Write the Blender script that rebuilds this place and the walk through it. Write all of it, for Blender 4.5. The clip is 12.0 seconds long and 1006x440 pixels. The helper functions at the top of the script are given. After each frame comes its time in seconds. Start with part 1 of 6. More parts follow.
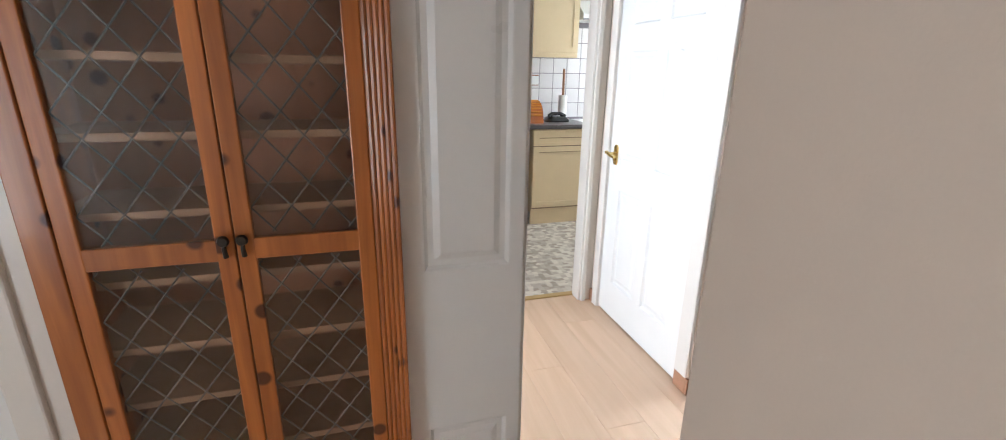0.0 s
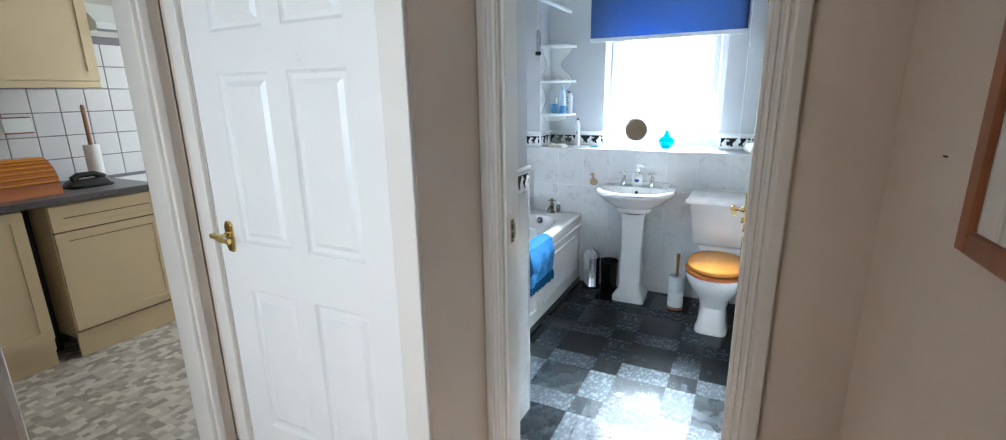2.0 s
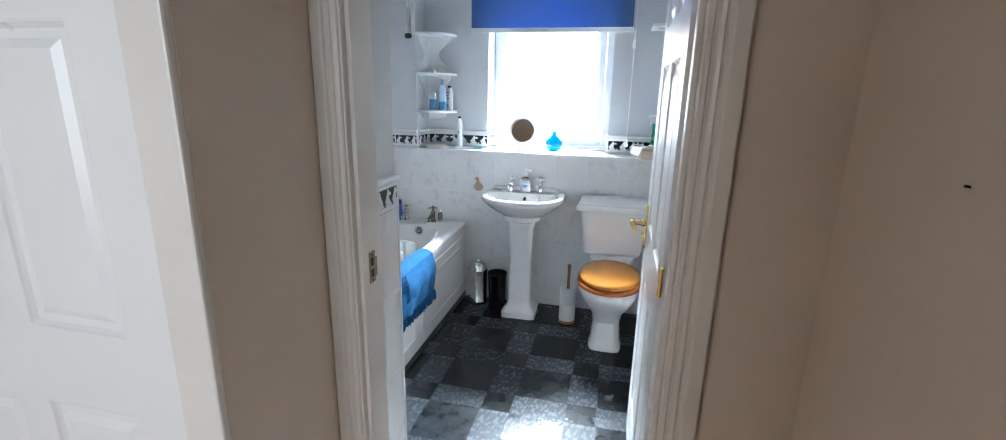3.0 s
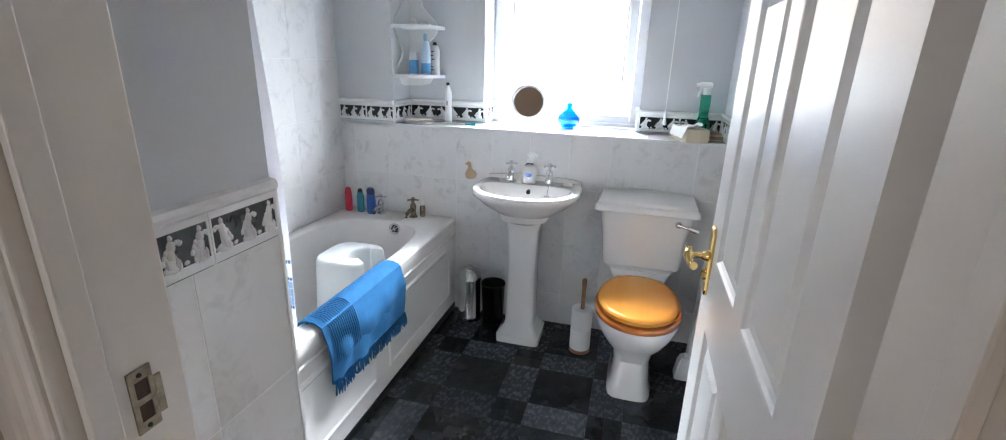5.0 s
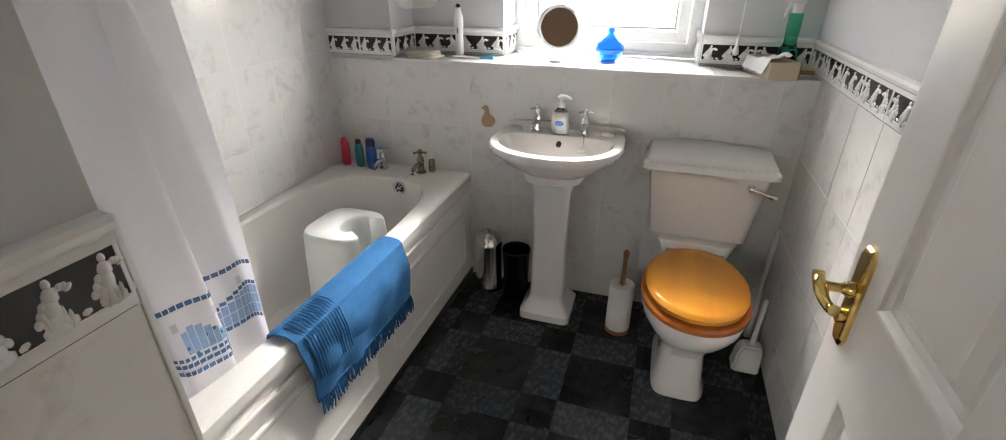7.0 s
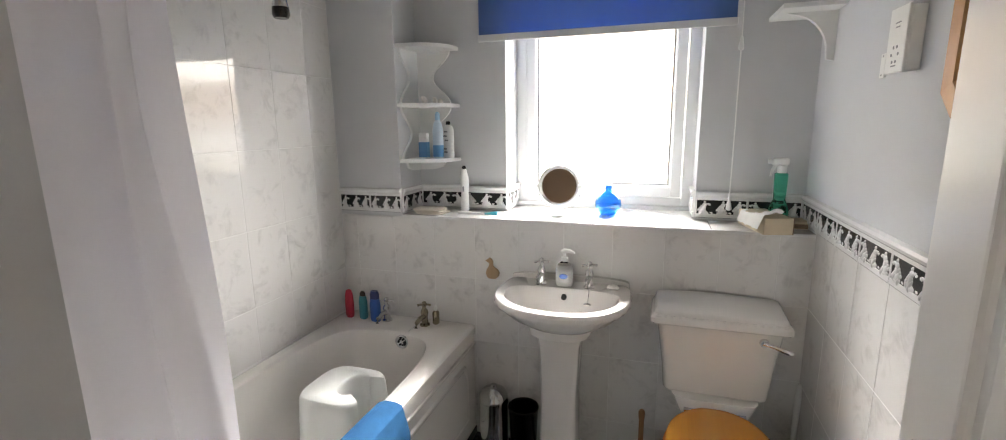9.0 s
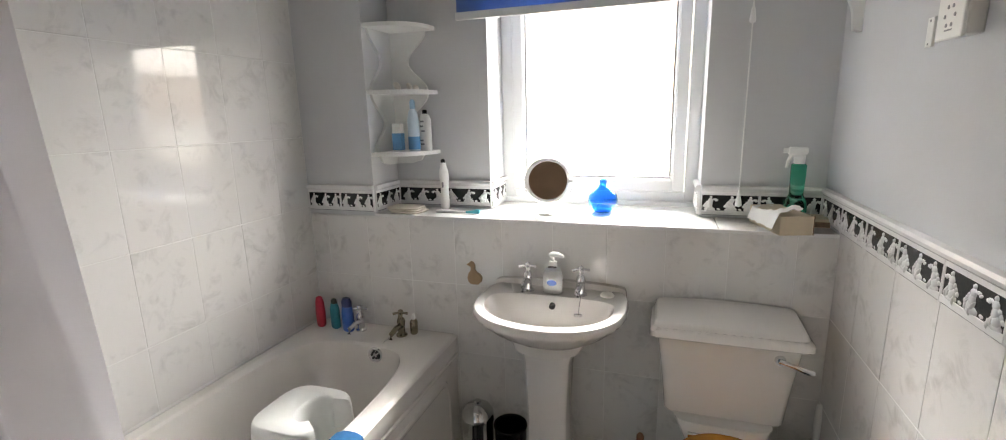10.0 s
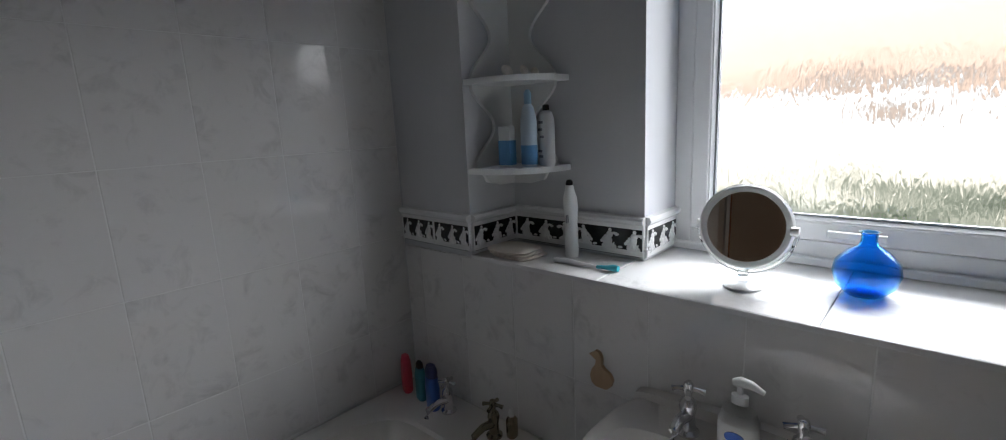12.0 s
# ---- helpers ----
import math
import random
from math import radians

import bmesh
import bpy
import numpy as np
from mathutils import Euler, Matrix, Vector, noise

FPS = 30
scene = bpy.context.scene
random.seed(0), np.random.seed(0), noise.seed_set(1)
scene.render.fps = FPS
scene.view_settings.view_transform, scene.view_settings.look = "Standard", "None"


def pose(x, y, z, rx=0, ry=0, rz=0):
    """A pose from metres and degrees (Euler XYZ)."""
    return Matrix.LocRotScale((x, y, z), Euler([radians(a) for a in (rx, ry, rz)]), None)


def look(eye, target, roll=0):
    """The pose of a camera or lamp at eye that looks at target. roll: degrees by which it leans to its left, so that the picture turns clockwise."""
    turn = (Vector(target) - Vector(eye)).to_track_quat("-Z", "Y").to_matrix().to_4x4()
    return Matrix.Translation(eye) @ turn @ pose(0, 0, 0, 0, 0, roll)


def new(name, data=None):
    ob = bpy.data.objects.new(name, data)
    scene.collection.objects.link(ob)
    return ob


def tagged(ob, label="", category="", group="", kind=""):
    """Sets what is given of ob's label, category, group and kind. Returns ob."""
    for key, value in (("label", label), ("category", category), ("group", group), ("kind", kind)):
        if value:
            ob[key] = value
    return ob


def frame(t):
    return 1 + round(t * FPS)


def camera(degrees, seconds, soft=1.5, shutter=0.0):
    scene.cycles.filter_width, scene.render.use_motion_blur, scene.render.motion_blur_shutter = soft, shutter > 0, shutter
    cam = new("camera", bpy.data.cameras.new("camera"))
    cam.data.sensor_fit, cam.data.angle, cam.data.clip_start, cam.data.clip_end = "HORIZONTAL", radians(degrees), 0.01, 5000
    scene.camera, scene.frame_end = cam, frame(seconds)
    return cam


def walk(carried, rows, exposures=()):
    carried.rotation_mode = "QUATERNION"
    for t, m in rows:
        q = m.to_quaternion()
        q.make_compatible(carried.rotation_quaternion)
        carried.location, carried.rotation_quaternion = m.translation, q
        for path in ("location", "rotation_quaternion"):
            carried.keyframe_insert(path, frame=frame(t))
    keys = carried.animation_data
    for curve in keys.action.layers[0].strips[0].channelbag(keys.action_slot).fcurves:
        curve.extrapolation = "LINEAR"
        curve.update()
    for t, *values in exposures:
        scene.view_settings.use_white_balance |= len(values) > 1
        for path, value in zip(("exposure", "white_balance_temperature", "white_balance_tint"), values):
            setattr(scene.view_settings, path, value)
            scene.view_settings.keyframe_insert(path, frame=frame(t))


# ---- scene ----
cam = camera(92.2, 12.0, soft=1.0)
PATH = [
    (0, (0.059, -0.254, 1.475), (0.599, 1.575, 0.873), 0.9),
    (0.5, (0.023, -0.088, 1.481), (0.815, 1.651, 0.892), -0.3),
    (1, (0.115, 0.139, 1.465), (1.173, 1.749, 0.929), 0.9),
    (1.5, (0.237, 0.339, 1.468), (1.635, 1.671, 0.948), 2.4),
    (2, (0.397, 0.579, 1.484), (2.127, 1.449, 0.984), -1.0),
    (2.5, (0.562, 0.671, 1.465), (2.421, 1.197, 0.947), 0.3),
    (3, (0.801, 0.696, 1.468), (2.687, 1.125, 0.957), 1.2),
    (3.2, (0.885, 0.688, 1.471), (2.765, 1.126, 0.946), 0.4),
    (4.8, (1.499, 0.777, 1.403), (3.356, 1.21, 0.8), 0.6),
    (5, (1.549, 0.763, 1.41), (3.388, 1.251, 0.791), 1.6),
    (5.5, (1.666, 0.738, 1.397), (3.4, 1.349, 0.611), 1.4),
    (6, (1.812, 0.794, 1.393), (3.533, 1.4, 0.575), 1.0),
    (6.5, (1.932, 0.874, 1.409), (3.654, 1.434, 0.558), -0.5),
    (7, (1.987, 0.886, 1.407), (3.688, 1.431, 0.506), 0.1),
    (7.5, (1.997, 0.875, 1.43), (3.789, 1.438, 0.742), 0.1),
    (7.7, (1.992, 0.876, 1.44), (3.814, 1.451, 0.849), 0.1),
    (9.3, (2.026, 0.911, 1.486), (3.894, 1.513, 1.103), -0.7),
    (9.5, (2.077, 0.902, 1.463), (3.938, 1.509, 1.053), -1.0),
    (10, (2.252, 0.889, 1.472), (4.106, 1.51, 1.051), -1.4),
    (10.5, (2.426, 0.89, 1.472), (4.276, 1.513, 1.039), -1.4),
    (11, (2.64, 0.94, 1.473), (4.466, 1.615, 1.012), -1.7),
    (11.5, (2.854, 1.017, 1.464), (4.592, 1.916, 1.052), -2.6),
    (12, (3.04, 1.017, 1.458), (4.477, 2.353, 1.068), -2.8),
]
EXPOSURES = [(0.0, 1.55, 5500, 5), (0.5, 1.45, 5450, 3), (1.0, 1.2, 5350, 1), (1.5, 0.97, 5400, 1), (2.0, 0.85, 5400, 1), (2.5, 0.65, 5450, 2), (3.0, 0.57, 5600, 5), (5.0, 0.48, 6000, 9), (6.5, -0.05, 7000, 11), (7.5, -0.1, 7200, 12), (9.5, -0.08, 7250, 12), (10.5, -0.37, 7300, 12), (11.2, -0.75, 7250, 13), (11.6, -1.2, 6950, 12), (12.0, -1.97, 6400, 11)]
walk(cam, [(t, look(eye, target, roll)) for t, eye, target, roll in PATH], EXPOSURES)

# ---------------------------------------------------------------- world and light
world = bpy.data.worlds.new("world")
scene.world = world
world.use_nodes = True
wn = world.node_tree
sky = wn.nodes.new("ShaderNodeTexSky")
sky.sky_type, sky.sun_disc = "NISHITA", False
sky.sun_elevation, sky.sun_rotation = radians(50), radians(90)
wn.links.new(sky.outputs[0], wn.nodes["Background"].inputs[0])
wn.nodes["Background"].inputs[1].default_value = 0.05


def lamp_area(name, m, sx, sy, watts, colour):
    data = bpy.data.lights.new(name, "AREA")
    data.shape, data.size, data.size_y, data.energy, data.color = "RECTANGLE", sx, sy, watts, colour
    ob = new(name, data)
    ob.matrix_world = m
    return ob


# daylight stand-ins: sky outside the bathroom window; unseen fills for kitchen, living room, landing
lamp_area("daylight_bathroom_window", look((8.6, 1.178, 5.0), (4.3, 1.178, 1.5)), 5.0, 2.0, 6400, (0.93, 0.97, 1.0))
# extra sky fill out of view, brightens the wall beside the bath
lamp_area("bathroom_side_fill", look((7.6, -2.2, 3.4), (4.4, 1.2, 1.5)), 4.0, 2.6, 950, (0.95, 0.97, 1.0))
# added fill before the solid kitchen wall, in place of an unseen window
lamp_area("kitchen_fill", look((3.47, 3.7, 1.6), (1.5, 3.6, 0.8)), 1.1, 1.0, 23, (1.0, 0.97, 0.92))
# added fill in the unseen side room, throws light across the passage
lamp_area("living_room_fill", look((-1.2, 1.8, 1.5), (1.4, 1.5, 1.0)), 1.2, 1.3, 26, (0.96, 0.98, 1.0))
# added fill on the landing side, no window there
lamp_area("landing_fill", look((-1.85, -0.85, 1.15), (0.45, -0.2, 1.15)), 0.7, 1.2, 9.0, (1.0, 0.96, 0.91))


# ---------------------------------------------------------------- materials
def material(name, colour, rough=0.5, metal=0.0, vary=0.06, scale=6.0, fine=80.0, bump=0.05, spec=0.5, stretch=(1, 1, 1), coat=0.0, object_random=0.0):
    """A Principled surface with colour variation at two scales and fine relief."""
    m = bpy.data.materials.new(name)
    m.use_nodes = True
    t = m.node_tree
    n, l = t.nodes, t.links
    b = n["Principled BSDF"]
    b.inputs["Roughness"].default_value = rough
    b.inputs["Metallic"].default_value = metal
    b.inputs["Specular IOR Level"].default_value = spec
    b.inputs["Coat Weight"].default_value = coat
    b.inputs["Coat Roughness"].default_value = 0.06
    co = n.new("ShaderNodeTexCoord")
    mp = n.new("ShaderNodeMapping")
    mp.inputs["Scale"].default_value = stretch
    l.new(co.outputs["Object"], mp.inputs[0])
    big = n.new("ShaderNodeTexNoise")
    big.inputs["Scale"].default_value, big.inputs["Detail"].default_value = scale, 4
    small = n.new("ShaderNodeTexNoise")
    small.inputs["Scale"].default_value, small.inputs["Detail"].default_value = fine, 3
    l.new(mp.outputs[0], big.inputs[0])
    l.new(mp.outputs[0], small.inputs[0])
    mix = n.new("ShaderNodeMath")
    mix.operation = "MULTIPLY_ADD"
    mix.inputs[1].default_value = 0.4
    l.new(small.outputs[0], mix.inputs[0])
    l.new(big.outputs[0], mix.inputs[2])
    ramp = n.new("ShaderNodeMapRange")
    ramp.inputs["From Min"].default_value, ramp.inputs["From Max"].default_value = 0.4, 1.0
    ramp.inputs["To Min"].default_value, ramp.inputs["To Max"].default_value = 1 - vary, 1 + vary
    l.new(mix.outputs[0], ramp.inputs["Value"])
    value = ramp.outputs[0]
    if object_random:
        info = n.new("ShaderNodeObjectInfo")
        rr = n.new("ShaderNodeMapRange")
        rr.inputs["To Min"].default_value, rr.inputs["To Max"].default_value = 1 - object_random, 1 + object_random
        l.new(info.outputs["Random"], rr.inputs["Value"])
        mu = n.new("ShaderNodeMath")
        mu.operation = "MULTIPLY"
        l.new(value, mu.inputs[0])
        l.new(rr.outputs[0], mu.inputs[1])
        value = mu.outputs[0]
    sc = n.new("ShaderNodeVectorMath")
    sc.operation = "SCALE"
    sc.inputs[0].default_value = colour
    l.new(value, sc.inputs["Scale"])
    l.new(sc.outputs[0], b.inputs["Base Color"])
    rv = n.new("ShaderNodeMapRange")
    rv.inputs["To Min"].default_value, rv.inputs["To Max"].default_value = max(0.02, rough * 0.8), min(1, rough * 1.2)
    l.new(big.outputs[0], rv.inputs["Value"])
    l.new(rv.outputs[0], b.inputs["Roughness"])
    if bump:
        bp = n.new("ShaderNodeBump")
        bp.inputs["Strength"].default_value, bp.inputs["Distance"].default_value = bump, 0.002
        l.new(small.outputs[0], bp.inputs["Height"])
        l.new(bp.outputs[0], b.inputs["Normal"])
    return m


def principled(m):
    return m.node_tree.nodes["Principled BSDF"]


def marble(name, base, vein, rough, coat=0.0):
    """Glazed white ceramic with faint grey marbling, shifted tile by tile."""
    m = bpy.data.materials.new(name)
    m.use_nodes = True
    t = m.node_tree
    n, l = t.nodes, t.links
    b = n["Principled BSDF"]
    b.inputs["Roughness"].default_value = rough
    b.inputs["Specular IOR Level"].default_value = 0.6
    geo = n.new("ShaderNodeNewGeometry")
    info = n.new("ShaderNodeObjectInfo")
    off = n.new("ShaderNodeVectorMath")
    off.operation = "MULTIPLY_ADD"
    off.inputs[1].default_value = (7, 11, 5)
    l.new(info.outputs["Random"], off.inputs[0])
    l.new(geo.outputs["Position"], off.inputs[2])
    n1 = n.new("ShaderNodeTexNoise")
    n1.inputs["Scale"].default_value, n1.inputs["Detail"].default_value, n1.inputs["Distortion"].default_value = 15, 7, 1.6
    n1.inputs["Roughness"].default_value = 0.62
    l.new(off.outputs[0], n1.inputs[0])
    n2 = n.new("ShaderNodeTexNoise")
    n2.inputs["Scale"].default_value, n2.inputs["Detail"].default_value = 9.0, 3
    l.new(off.outputs[0], n2.inputs[0])
    mul = n.new("ShaderNodeMath")
    mul.operation = "MULTIPLY"
    l.new(n1.outputs[0], mul.inputs[0])
    l.new(n2.outputs[0], mul.inputs[1])
    r = n.new("ShaderNodeValToRGB")
    r.color_ramp.elements[0].position, r.color_ramp.elements[0].color = 0.27, (*base, 1)
    r.color_ramp.elements[1].position, r.color_ramp.elements[1].color = 0.45, (*vein, 1)
    l.new(mul.outputs[0], r.inputs[0])
    l.new(r.outputs[0], b.inputs["Base Color"])
    wav = n.new("ShaderNodeTexNoise")
    wav.inputs["Scale"].default_value = 9
    l.new(off.outputs[0], wav.inputs[0])
    bp = n.new("ShaderNodeBump")
    bp.inputs["Strength"].default_value, bp.inputs["Distance"].default_value = 0.01, 0.003
    l.new(wav.outputs[0], bp.inputs["Height"])
    l.new(bp.outputs[0], b.inputs["Normal"])
    return m


def wood(name, light, dark, scale=1.0, axis=2, rough=0.4, knots=False, object_random=0.0, coat=0.0):
    """Timber with grain along one axis."""
    m = bpy.data.materials.new(name)
    m.use_nodes = True
    t = m.node_tree
    n, l = t.nodes, t.links
    b = n["Principled BSDF"]
    b.inputs["Roughness"].default_value = rough
    b.inputs["Coat Weight"].default_value = coat
    b.inputs["Coat Roughness"].default_value = 0.12
    geo = n.new("ShaderNodeNewGeometry")
    info = n.new("ShaderNodeObjectInfo")
    off = n.new("ShaderNodeVectorMath")
    off.operation = "MULTIPLY_ADD"
    off.inputs[1].default_value = (5, 9, 3)
    l.new(info.outputs["Random"], off.inputs[0])
    l.new(geo.outputs["Position"], off.inputs[2])
    mp = n.new("ShaderNodeMapping")
    stretch = [26 * scale] * 3
    stretch[axis] = 1.6 * scale
    mp.inputs["Scale"].default_value = stretch
    l.new(off.outputs[0], mp.inputs[0])
    g = n.new("ShaderNodeTexNoise")
    g.inputs["Scale"].default_value, g.inputs["Detail"].default_value, g.inputs["Distortion"].default_value = 1.0, 6, 0.6
    l.new(mp.outputs[0], g.inputs[0])
    r = n.new("ShaderNodeValToRGB")
    r.color_ramp.elements[0].position, r.color_ramp.elements[0].color = 0.3, (*dark, 1)
    r.color_ramp.elements[1].position, r.color_ramp.elements[1].color = 0.7, (*light, 1)
    l.new(g.outputs[0], r.inputs[0])
    colour = r.outputs[0]
    if knots:
        v = n.new("ShaderNodeTexVoronoi")
        v.inputs["Scale"].default_value = 9
        l.new(off.outputs[0], v.inputs[0])
        kr = n.new("ShaderNodeMapRange")
        kr.inputs["From Min"].default_value, kr.inputs["From Max"].default_value = 0.15, 0.21
        l.new(v.outputs["Distance"], kr.inputs["Value"])
        mx = n.new("ShaderNodeMix")
        mx.data_type = "RGBA"
        mx.inputs["A"].default_value = (dark[0] * 0.3, dark[1] * 0.25, dark[2] * 0.3, 1)
        l.new(kr.outputs[0], mx.inputs["Factor"])
        l.new(colour, mx.inputs["B"])
        colour = mx.outputs["Result"]
    if object_random:
        rr = n.new("ShaderNodeMapRange")
        rr.inputs["To Min"].default_value, rr.inputs["To Max"].default_value = 1 - object_random, 1 + object_random
        l.new(info.outputs["Random"], rr.inputs["Value"])
        sc = n.new("ShaderNodeVectorMath")
        sc.operation = "SCALE"
        l.new(colour, sc.inputs[0])
        l.new(rr.outputs[0], sc.inputs["Scale"])
        colour = sc.outputs[0]
    l.new(colour, b.inputs["Base Color"])
    bp = n.new("ShaderNodeBump")
    bp.inputs["Strength"].default_value, bp.inputs["Distance"].default_value = 0.12, 0.001
    l.new(g.outputs[0], bp.inputs["Height"])
    l.new(bp.outputs[0], b.inputs["Normal"])
    return m


def glass(name, colour, rough=0.0, ripple=0.0):
    m = bpy.data.materials.new(name)
    m.use_nodes = True
    b = principled(m)
    b.inputs["Base Color"].default_value = (*colour, 1)
    b.inputs["Roughness"].default_value = rough
    b.inputs["Transmission Weight"].default_value = 1.0
    b.inputs["IOR"].default_value = 1.45
    if ripple:
        t = m.node_tree
        n, l = t.nodes, t.links
        geo = n.new("ShaderNodeNewGeometry")
        mp = n.new("ShaderNodeMapping")
        mp.inputs["Scale"].default_value = (1, 1.0, 0.30)
        l.new(geo.outputs["Position"], mp.inputs[0])
        g = n.new("ShaderNodeTexNoise")
        g.inputs["Scale"].default_value, g.inputs["Detail"].default_value, g.inputs["Distortion"].default_value = 75, 1, 0.8
        l.new(mp.outputs[0], g.inputs[0])
        bp = n.new("ShaderNodeBump")
        bp.inputs["Strength"].default_value, bp.inputs["Distance"].default_value = ripple, 0.004
        l.new(g.outputs[0], bp.inputs["Height"])
        l.new(bp.outputs[0], b.inputs["Normal"])
    return m


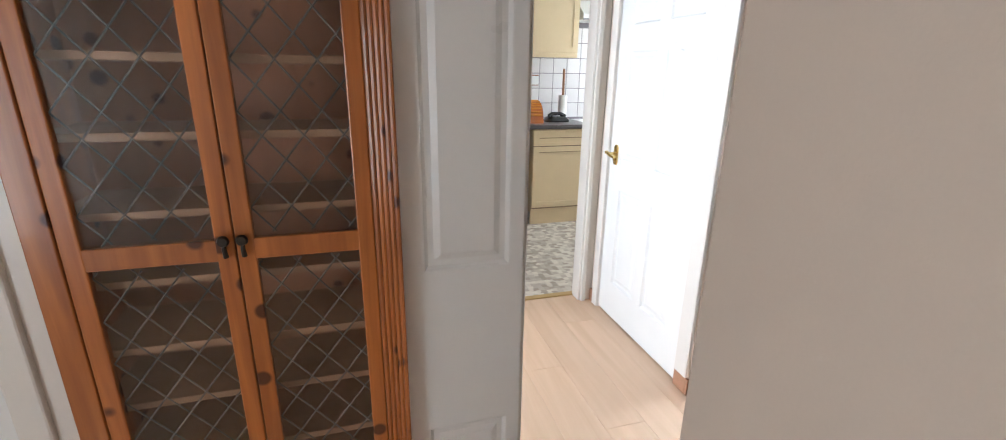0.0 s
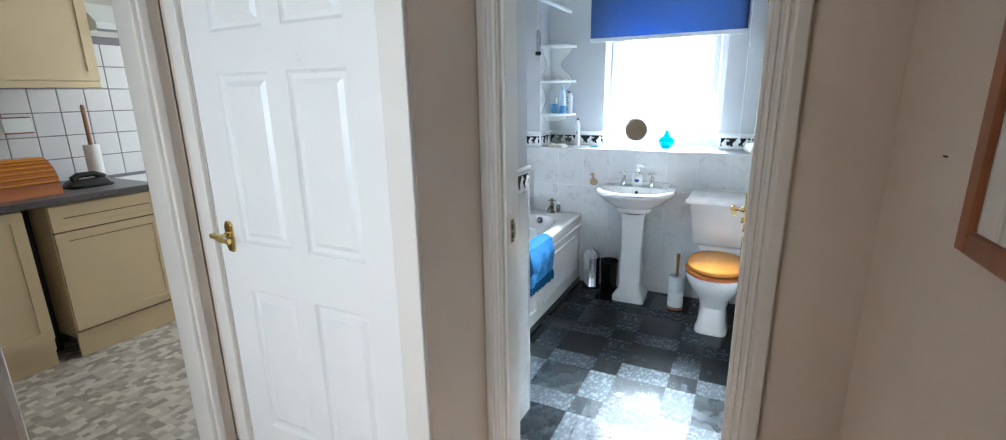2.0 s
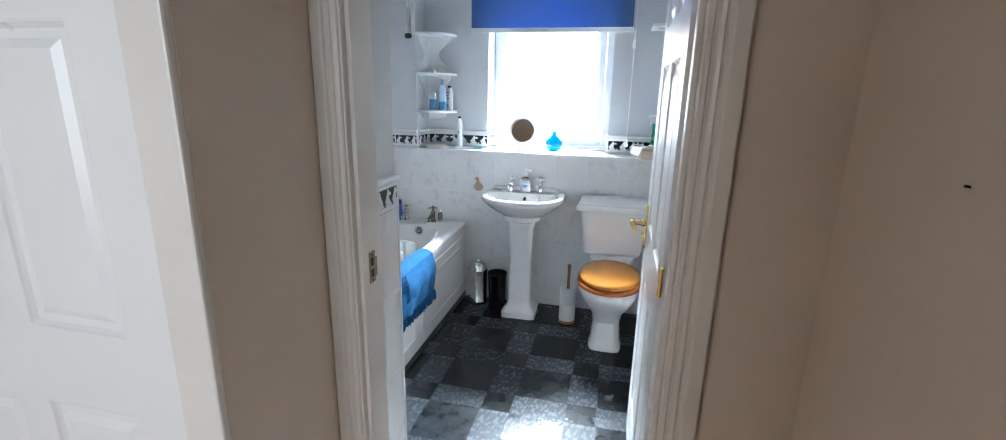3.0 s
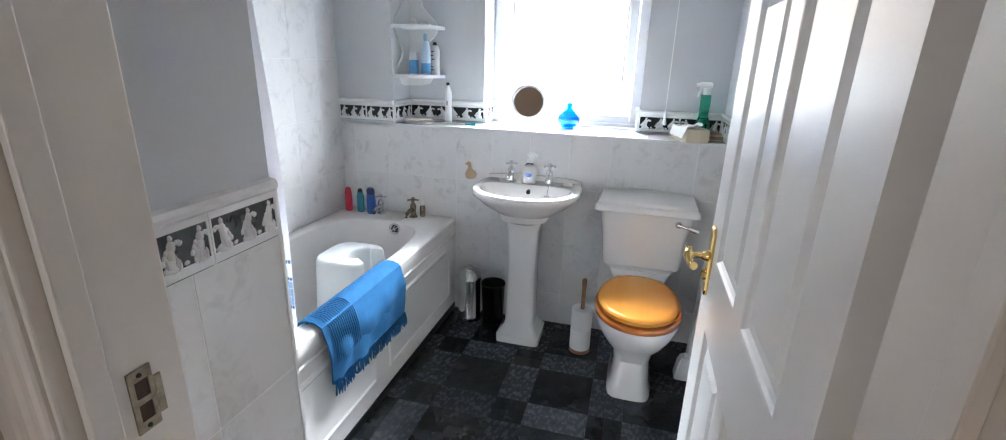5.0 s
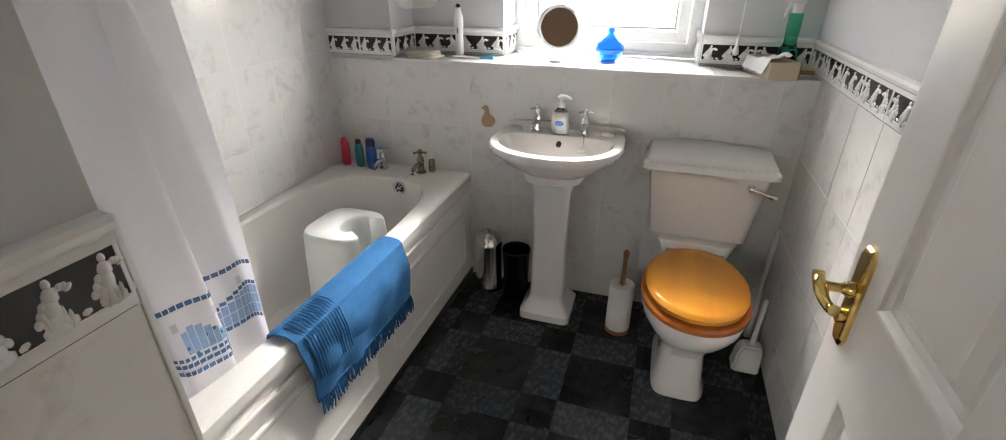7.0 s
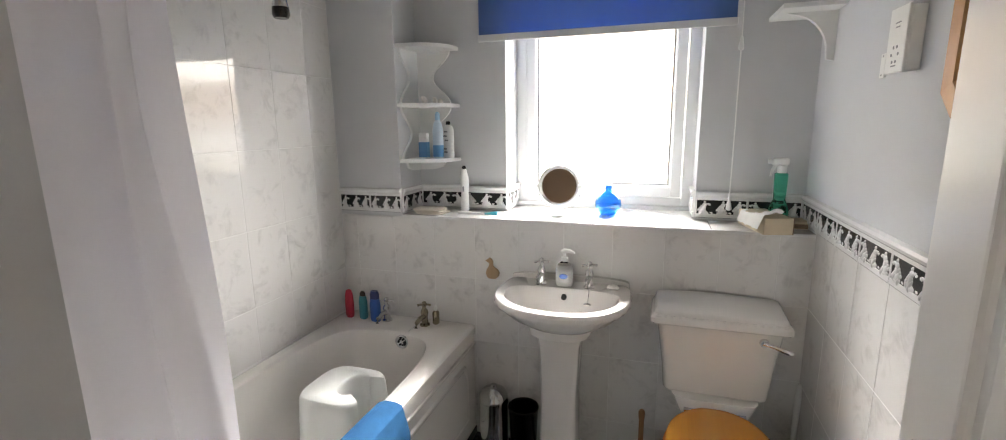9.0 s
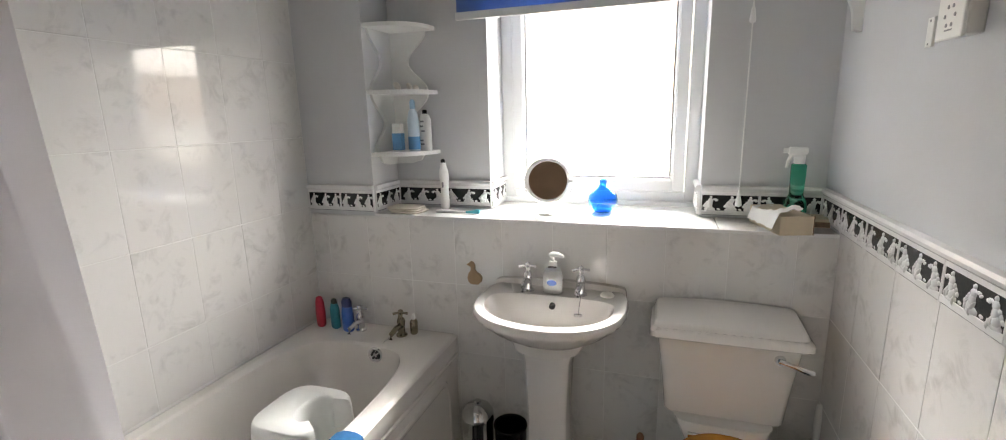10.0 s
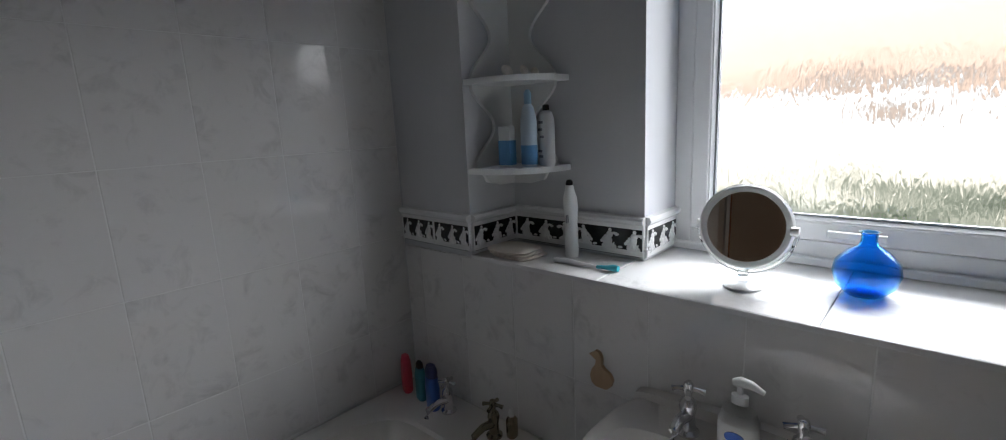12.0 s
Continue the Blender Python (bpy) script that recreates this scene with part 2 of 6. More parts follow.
M = {
    "hall_wall": material("hall_wall_paint", (0.67, 0.575, 0.485), 0.8, vary=0.03, bump=0.12, fine=220),
    "white_gloss": material("white_gloss_paint", (0.78, 0.77, 0.75), 0.3, vary=0.02, bump=0.04, fine=120),
    "frame_gloss": material("cream_gloss_paint", (0.72, 0.68, 0.63), 0.35, vary=0.03, bump=0.05, fine=120),
    "bath_wall": material("bathroom_wall_paint", (0.60, 0.61, 0.63), 0.7, vary=0.03, bump=0.1, fine=240),
    "ceiling": material("ceiling_paint", (0.75, 0.74, 0.72), 0.85, vary=0.02, bump=0.15, fine=60),
    "tile": marble("marbled_wall_tile", (0.77, 0.76, 0.75), (0.61, 0.60, 0.59), 0.02),
    "grout": material("tile_grout", (0.80, 0.80, 0.79), 0.8, vary=0.05),
    "border_black": material("border_black_glaze", (0.02, 0.022, 0.022), 0.2, vary=0.3, scale=30, fine=200, bump=0.1),
    "border_white": material("border_white_relief", (0.78, 0.78, 0.78), 0.22, vary=0.05),
    "ceramic": material("white_sanitary_ceramic", (0.79, 0.76, 0.735), 0.10, vary=0.01, bump=0.0, coat=0.5),
    "acrylic": material("white_bath_acrylic", (0.81, 0.78, 0.75), 0.18, vary=0.015, bump=0.0),
    "plastic_white": material("white_plastic", (0.80, 0.81, 0.80), 0.35, vary=0.02, bump=0.03),
    "upvc": material("white_upvc", (0.75, 0.76, 0.77), 0.3, vary=0.02, bump=0.0),
    "chrome": material("chrome", (0.72, 0.72, 0.73), 0.12, 1.0, vary=0.03, bump=0.0),
    "bronze": material("tarnished_tap_metal", (0.34, 0.30, 0.22), 0.22, 1.0, vary=0.1, bump=0.02),
    "brass": material("polished_brass", (0.72, 0.53, 0.20), 0.16, 1.0, vary=0.05, bump=0.0),
    "old_brass": material("worn_brass", (0.30, 0.25, 0.18), 0.42, 0.7, vary=0.4, scale=60, fine=200),
    "rust": material("rusty_recess", (0.045, 0.018, 0.008), 0.7, vary=0.6, scale=90, fine=300),
    "dark_iron": material("antique_iron", (0.05, 0.045, 0.04), 0.4, 0.9, vary=0.1),
    "bin_steel": material("bin_steel", (0.60, 0.60, 0.60), 0.08, 1.0, vary=0.03, bump=0.0),
    "black_plastic": material("black_plastic", (0.012, 0.012, 0.013), 0.25, vary=0.1, bump=0.02),
    "black_vinyl": material("black_vinyl_strip", (0.015, 0.016, 0.018), 0.3, vary=0.1),
    "slate_dark": material("dark_slate_vinyl", (0.016, 0.0178, 0.0195), 0.17, vary=0.85, scale=15, fine=80, bump=0.3, spec=0.34, object_random=0.3),
    "slate_light": material("grey_slate_vinyl", (0.046, 0.051, 0.057), 0.27, vary=0.45, scale=34, fine=210, bump=0.5, spec=0.16, stretch=(1.0, 1.7, 1.0), object_random=0.22),
    "slate_joint": material("vinyl_joint", (0.008, 0.008, 0.009), 0.3, vary=0.1),
    "blind": material("blue_blind_fabric", (0.11, 0.20, 0.44), 0.75, vary=0.05, fine=300, bump=0.1),
    "towel": material("blue_terry_towel", (0.022, 0.095, 0.215), 0.95, vary=0.14, scale=30, fine=350, bump=0.9, spec=0.1),
    "towel_rib": material("blue_towel_band", (0.026, 0.11, 0.24), 0.9, vary=0.1, scale=30, fine=260, bump=0.6, spec=0.1),
    "mat_teal": material("teal_bath_mat", (0.03, 0.16, 0.22), 0.6, vary=0.1),
    "curtain_blue": material("printed_blue_square", (0.07, 0.16, 0.34), 0.7, vary=0.1),
    "curtain_pale": material("printed_pale_blue_square", (0.30, 0.46, 0.68), 0.7, vary=0.1),
    "curtain_grey": material("printed_grey_square", (0.62, 0.64, 0.68), 0.7, vary=0.05),
    "pine": wood("orange_pine", (0.50, 0.17, 0.035), (0.26, 0.075, 0.015), 1.0, 2, 0.35, True, 0.1, 0.3),
    "pine_dark": wood("pine_shelf_back", (0.46, 0.21, 0.11), (0.32, 0.13, 0.06), 0.8, 2, 0.5, True, 0.1),
    "pine_shelf": wood("pale_pine_shelf", (0.40, 0.24, 0.14), (0.30, 0.17, 0.09), 1.0, 0, 0.5),
    "seat_wood": wood("varnished_pine_seat", (0.64, 0.27, 0.035), (0.56, 0.21, 0.025), 0.45, 0, 0.06, False, 0.0, 0.0),
    "seat_ring": wood("varnished_pine_ring", (0.50, 0.15, 0.025), (0.36, 0.09, 0.015), 0.5, 0, 0.16, False, 0.0, 0.5),
    "mirror_wood": wood("reddish_mirror_wood", (0.36, 0.12, 0.035), (0.22, 0.065, 0.018), 1.0, 2, 0.35),
    "frame_pine": wood("orange_pine_frame", (0.58, 0.30, 0.10), (0.46, 0.20, 0.06), 1.0, 2, 0.35),
    "light_wood": wood("pale_turned_wood", (0.52, 0.36, 0.22), (0.40, 0.26, 0.15), 1.0, 2, 0.5),
    "dowel": wood("brown_dowel", (0.34, 0.16, 0.07), (0.22, 0.10, 0.04), 1.0, 2, 0.45),
    "laminate": wood("beech_laminate", (0.66, 0.47, 0.33), (0.57, 0.385, 0.25), 0.55, 1, 0.33, False, 0.05),
    "skirting": wood("pinkish_wood_skirting", (0.46, 0.25, 0.15), (0.36, 0.18, 0.10), 0.7, 0, 0.4),
    "threshold": material("brass_threshold", (0.50, 0.34, 0.14), 0.4, 0.5, vary=0.1),
    "kitchen_unit": material("cream_kitchen_front", (0.72, 0.58, 0.36), 0.4, vary=0.03, bump=0.03),
    "worktop": material("grey_worktop", (0.10, 0.09, 0.09), 0.3, vary=0.35, scale=60, fine=300),
    "kitchen_tile": material("kitchen_white_tile", (0.72, 0.70, 0.70), 0.15, vary=0.02, bump=0.0, object_random=0.03),
    "kitchen_grout": material("kitchen_dark_grout", (0.22, 0.20, 0.22), 0.8, vary=0.1),
    "lead": material("lead_came", (0.16, 0.14, 0.12), 0.5, 0.3, vary=0.2),
    "mirror": material("silvered_mirror", (0.86, 0.87, 0.87), 0.015, 1.0, vary=0.0, bump=0.0),
    "paper": material("white_tissue_paper", (0.80, 0.79, 0.77), 0.9, vary=0.04, bump=0.3, fine=160),
    "card": material("cream_card", (0.62, 0.52, 0.38), 0.7, vary=0.05),
    "card_brown": material("brown_patterned_card", (0.24, 0.16, 0.10), 0.6, vary=0.35, scale=60),
    "cloth_cream": material("cream_flannel", (0.66, 0.60, 0.53), 0.95, vary=0.08, bump=0.5, fine=300),
    "red_plastic": material("red_plastic", (0.55, 0.03, 0.06), 0.3, vary=0.03),
    "teal_plastic": material("teal_plastic", (0.02, 0.20, 0.25), 0.3, vary=0.05),
    "blue_plastic": material("blue_plastic", (0.02, 0.09, 0.38), 0.3, vary=0.05),
    "navy_plastic": material("navy_plastic", (0.01, 0.02, 0.10), 0.3, vary=0.05),
    "pale_blue": material("pale_blue_plastic", (0.34, 0.56, 0.74), 0.3, vary=0.05),
    "milky_blue": material("milky_blue_plastic", (0.56, 0.68, 0.78), 0.3, vary=0.05),
    "blue_label": material("blue_printed_label", (0.10, 0.30, 0.58), 0.35, vary=0.15),
    "aqua": material("aqua_plastic", (0.03, 0.33, 0.42), 0.3, vary=0.05),
    "grey_print": material("grey_print", (0.25, 0.26, 0.28), 0.5, vary=0.05),
    "green_liquid": glass("green_bottle_plastic", (0.10, 0.78, 0.52), 0.12),
    "blue_glass": glass("cobalt_blue_glass", (0.06, 0.45, 0.97), 0.02),
    "clear": glass("clear_glass", (0.95, 0.97, 0.97), 0.0),
    "hazy": glass("cabinet_textured_glass", (0.95, 0.91, 0.87), 0.10),
    "obscure": glass("rippled_obscure_glass", (0.97, 0.98, 0.98), 0.0, 0.45),
    "pebble": material("shell_white", (0.83, 0.80, 0.75), 0.4, vary=0.12, scale=60),
    "nail": material("dark_nail", (0.05, 0.05, 0.05), 0.5, 0.8),
}

# thin cloth of the shower curtain lets light through
curtain_mat = material("white_shower_curtain", (0.84, 0.82, 0.85), 0.6, vary=0.02, bump=0.1, fine=200)
cn = curtain_mat.node_tree
tr = cn.nodes.new("ShaderNodeBsdfTranslucent")
tr.inputs[0].default_value = (0.85, 0.83, 0.87, 1)
ms = cn.nodes.new("ShaderNodeMixShader")
ms.inputs[0].default_value = 0.4
cn.links.new(principled(curtain_mat).outputs[0], ms.inputs[1])
cn.links.new(tr.outputs[0], ms.inputs[2])
cn.links.new(ms.outputs[0], cn.nodes["Material Output"].inputs[0])
M["curtain"] = curtain_mat
bl = M["blind"].node_tree
tb = bl.nodes.new("ShaderNodeBsdfTranslucent")
tb.inputs[0].default_value = (0.15, 0.26, 0.58, 1)
mb = bl.nodes.new("ShaderNodeMixShader")
mb.inputs[0].default_value = 0.45
bl.links.new(principled(M["blind"]).outputs[0], mb.inputs[1])
bl.links.new(tb.outputs[0], mb.inputs[2])
bl.links.new(mb.outputs[0], bl.nodes["Material Output"].inputs[0])

# kitchen vinyl: pale mosaic chips
kv = material("mosaic_vinyl", (0.5, 0.45, 0.38), 0.4, bump=0.0)
kt = kv.node_tree
kgeo = kt.nodes.new("ShaderNodeNewGeometry")
kvo = kt.nodes.new("ShaderNodeTexVoronoi")
kvo.distance = "CHEBYCHEV"
kvo.inputs["Scale"].default_value = 26
kvo.inputs["Randomness"].default_value = 0.55
kt.links.new(kgeo.outputs["Position"], kvo.inputs[0])
kse = kt.nodes.new("ShaderNodeSeparateColor")
kt.links.new(kvo.outputs["Color"], kse.inputs[0])
kra = kt.nodes.new("ShaderNodeValToRGB")
kra.color_ramp.elements[0].position, kra.color_ramp.elements[0].color = 0.1, (0.34, 0.29, 0.24, 1)
kra.color_ramp.elements[1].position, kra.color_ramp.elements[1].color = 0.9, (0.68, 0.63, 0.55, 1)
kt.links.new(kse.outputs[0], kra.inputs[0])
kt.links.new(kra.outputs[0], principled(kv).inputs["Base Color"])
M["mosaic"] = kv

# glowing backdrop outside the obscure window: pale sky, sandy wall and dark hedge
bd = bpy.data.materials.new("glowing_backdrop")
bd.use_nodes = True
bt = bd.node_tree
bt.nodes.remove(bt.nodes["Principled BSDF"])
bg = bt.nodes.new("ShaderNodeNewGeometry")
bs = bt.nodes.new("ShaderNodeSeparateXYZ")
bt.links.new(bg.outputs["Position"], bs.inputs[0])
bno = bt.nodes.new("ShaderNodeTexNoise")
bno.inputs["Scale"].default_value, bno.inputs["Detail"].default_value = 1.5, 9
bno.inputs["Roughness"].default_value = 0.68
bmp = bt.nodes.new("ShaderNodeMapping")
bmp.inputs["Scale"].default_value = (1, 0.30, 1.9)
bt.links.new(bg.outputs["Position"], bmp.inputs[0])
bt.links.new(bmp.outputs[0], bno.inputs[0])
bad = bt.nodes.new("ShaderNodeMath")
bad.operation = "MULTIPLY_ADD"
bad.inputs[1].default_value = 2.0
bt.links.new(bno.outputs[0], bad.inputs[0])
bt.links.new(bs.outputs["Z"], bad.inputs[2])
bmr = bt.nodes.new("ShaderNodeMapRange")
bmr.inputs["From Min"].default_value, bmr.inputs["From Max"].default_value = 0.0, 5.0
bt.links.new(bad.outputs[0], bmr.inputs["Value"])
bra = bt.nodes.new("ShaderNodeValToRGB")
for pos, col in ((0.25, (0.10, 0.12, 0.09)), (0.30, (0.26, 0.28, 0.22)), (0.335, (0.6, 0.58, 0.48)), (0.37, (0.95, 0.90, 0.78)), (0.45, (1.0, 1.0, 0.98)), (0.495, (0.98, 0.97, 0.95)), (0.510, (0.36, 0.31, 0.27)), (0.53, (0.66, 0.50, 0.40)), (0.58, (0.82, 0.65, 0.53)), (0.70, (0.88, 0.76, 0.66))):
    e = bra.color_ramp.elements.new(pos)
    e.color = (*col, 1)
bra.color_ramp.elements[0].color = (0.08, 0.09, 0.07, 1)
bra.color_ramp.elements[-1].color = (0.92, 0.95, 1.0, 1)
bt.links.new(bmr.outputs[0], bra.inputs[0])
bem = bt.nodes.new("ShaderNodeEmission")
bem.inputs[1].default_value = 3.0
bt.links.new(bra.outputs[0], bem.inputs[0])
# glow rises twelvefold from 3.3 to 4 m to stand for sky light
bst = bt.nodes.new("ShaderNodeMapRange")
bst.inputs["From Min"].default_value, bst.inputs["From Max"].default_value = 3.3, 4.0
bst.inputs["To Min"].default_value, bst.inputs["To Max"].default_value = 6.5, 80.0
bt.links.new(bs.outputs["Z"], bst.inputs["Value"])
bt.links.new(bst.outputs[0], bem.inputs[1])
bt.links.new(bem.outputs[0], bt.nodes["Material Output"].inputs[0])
M["distance"] = bd


# ---------------------------------------------------------------- mesh helpers
def mesh_object(name, bm, mat, smooth=False):
    me = bpy.data.meshes.new(name)
    bmesh.ops.recalc_face_normals(bm, faces=bm.faces)
    if smooth:
        for f in bm.faces:
            f.smooth = True
        for e in bm.edges:
            e.smooth = len(e.link_faces) == 2 and e.calc_face_angle(0) < radians(38)
    bm.to_mesh(me)
    bm.free()
    me.materials.append(mat)
    return new(name, me)


def part(name, bm, mat, parent=None, label="", smooth=False):
    ob = mesh_object(name, bm, mat, smooth)
    if parent is not None:
        ob.parent = parent
    return tagged(ob, label)


def thing(name, label, category, group="", at=(0, 0, 0)):
    ob = new(name)
    ob.location = at
    return tagged(ob, label, category, group)


def structure(name, bm, mat, label="", category="", smooth=False):
    return tagged(mesh_object(name, bm, mat, smooth), label, category, kind="structure")


def box(bm, x0, x1, y0, y1, z0, z1, bevel=0.0, seg=2):
    r = bmesh.ops.create_cube(bm, size=1)
    vs = r["verts"]
    for v in vs:
        v.co = Vector(((x0 + x1) / 2 + v.co.x * (x1 - x0), (y0 + y1) / 2 + v.co.y * (y1 - y0), (z0 + z1) / 2 + v.co.z * (z1 - z0)))
    if bevel:
        es = list({e for v in vs for e in v.link_edges})
        bmesh.ops.bevel(bm, geom=es, offset=bevel, segments=seg, affect="EDGES", profile=0.5)
    return bm


def boxed(*dims, bevel=0.0, seg=2):
    return box(bmesh.new(), *dims, bevel=bevel, seg=seg)


def loft(bm, rings, cap0=True, cap1=True):
    """Joins rings of equal count, each a list of points, into one skin."""
    rows = [[bm.verts.new(p) for p in ring] for ring in rings]
    n = len(rows[0])
    for a, b in zip(rows, rows[1:]):
        for i in range(n):
            bm.faces.new((a[i], a[(i + 1) % n], b[(i + 1) % n], b[i]))
    if cap0:
        bm.faces.new(rows[0][::-1])
    if cap1:
        bm.faces.new(rows[-1])
    return bm


def oval(cx, cy, z, rx, ry, n=32, p=2.0):
    """A superellipse ring at height z; p above 2 is squarer."""
    pts = []
    for i in range(n):
        a = 2 * math.pi * i / n
        c, s = math.cos(a), math.sin(a)
        pts.append((cx + rx * math.copysign(abs(c) ** (2 / p), c), cy + ry * math.copysign(abs(s) ** (2 / p), s), z))
    return pts


def lathe(bm, cx, cy, profile, n=24, cap0=True, cap1=True):
    return loft(bm, [oval(cx, cy, z, r, r, n) for r, z in profile], cap0, cap1)


def tube(bm, points, r, n=8):
    """A round bar through the points."""
    pts = [Vector(p) for p in points]
    rings = []
    for i, p in enumerate(pts):
        d = (pts[min(i + 1, len(pts) - 1)] - pts[max(i - 1, 0)]).normalized()
        u = d.cross(Vector((0, 0, 1)) if abs(d.z) < 0.9 else Vector((1, 0, 0))).normalized()
        w = d.cross(u)
        rad = r[i] if isinstance(r, (list, tuple)) else r
        rings.append([p + (u * math.cos(a) + w * math.sin(a)) * rad for a in (2 * math.pi * k / n for k in range(n))])
    return loft(bm, rings)


def prism(bm, outline, axis, a, b):
    """An outline of (u, v) pushed along an axis from a to b."""
    def at(u, v, w):
        return {"x": (w, u, v), "y": (u, w, v), "z": (u, v, w)}[axis]
    return loft(bm, [[at(u, v, a) for u, v in outline], [at(u, v, b) for u, v in outline]])


def arc(cx, cy, r, a0, a1, n):
    return [(cx + r * math.cos(radians(a0 + (a1 - a0) * i / n)), cy + r * math.sin(radians(a0 + (a1 - a0) * i / n))) for i in range(n + 1)]


# ---------------------------------------------------------------- plan, metres
X_DOORWALL0, X_DOORWALL1 = 1.83, 1.965      # wall with the bathroom door, hall face and bathroom face
X_WIN = 4.01                               # boxed-in lower window wall
X_UP = 4.22                                # upper window wall behind the ledge
X_FRAME = 4.41                             # window frame's inner face
Y_RIGHT, Y_LEFT = 0.34, 2.39
SILL = 1.075
STUB_Y, STUB_X = 1.40, 2.285
BATH_Y, RIM = 1.69, 0.57
REC_R, REC_L = 0.752, 1.60
CEIL = 2.38
CUP_X, CUP_Y = 1.464, 1.376                # front and side face of the cupboard in the hall
DOOR_R, DOOR_L = 0.55, 1.305               # clear opening of the bathroom doorway
DOOR_H = 2.02

# ---------------------------------------------------------------- floors and ceilings
structure("floor_hall_base", boxed(-2.0, 1.90, -1.4, 2.50, -0.12, -0.008), M["slate_joint"], "dark underlay beneath the hall laminate", "floor")
structure("floor_bathroom", boxed(1.90, 4.5, Y_RIGHT - 0.1, 2.5, -0.12, -0.0035), M["slate_joint"], "dark slate-effect vinyl bathroom floor", "floor")
structure("floor_kitchen", boxed(-0.2, 3.6, 2.50, 5.0, -0.12, 0.0), M["mosaic"], "pale mosaic-patterned vinyl kitchen floor", "floor")
structure("ceiling_hall", boxed(-2.0, X_DOORWALL1, -1.4, 2.56, CEIL, CEIL + 0.1), M["ceiling"], "white hall ceiling", "ceiling")
structure("ceiling_bathroom", boxed(X_DOORWALL1, 4.7, Y_RIGHT - 0.1, 2.5, CEIL, CEIL + 0.1), M["ceiling"], "white bathroom ceiling", "ceiling")
structure("ceiling_kitchen", boxed(-0.2, 3.6, 2.56, 5.0, CEIL, CEIL + 0.1), M["ceiling"], "white kitchen ceiling", "ceiling")


def walls(name, dims, mat, label, category="wall"):
    bm = bmesh.new()
    for d in dims:
        box(bm, *d)
    return structure(name, bm, mat, label, category)


# bathroom shell
wall_left = walls("wall_bath_side", [(STUB_X - 0.1, 4.6, Y_LEFT + 0.0008, Y_LEFT + 0.12, -0.1, CEIL)], M["grout"], "marbled white tiled wall beside the bath")
wall_right = walls("wall_toilet_side", [(X_DOORWALL1, 4.6, Y_RIGHT - 0.1, Y_RIGHT, -0.1, CEIL)], M["bath_wall"], "pale grey painted wall with tiled dado")
wall_window = walls("wall_window", [
    (X_UP, 4.52, Y_RIGHT, REC_R, SILL - 0.02, CEIL), (X_UP, 4.52, REC_L, Y_LEFT, SILL - 0.02, CEIL),
    (X_UP, 4.52, REC_R, REC_L, 2.08, CEIL), (X_WIN + 0.006, 4.52, Y_RIGHT, Y_LEFT, -0.1, SILL - 0.012)], M["bath_wall"], "pale grey painted window wall above a tiled ledge")
pier = walls("wall_pipe_boxing", [(X_WIN + 0.004, X_UP, 2.055, Y_LEFT, SILL - 0.012, CEIL)], M["bath_wall"], "pale grey boxed-in corner above the bath")
stub = walls("wall_cupboard_side", [(X_DOORWALL1, STUB_X - 0.004, STUB_Y + 0.008, STUB_Y + 0.06, -0.1, CEIL), (STUB_X - 0.07, STUB_X - 0.004, STUB_Y + 0.06, Y_LEFT + 0.05, -0.1, CEIL)], M["bath_wall"], "grey painted cupboard wall end with a tiled dado")
wall_door = walls("wall_bathroom_door", [
    (X_DOORWALL0, X_DOORWALL1, 0.05, DOOR_R - 0.03, -0.1, CEIL), (X_DOORWALL0, X_DOORWALL1, DOOR_L + 0.03, 1.408, -0.1, CEIL),
    (X_DOORWALL0, X_DOORWALL1, DOOR_R - 0.03, DOOR_L + 0.03, DOOR_H + 0.03, CEIL)], M["hall_wall"], "beige hall wall round the bathroom doorway")

# hall shell: the cupboard projecting into the hall, the mirror wall and the passage
wall_cup = walls("wall_cupboard_front", [
    (CUP_X, 1.53, CUP_Y, 1.4655, -0.1, CEIL), (1.53, X_DOORWALL0, CUP_Y, 1.53, -0.1, CEIL),
    (CUP_X, 1.53, 1.4655, 2.33, 2.05, CEIL), (CUP_X, 1.53, 2.33, 2.40, -0.1, CEIL), (1.53, 1.95, 2.33, 2.40, -0.1, CEIL)], M["hall_wall"], "beige projecting cupboard wall in the hall")
MIRROR_X, MIRROR_Y, MIRROR_SLOPE = 0.45, 0.205, 0.048


def mirror_wall_y(x):
    """The mirror wall runs slightly out of square."""
    return MIRROR_Y + (x - MIRROR_X) * MIRROR_SLOPE


corner = [(MIRROR_X + 0.012 - 0.012 * math.cos(a), MIRROR_Y - 0.012 + 0.012 * math.sin(a)) for a in [math.pi / 2 * k / 6 for k in range(7)]]
bm = prism(bmesh.new(), [(0.54, -1.4), (MIRROR_X, -1.4)] + corner + [(X_DOORWALL0, mirror_wall_y(X_DOORWALL0)), (X_DOORWALL0, 0.05), (0.54, 0.05)], "z", -0.1, CEIL)
wall_mirror = structure("wall_mirror_side", bm, M["hall_wall"], "beige hall wall with an eased corner", "wall", True)
walls("wall_hall_west", [(0.38, 0.46, 0.97, 1.02, -0.1, CEIL), (0.38, 0.46, 2.32, 2.50, -0.1, CEIL), (0.38, 0.46, 1.02, 2.32, 2.05, CEIL)], M["hall_wall"], "beige passage wall with an open doorway")
walls("wall_hall_back", [(-2.0, 0.45, -1.4, -1.3, -0.1, CEIL), (-2.0, -1.9, -1.3, 0.93, -0.1, CEIL)], M["hall_wall"], "plain beige hall wall")
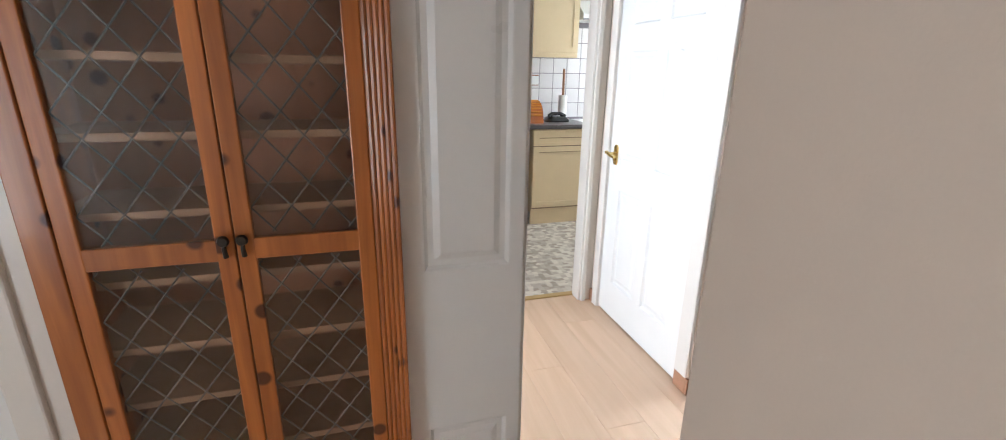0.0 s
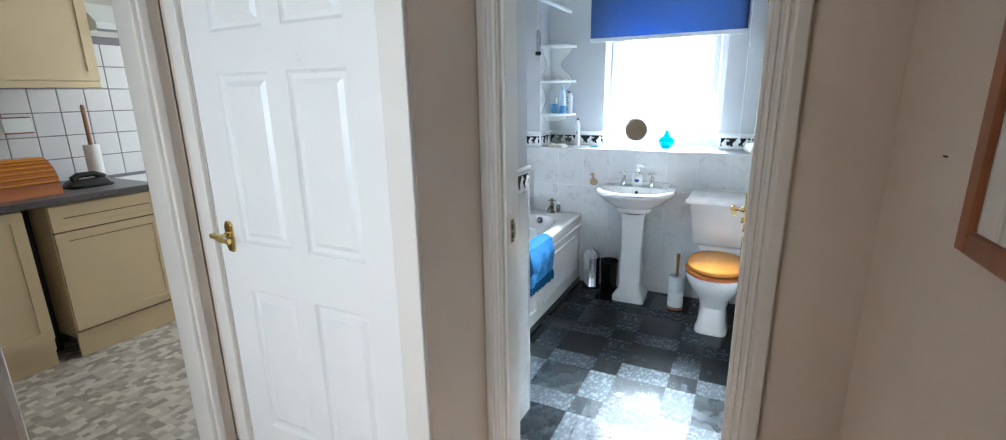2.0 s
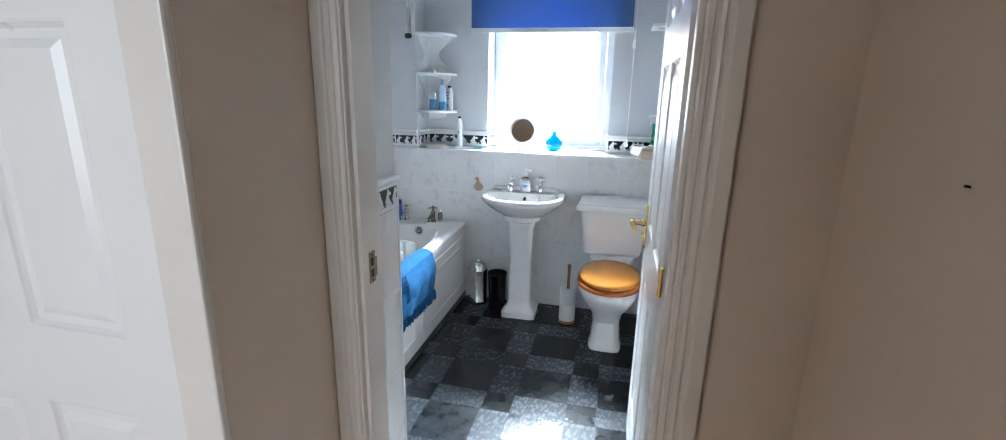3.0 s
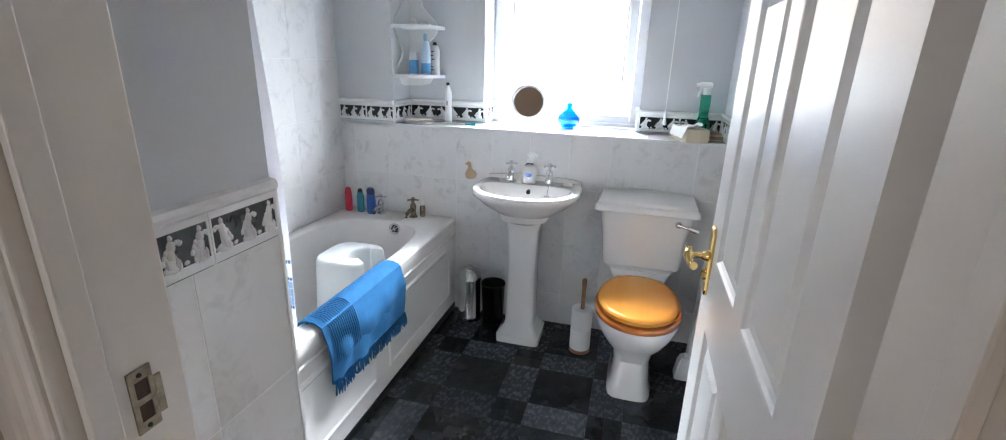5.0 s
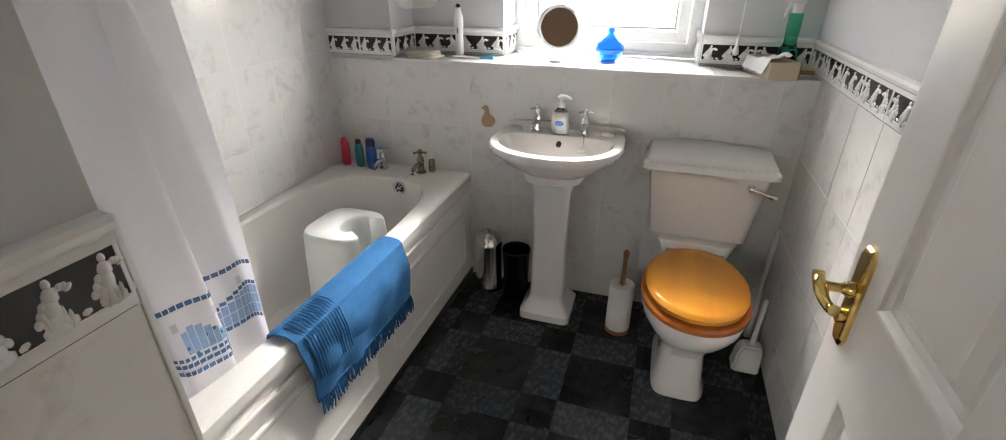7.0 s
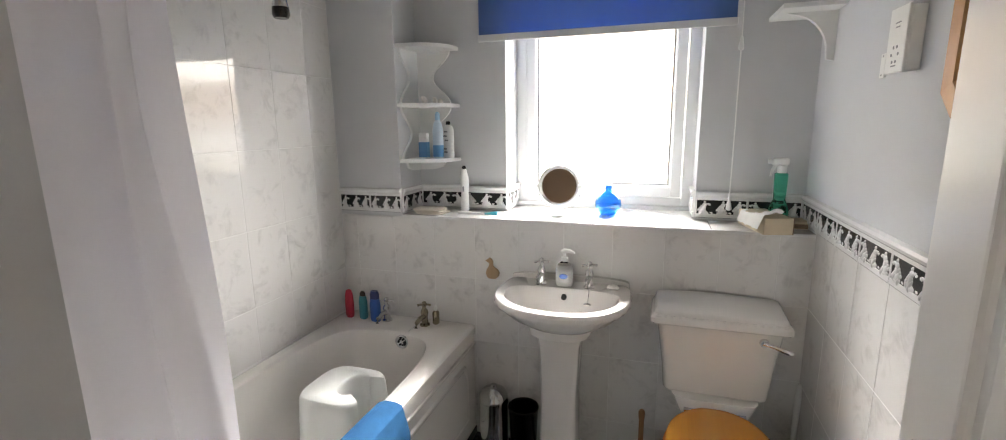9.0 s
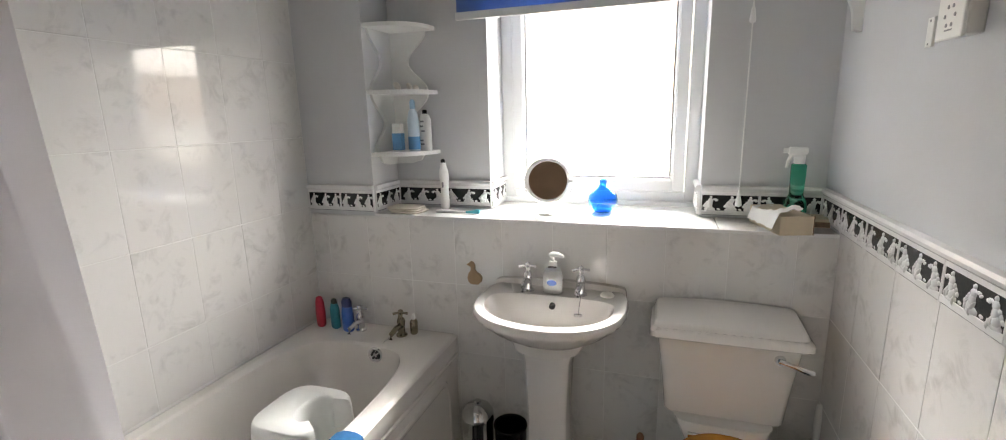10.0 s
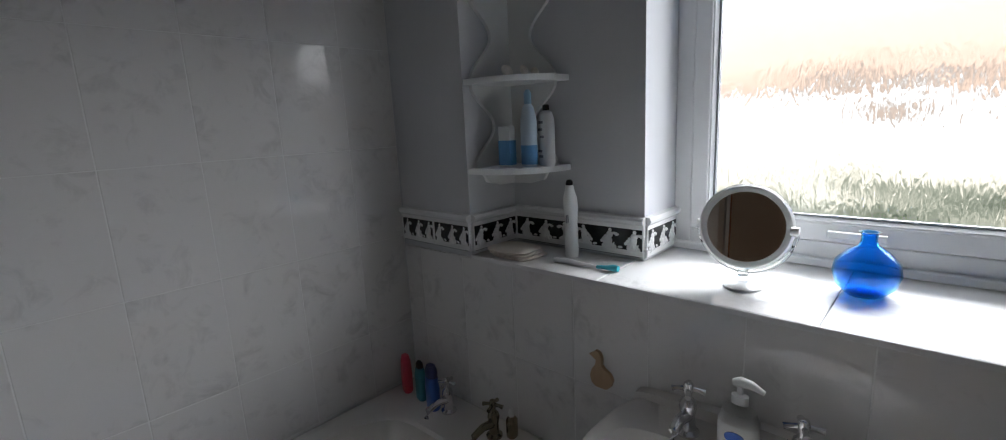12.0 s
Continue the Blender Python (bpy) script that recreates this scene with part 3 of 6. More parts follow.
walls("wall_closet_front", [(-2.0, -0.66, 0.97, 1.05, -0.1, CEIL), (-0.66, 0.38, 1.22, 1.30, -0.1, CEIL), (-0.66, 0.38, 0.95, 1.22, 2.09, CEIL), (-0.72, -0.66, 1.05, 1.30, -0.1, CEIL)], M["hall_wall"], "beige hall wall round the built-in cupboard")
# unseen side room, added to hold the passage fill lamp
walls("wall_living_room", [(-2.0, -1.9, 1.05, 2.6, -0.1, 0.8), (-2.0, -1.9, 1.05, 2.6, 2.2, CEIL), (-2.0, 0.38, 2.42, 2.50, -0.1, CEIL)], M["hall_wall"], "plain beige living room wall")
walls("wall_kitchen", [
    (0.38, 0.62, 2.50, 2.58, -0.1, CEIL), (1.45, 3.6, 2.50, 2.58, -0.1, CEIL), (0.62, 1.45, 2.50, 2.58, 2.05, CEIL),
    (-0.2, 3.6, 4.66, 4.78, -0.1, CEIL), (-0.3, -0.2, 2.50, 4.78, -0.1, CEIL), (3.5, 3.6, 2.50, 4.78, -0.1, CEIL)], M["frame_gloss"], "cream painted kitchen wall")


# ---------------------------------------------------------------- doors and frames
def panelled_leaf(name, w, h, t, fields, mat, label, category="door"):
    """A moulded panel door lying in x 0..w, y 0..t, z 0..h; fields are (x0, x1, z0, z1)."""
    leaf = thing(name, label, category)
    bm = bmesh.new()
    g = 0.011
    xs = sorted({0, w, *[f[0] for f in fields], *[f[1] for f in fields]})
    zs = sorted({0, h, *[f[2] for f in fields], *[f[3] for f in fields]})
    inside = lambda x, z: any(f[0] <= x <= f[1] and f[2] <= z <= f[3] for f in fields)
    # stiles and rails are full thickness, fields sit back in a groove
    verts = {}

    def v(x, y, z):
        key = (round(x, 5), round(y, 5), round(z, 5))
        if key not in verts:
            verts[key] = bm.verts.new((x, y, z))
        return verts[key]
    for xa, xb in zip(xs, xs[1:]):
        for za, zb in zip(zs, zs[1:]):
            if inside((xa + xb) / 2, (za + zb) / 2):
                continue
            for y in (0, t):
                bm.faces.new((v(xa, y, za), v(xb, y, za), v(xb, y, zb), v(xa, y, zb)))
    for x in (0, w):
        for za, zb in zip(zs, zs[1:]):
            bm.faces.new((v(x, 0, za), v(x, t, za), v(x, t, zb), v(x, 0, zb)))
    for z in (0, h):
        for xa, xb in zip(xs, xs[1:]):
            bm.faces.new((v(xa, 0, z), v(xb, 0, z), v(xb, t, z), v(xa, t, z)))
    for x0, x1, z0, z1 in fields:
        for y, s in ((0, 1), (t, -1)):
            ring = lambda i, d: [v(x0 + i, y + s * d, z0 + i), v(x1 - i, y + s * d, z0 + i), v(x1 - i, y + s * d, z1 - i), v(x0 + i, y + s * d, z1 - i)]
            steps = [ring(0, 0), ring(0.005, 0.001), ring(0.009, 0.006), ring(0.015, g), ring(0.024, g)]
            for a, b in zip(steps, steps[1:]):
                for k in range(4):
                    bm.faces.new((a[k], a[(k + 1) % 4], b[(k + 1) % 4], b[k]))
            bm.faces.new(steps[-1])
    bmesh.ops.remove_doubles(bm, verts=bm.verts, dist=0.0001)
    part("leaf", bm, mat, leaf)
    for x0, x1, z0, z1 in fields:
        bm = bmesh.new()
        for y, s in ((0, 1), (t, -1)):
            ya, yb = y + s * (g + 0.003), y + s * 0.003
            ring = lambda i, yy: [(x0 + i, yy, z0 + i), (x1 - i, yy, z0 + i), (x1 - i, yy, z1 - i), (x0 + i, yy, z1 - i)]
            loft(bm, [ring(0.024, ya), ring(0.048, yb)])
        part("raised_panel", bm, mat, leaf)
    return leaf


def lever_handle(parent, x, z, side, y, mat, point, tall=1.0):
    """A brass lever on a long back plate, on the face at y, looking along side (+1 or -1 in y); the lever points along x by point."""
    lo, hi = z - 0.10 * tall, z + 0.075 * tall
    shape = [(x - 0.012, lo), (x + 0.012, lo), (x + 0.021, lo + 0.014), (x + 0.021, hi - 0.016), (x + 0.010, hi), (x - 0.010, hi), (x - 0.021, hi - 0.016), (x - 0.021, lo + 0.014)]
    mid_x, mid_z = x, (lo + hi) / 2
    ease = lambda f, d: [(mid_x + (u - mid_x) * f, y + side * d, mid_z + (w - mid_z) * (1 - (1 - f) * 0.25)) for u, w in shape]
    bm = loft(bmesh.new(), [ease(1.0, -0.001), ease(1.0, 0.005), ease(0.86, 0.0085), ease(0.62, 0.0095)])
    part("back_plate", bm, mat, parent, "polished brass back plate")
    bm = bmesh.new()
    tube(bm, [(x, y, z), (x, y + side * 0.016, z), (x, y + side * 0.020, z), (x, y + side * 0.026, z), (x, y + side * 0.052, z)], [0.014, 0.013, 0.010, 0.0075, 0.0085], 12)
    tube(bm, [(x - point * 0.020, y + side * 0.052, z + 0.005), (x - point * 0.010, y + side * 0.055, z + 0.004), (x + point * 0.012, y + side * 0.056, z + 0.001), (x + point * 0.028, y + side * 0.053, z - 0.008), (x + point * 0.045, y + side * 0.048, z - 0.012), (x + point * 0.055, y + side * 0.045, z - 0.009)], [0.007, 0.009, 0.0105, 0.0085, 0.008, 0.0095], 12)
    tube(bm, [(x - point * 0.020, y + side * 0.046, z + 0.005), (x - point * 0.020, y + side * 0.060, z + 0.005)], 0.0095, 12)
    part("lever", bm, mat, parent, "polished brass lever", True)
    bm = bmesh.new()
    tube(bm, [(x, y + side * 0.007, z - 0.05 * tall), (x, y + side * 0.018, z - 0.05 * tall)], 0.012 * tall, 10)
    part("thumb_turn", bm, mat, parent, "", True)


six = lambda w: [(a * w, b * w, z0, z1) for z0, z1 in ((0.21, 0.80), (0.97, 1.56), (1.68, 1.88)) for a, b in ((0.15, 0.455), (0.545, 0.85))]

# bathroom door, swung open against the toilet-side wall
bath_door = panelled_leaf("door_bathroom", 0.78, 1.985, 0.035, six(0.78), M["white_gloss"], "white moulded six-panel door standing open into the bathroom")
bath_door.matrix_world = pose(2.02, 0.520, 0.008, 0, 0, -0.4)
lever_handle(bath_door, 0.725, 0.965, 1, 0.035, M["brass"], -1)
lever_handle(bath_door, 0.725, 0.965, -1, 0.0, M["brass"], -1)
for z in (0.25, 1.0, 1.75):
    bm = bmesh.new()
    tube(bm, [(-0.006, 0.038, z - 0.04), (-0.006, 0.038, z + 0.04)], 0.006, 8)
    part("hinge", bm, M["brass"], bath_door, "brass butt hinge", True)

# lining and architraves of the bathroom doorway
bm = bmesh.new()
box(bm, X_DOORWALL0 - 0.004, X_DOORWALL1 + 0.004, DOOR_L, DOOR_L + 0.03, 0, DOOR_H + 0.03, bevel=0.003)
box(bm, X_DOORWALL0 - 0.004, X_DOORWALL1 + 0.004, DOOR_R - 0.03, DOOR_R, 0, DOOR_H + 0.03, bevel=0.003)
box(bm, X_DOORWALL0 - 0.004, X_DOORWALL1 + 0.004, DOOR_R, DOOR_L, DOOR_H, DOOR_H + 0.03, bevel=0.003)
box(bm, 1.845, 1.876, DOOR_L - 0.012, DOOR_L, 0, DOOR_H - 0.001, bevel=0.002)
box(bm, 1.845, 1.876, DOOR_R, DOOR_R + 0.012, 0, DOOR_H - 0.001, bevel=0.002)
structure("door_frame_1", bm, M["frame_gloss"], "cream gloss door lining with stops", "door frame")

# width from the opening, depth from the wall: a bead, a hollow and a rounded back edge
MOULD = [(0.0, -0.001), (0.0, 0.008), (0.003, 0.011), (0.009, 0.012), (0.013, 0.009), (0.020, 0.0095), (0.024, 0.013), (0.032, 0.0155), (0.037, 0.0125), (0.042, 0.0125), (0.047, 0.017), (0.054, 0.0185), (0.084, 0.0185), (0.088, 0.016), (0.090, -0.001)]
bm = bmesh.new()
prism(bm, [(X_DOORWALL0 - d, DOOR_R - 0.005 - w * 0.86) for w, d in MOULD], "z", 0, DOOR_H + 0.075)
left = [(X_DOORWALL0 - d, DOOR_L + 0.005 + w * 0.72) for w, d in MOULD]
prism(bm, left, "z", 0, DOOR_H + 0.075)
box(bm, X_DOORWALL0 - 0.016, X_DOORWALL0 + 0.001, DOOR_R - 0.005, DOOR_L + 0.005, DOOR_H + 0.005, DOOR_H + 0.07, bevel=0.005)
structure("trim_bathroom_doorway", bm, M["frame_gloss"], "cream gloss moulded architrave", "door frame")
# strike plate let into the latch-side lining
strike = thing("strike_plate", "worn brass strike plate let into the door lining", "strike plate")
px0, px1, pz0, pz1, py = 1.896, 1.926, 0.966, 1.052, DOOR_L
bm = bmesh.new()
for a in ((px0, px1, pz0, pz0 + 0.014), (px0, px1, 1.004, 1.012), (px0, px1, pz1 - 0.016, pz1), (px0, px0 + 0.007, pz0 + 0.014, pz1 - 0.016), (px1 - 0.006, px1, pz0 + 0.014, pz1 - 0.016)):
    box(bm, a[0], a[1], py - 0.0025, py + 0.002, a[2], a[3], bevel=0.0006, seg=1)
box(bm, px1, px1 + 0.010, py - 0.0025, py + 0.002, pz0 + 0.012, pz1 - 0.020, bevel=0.0006, seg=1)
part("plate", bm, M["old_brass"], strike, "worn brass plate")
for z0, z1 in ((pz0 + 0.014, 1.004), (1.012, pz1 - 0.016)):
    part("keep_recess", boxed(px0 + 0.007, px1 - 0.006, py - 0.0010, py + 0.001, z0, z1), M["rust"], strike, "dark rusty latch recess")
for z in (pz0 + 0.007, pz1 - 0.008):
    part("screw", tube(bmesh.new(), [(1.910, py - 0.0045, z), (1.910, py, z)], [0.0025, 0.0042], 10), M["nail"], strike, "dark countersunk screw", True)

# hall cupboard door
cup = panelled_leaf("door_hall_cupboard", 0.822, 1.99, 0.035, six(0.822), M["white_gloss"], "white moulded six-panel cupboard door, closed")
cup.matrix_world = pose(CUP_X + 0.002, 1.468, 0.012, 0, 0, 90) @ pose(0, -0.035, 0)
lever_handle(cup, 0.757, 1.0, 1, 0.035, M["brass"], -1, 0.66)
bm = bmesh.new()
box(bm, CUP_X - 0.018, CUP_X + 0.001, CUP_Y + 0.001, 1.4655, 0.086, 2.08, bevel=0.005)
box(bm, CUP_X - 0.018, CUP_X + 0.001, 2.295, 2.355, 0, 2.08, bevel=0.005)
box(bm, CUP_X - 0.018, CUP_X + 0.001, 1.4655, 2.295, 2.01, 2.08, bevel=0.005)
box(bm, CUP_X, 1.54, 2.292, 2.335, 0, 2.05)
structure("trim_cupboard_doorway", bm, M["frame_gloss"], "cream gloss architrave of the hall cupboard", "door frame")

# kitchen doorway
bm = bmesh.new()
box(bm, 1.37, 1.463, 2.40, 2.502, 0, 2.1, bevel=0.006)
box(bm, 1.385, 1.415, 2.384, 2.402, 0, 2.1, bevel=0.005)
box(bm, 1.41, 1.463, 2.502, 2.585, 0, 2.07, bevel=0.004)
box(bm, 0.56, 0.64, 2.47, 2.585, 0, 2.1, bevel=0.006)
box(bm, 0.64, 1.37, 2.47, 2.585, 2.02, 2.1, bevel=0.006)
structure("trim_kitchen_doorway", bm, M["frame_gloss"], "cream gloss frame of the kitchen doorway", "door frame")
structure("trim_kitchen_threshold", boxed(0.6, 1.41, 2.485, 2.53, -0.002, 0.010, bevel=0.004), M["threshold"], "dull brass threshold strip", "threshold")
structure("trim_bathroom_threshold", boxed(1.835, 1.915, DOOR_R, DOOR_L, -0.002, 0.008, bevel=0.003), M["skirting"], "wooden threshold strip", "threshold")

# skirting
bm = bmesh.new()
box(bm, CUP_X - 0.014, X_DOORWALL0 - 0.019, CUP_Y - 0.014, CUP_Y, 0, 0.085, bevel=0.003)
box(bm, CUP_X - 0.014, CUP_X, CUP_Y, 1.4655, 0, 0.085, bevel=0.003)
structure("baseboard_cupboard", bm, M["skirting"], "pinkish brown wood-effect skirting board", "skirting")
bm = bmesh.new()
box(bm, CUP_X - 0.014, CUP_X, 2.357, 2.398, 0, 0.085, bevel=0.003)
structure("baseboard_kitchen_side", bm, M["skirting"], "short wood-effect skirting board", "skirting")
structure("baseboard_mirror_wall", prism(bmesh.new(), [(0.48, mirror_wall_y(0.48)), (X_DOORWALL0 - 0.022, mirror_wall_y(X_DOORWALL0 - 0.022)), (X_DOORWALL0 - 0.022, mirror_wall_y(X_DOORWALL0 - 0.022) + 0.014), (0.48, mirror_wall_y(0.48) + 0.014)], "z", 0, 0.085), M["skirting"], "wood-effect skirting board", "skirting")
part("nail", tube(bmesh.new(), [(1.521, mirror_wall_y(1.521) - 0.002, 1.364), (1.521, mirror_wall_y(1.521) + 0.006, 1.365)], 0.002, 6), M["nail"])
tagged(bpy.data.objects["nail"], "small dark nail in the hall wall", "nail")

# narrow panelled closet door beside the pine cabinet, and the white door beyond it
closet = panelled_leaf("door_closet", 0.325, 2.03, 0.03, [(0.05, 0.29, 0.15, 0.45), (0.05, 0.29, 0.945, 1.90)], M["white_gloss"], "narrow white panelled closet door, closed")
closet.matrix_world = pose(0.141, 0.925, 0.01)
far_leaf = panelled_leaf("door_hall", 0.72, 1.99, 0.035, six(0.72), M["white_gloss"], "white panelled hall door, closed")
far_leaf.matrix_world = pose(-1.46, 0.935, 0.01)
bm = bmesh.new()
box(bm, -0.73, -0.665, 0.90, 0.97, 0, 2.08, bevel=0.006)
box(bm, -0.70, -0.62, 0.915, 0.97, 0, 2.08, bevel=0.004)
structure("trim_hall_door", bm, M["frame_gloss"], "cream gloss door frame", "door frame")

# frame of the living room doorway in the passage wall
bm = bmesh.new()
box(bm, 0.461, 0.512, 1.022, 1.105, 0, 2.08, bevel=0.006)
box(bm, 0.47, 0.505, 1.105, 1.119, 0, 2.04, bevel=0.003)
structure("door_frame_2", bm, M["frame_gloss"], "cream gloss frame of the living room doorway", "door frame")

# ---------------------------------------------------------------- window
win = tagged(new("window_1"), "white plastic-framed window with rippled obscure glass", "window", kind="structure")
fz0, fz1 = SILL + 0.004, 2.075
bm = bmesh.new()
box(bm, X_FRAME, X_FRAME + 0.07, REC_R, REC_R + 0.05, fz0, fz1, bevel=0.004)
box(bm, X_FRAME, X_FRAME + 0.07, REC_L - 0.05, REC_L, fz0, fz1, bevel=0.004)
box(bm, X_FRAME, X_FRAME + 0.07, REC_R + 0.05, REC_L - 0.05, fz0, fz0 + 0.058, bevel=0.004)
box(bm, X_FRAME - 0.022, X_FRAME, REC_R + 0.002, REC_L - 0.002, fz0, fz0 + 0.02, bevel=0.004)
box(bm, X_FRAME, X_FRAME + 0.07, REC_R + 0.05, REC_L - 0.05, fz1 - 0.05, fz1, bevel=0.004)
part("window_frame", bm, M["upvc"], win)
bm = bmesh.new()
a0, a1, c0, c1 = REC_R + 0.054, REC_L - 0.052, fz0 + 0.062, fz1 - 0.052
for d in ((a0, a0 + 0.045, c0, c1), (a1 - 0.045, a1, c0, c1), (a0 + 0.045, a1 - 0.045, c0, c0 + 0.045), (a0 + 0.045, a1 - 0.045, c1 - 0.045, c1)):
    box(bm, X_FRAME - 0.012, X_FRAME + 0.045, *d, bevel=0.004)
    
part("sash", bm, M["upvc"], win)
bm = bmesh.new()
bead = lambda i, x: [(x, a0 + 0.045 + i, c0 + 0.045 + i), (x, a1 - 0.045 - i, c0 + 0.045 + i), (x, a1 - 0.045 - i, c1 - 0.045 - i), (x, a0 + 0.045 + i, c1 - 0.045 - i)]
loft(bm, [bead(0.0, X_FRAME - 0.008), bead(0.004, X_FRAME - 0.007), bead(0.013, X_FRAME + 0.010), bead(0.013, X_FRAME + 0.015)], False, False)
part("glazing_bead", bm, M["upvc"], win)
bm = bmesh.new()
g0, g1, h0, h1 = a0 + 0.056, a1 - 0.056, c0 + 0.056, c1 - 0.056
for d in ((g0, g0 + 0.005, h0, h1), (g1 - 0.005, g1, h0, h1), (g0 + 0.005, g1 - 0.005, h0, h0 + 0.005), (g0 + 0.005, g1 - 0.005, h1 - 0.005, h1)):
    box(bm, X_FRAME + 0.004, X_FRAME + 0.02, *d)
part("gasket", bm, M["grey_print"], win, "dark grey glazing gasket")
pane = part("pane", boxed(X_FRAME + 0.016, X_FRAME + 0.020, g0, g1, h0, h1), M["obscure"], win, "rippled obscure glass")
pane.visible_shadow = False
bm = bmesh.new()
tube(bm, [(X_FRAME - 0.012, 1.20, c0 + 0.02), (X_FRAME - 0.03, 1.20, c0 + 0.022)], 0.008, 8)
box(bm, X_FRAME - 0.034, X_FRAME - 0.024, 1.10, 1.215, c0 + 0.013, c0 + 0.031, bevel=0.003)
part("window_handle", bm, M["upvc"], win)
# self-lit backdrop plane seen through the pane
structure("backdrop", boxed(9.0, 9.02, -6, 8, -3, 7), M["distance"], "glowing backdrop outside the window", "backdrop")

# ---------------------------------------------------------------- ledge
ledge = structure("window_ledge", boxed(X_WIN + 0.004, X_FRAME + 0.01, Y_RIGHT, Y_LEFT - 0.002, SILL - 0.03, SILL - 0.008), M["grout"], "white tiled window ledge", "ledge")

# ---------------------------------------------------------------- roller blind
blind = thing("roller_blind", "blue roller blind half lowered over the window", "blind")
part("fabric", boxed(4.188, 4.190, 0.645, 1.715, 1.885, 2.26), M["blind"], blind, "translucent blue blind cloth")
part("bottom_bar", boxed(4.182, 4.196, 0.640, 1.72, 1.855, 1.885, bevel=0.003), M["plastic_white"], blind, "white bottom bar")
bm = bmesh.new()
tube(bm, [(4.19, 0.63, 2.28), (4.19, 1.73, 2.28)], 0.022, 14)
part("roller", bm, M["blind"], blind)
for y in (0.61, 1.73):
    part("bracket", boxed(4.165, X_UP, y, y + 0.02, 2.25, 2.31), M["plastic_white"], blind)
cord = thing("pull_cord", "white pull cord with plastic acorn hanging by the window", "cord")
bm = bmesh.new()
tube(bm, [(4.15, 0.628, z) for z in (2.36, 1.9, 1.5, 1.18)], 0.0022, 6)
part("string", bm, M["plastic_white"], cord)
part("acorn", lathe(bmesh.new(), 4.15, 0.628, [(0.003, 1.19), (0.006, 1.17), (0.011, 1.145), (0.012, 1.135), (0.004, 1.13)], 12), M["plastic_white"], cord, "", True)
part("upper_acorn", lathe(bmesh.new(), 4.15, 0.628, [(0.003, 1.81), (0.006, 1.80), (0.010, 1.77), (0.010, 1.76), (0.004, 1.755)], 12), M["plastic_white"], cord, "", True)

# ---------------------------------------------------------------- bath
bath = thing("bath", "white acrylic bath with a moulded side panel", "bath")
bx0, bx1, by0, by1 = STUB_X + 0.003, X_WIN - 0.001, BATH_Y, Y_LEFT - 0.002
bcx, bcy = (bx0 + bx1) / 2, (by0 + by1) / 2
hx, hy = (bx1 - bx0) / 2, (by1 - by0) / 2
icx, icy = bcx - 0.01, bcy + 0.0
rings = [oval(bcx, bcy, RIM - 0.045, hx, hy, 64, 60), oval(bcx, bcy, RIM - 0.012, hx, hy, 64, 60), oval(bcx, bcy, RIM - 0.002, hx - 0.008, hy - 0.008, 64, 50),
         oval(bcx, bcy, RIM, hx - 0.016, hy - 0.016, 64, 40), oval(icx - 0.04, icy + 0.005, RIM, hx - 0.135, hy - 0.062, 64, 5),
         oval(icx - 0.04, icy + 0.005, RIM - 0.008, hx - 0.145, hy - 0.072, 64, 4.6), oval(icx - 0.04, icy + 0.005, RIM - 0.06, hx - 0.155, hy - 0.08, 64, 4.4),
         oval(icx - 0.03, icy, 0.30, hx - 0.20, hy - 0.11, 64, 4), oval(icx - 0.02, icy, 0.19, hx - 0.25, hy - 0.15, 64, 3.6), oval(icx, icy, 0.165, hx - 0.34, hy - 0.22, 64, 3)]
part("tub", loft(bmesh.new(), rings, False, True), M["acrylic"], bath, "", True)
bm = boxed(bx0, bx1, by0 + 0.014, by0 + 0.026, 0.035, RIM - 0.045)
part("side_panel", bm, M["acrylic"], bath, "white moulded bath panel")
for xa, xb in ((bx0 + 0.08, bcx - 0.05), (bcx + 0.05, bx1 - 0.08)):
    bm = bmesh.new()
    n_ = 10
    out = [(xa, 0.11), (xb, 0.11)] + [(xb - 0.06 * (1 - math.cos(a)) , 0.30 + 0.12 * math.sin(a)) for a in [math.pi / 2 * i / n_ for i in range(n_ + 1)]] + [(xa + 0.06 * (1 - math.cos(a)), 0.30 + 0.12 * math.sin(a)) for a in [math.pi / 2 * (n_ - i) / n_ for i in range(n_ + 1)]]
    cx_, cz_ = (xa + xb) / 2, 0.26
    ins = lambda d: [(cx_ + (u - cx_) * (1 - d / ((xb - xa) / 2)), cz_ + (w - cz_) * (1 - d / 0.15)) for u, w in out]
    loft(bm, [[(u, by0 + 0.016, w) for u, w in out], [(u, by0 + 0.006, w) for u, w in ins(0.008)], [(u, by0 + 0.006, w) for u, w in ins(0.018)], [(u, by0 + 0.011, w) for u, w in ins(0.026)]])
    part("panel_moulding", bm, M["acrylic"], bath)
part("panel_ridge", boxed(bx0, bx1, by0 + 0.004, by0 + 0.016, 0.465, 0.48, bevel=0.004), M["acrylic"], bath)
part("plinth_strip", boxed(bx0, bx1, by0 + 0.010, by0 + 0.020, -0.003, 0.034), M["black_vinyl"], bath, "black vinyl strip at the floor")
bm = bmesh.new()
ox = 3.809
loft(bm, [[(ox - d, 1.972 + r * math.cos(a), 0.532 + r * math.sin(a)) for a in (2 * math.pi * k / 20 for k in range(20))] for d, r in ((0.0, 0.032), (0.008, 0.032), (0.010, 0.026), (0.006, 0.02))])
part("overflow_cover", bm, M["chrome"], bath, "round chrome overflow cover", True)
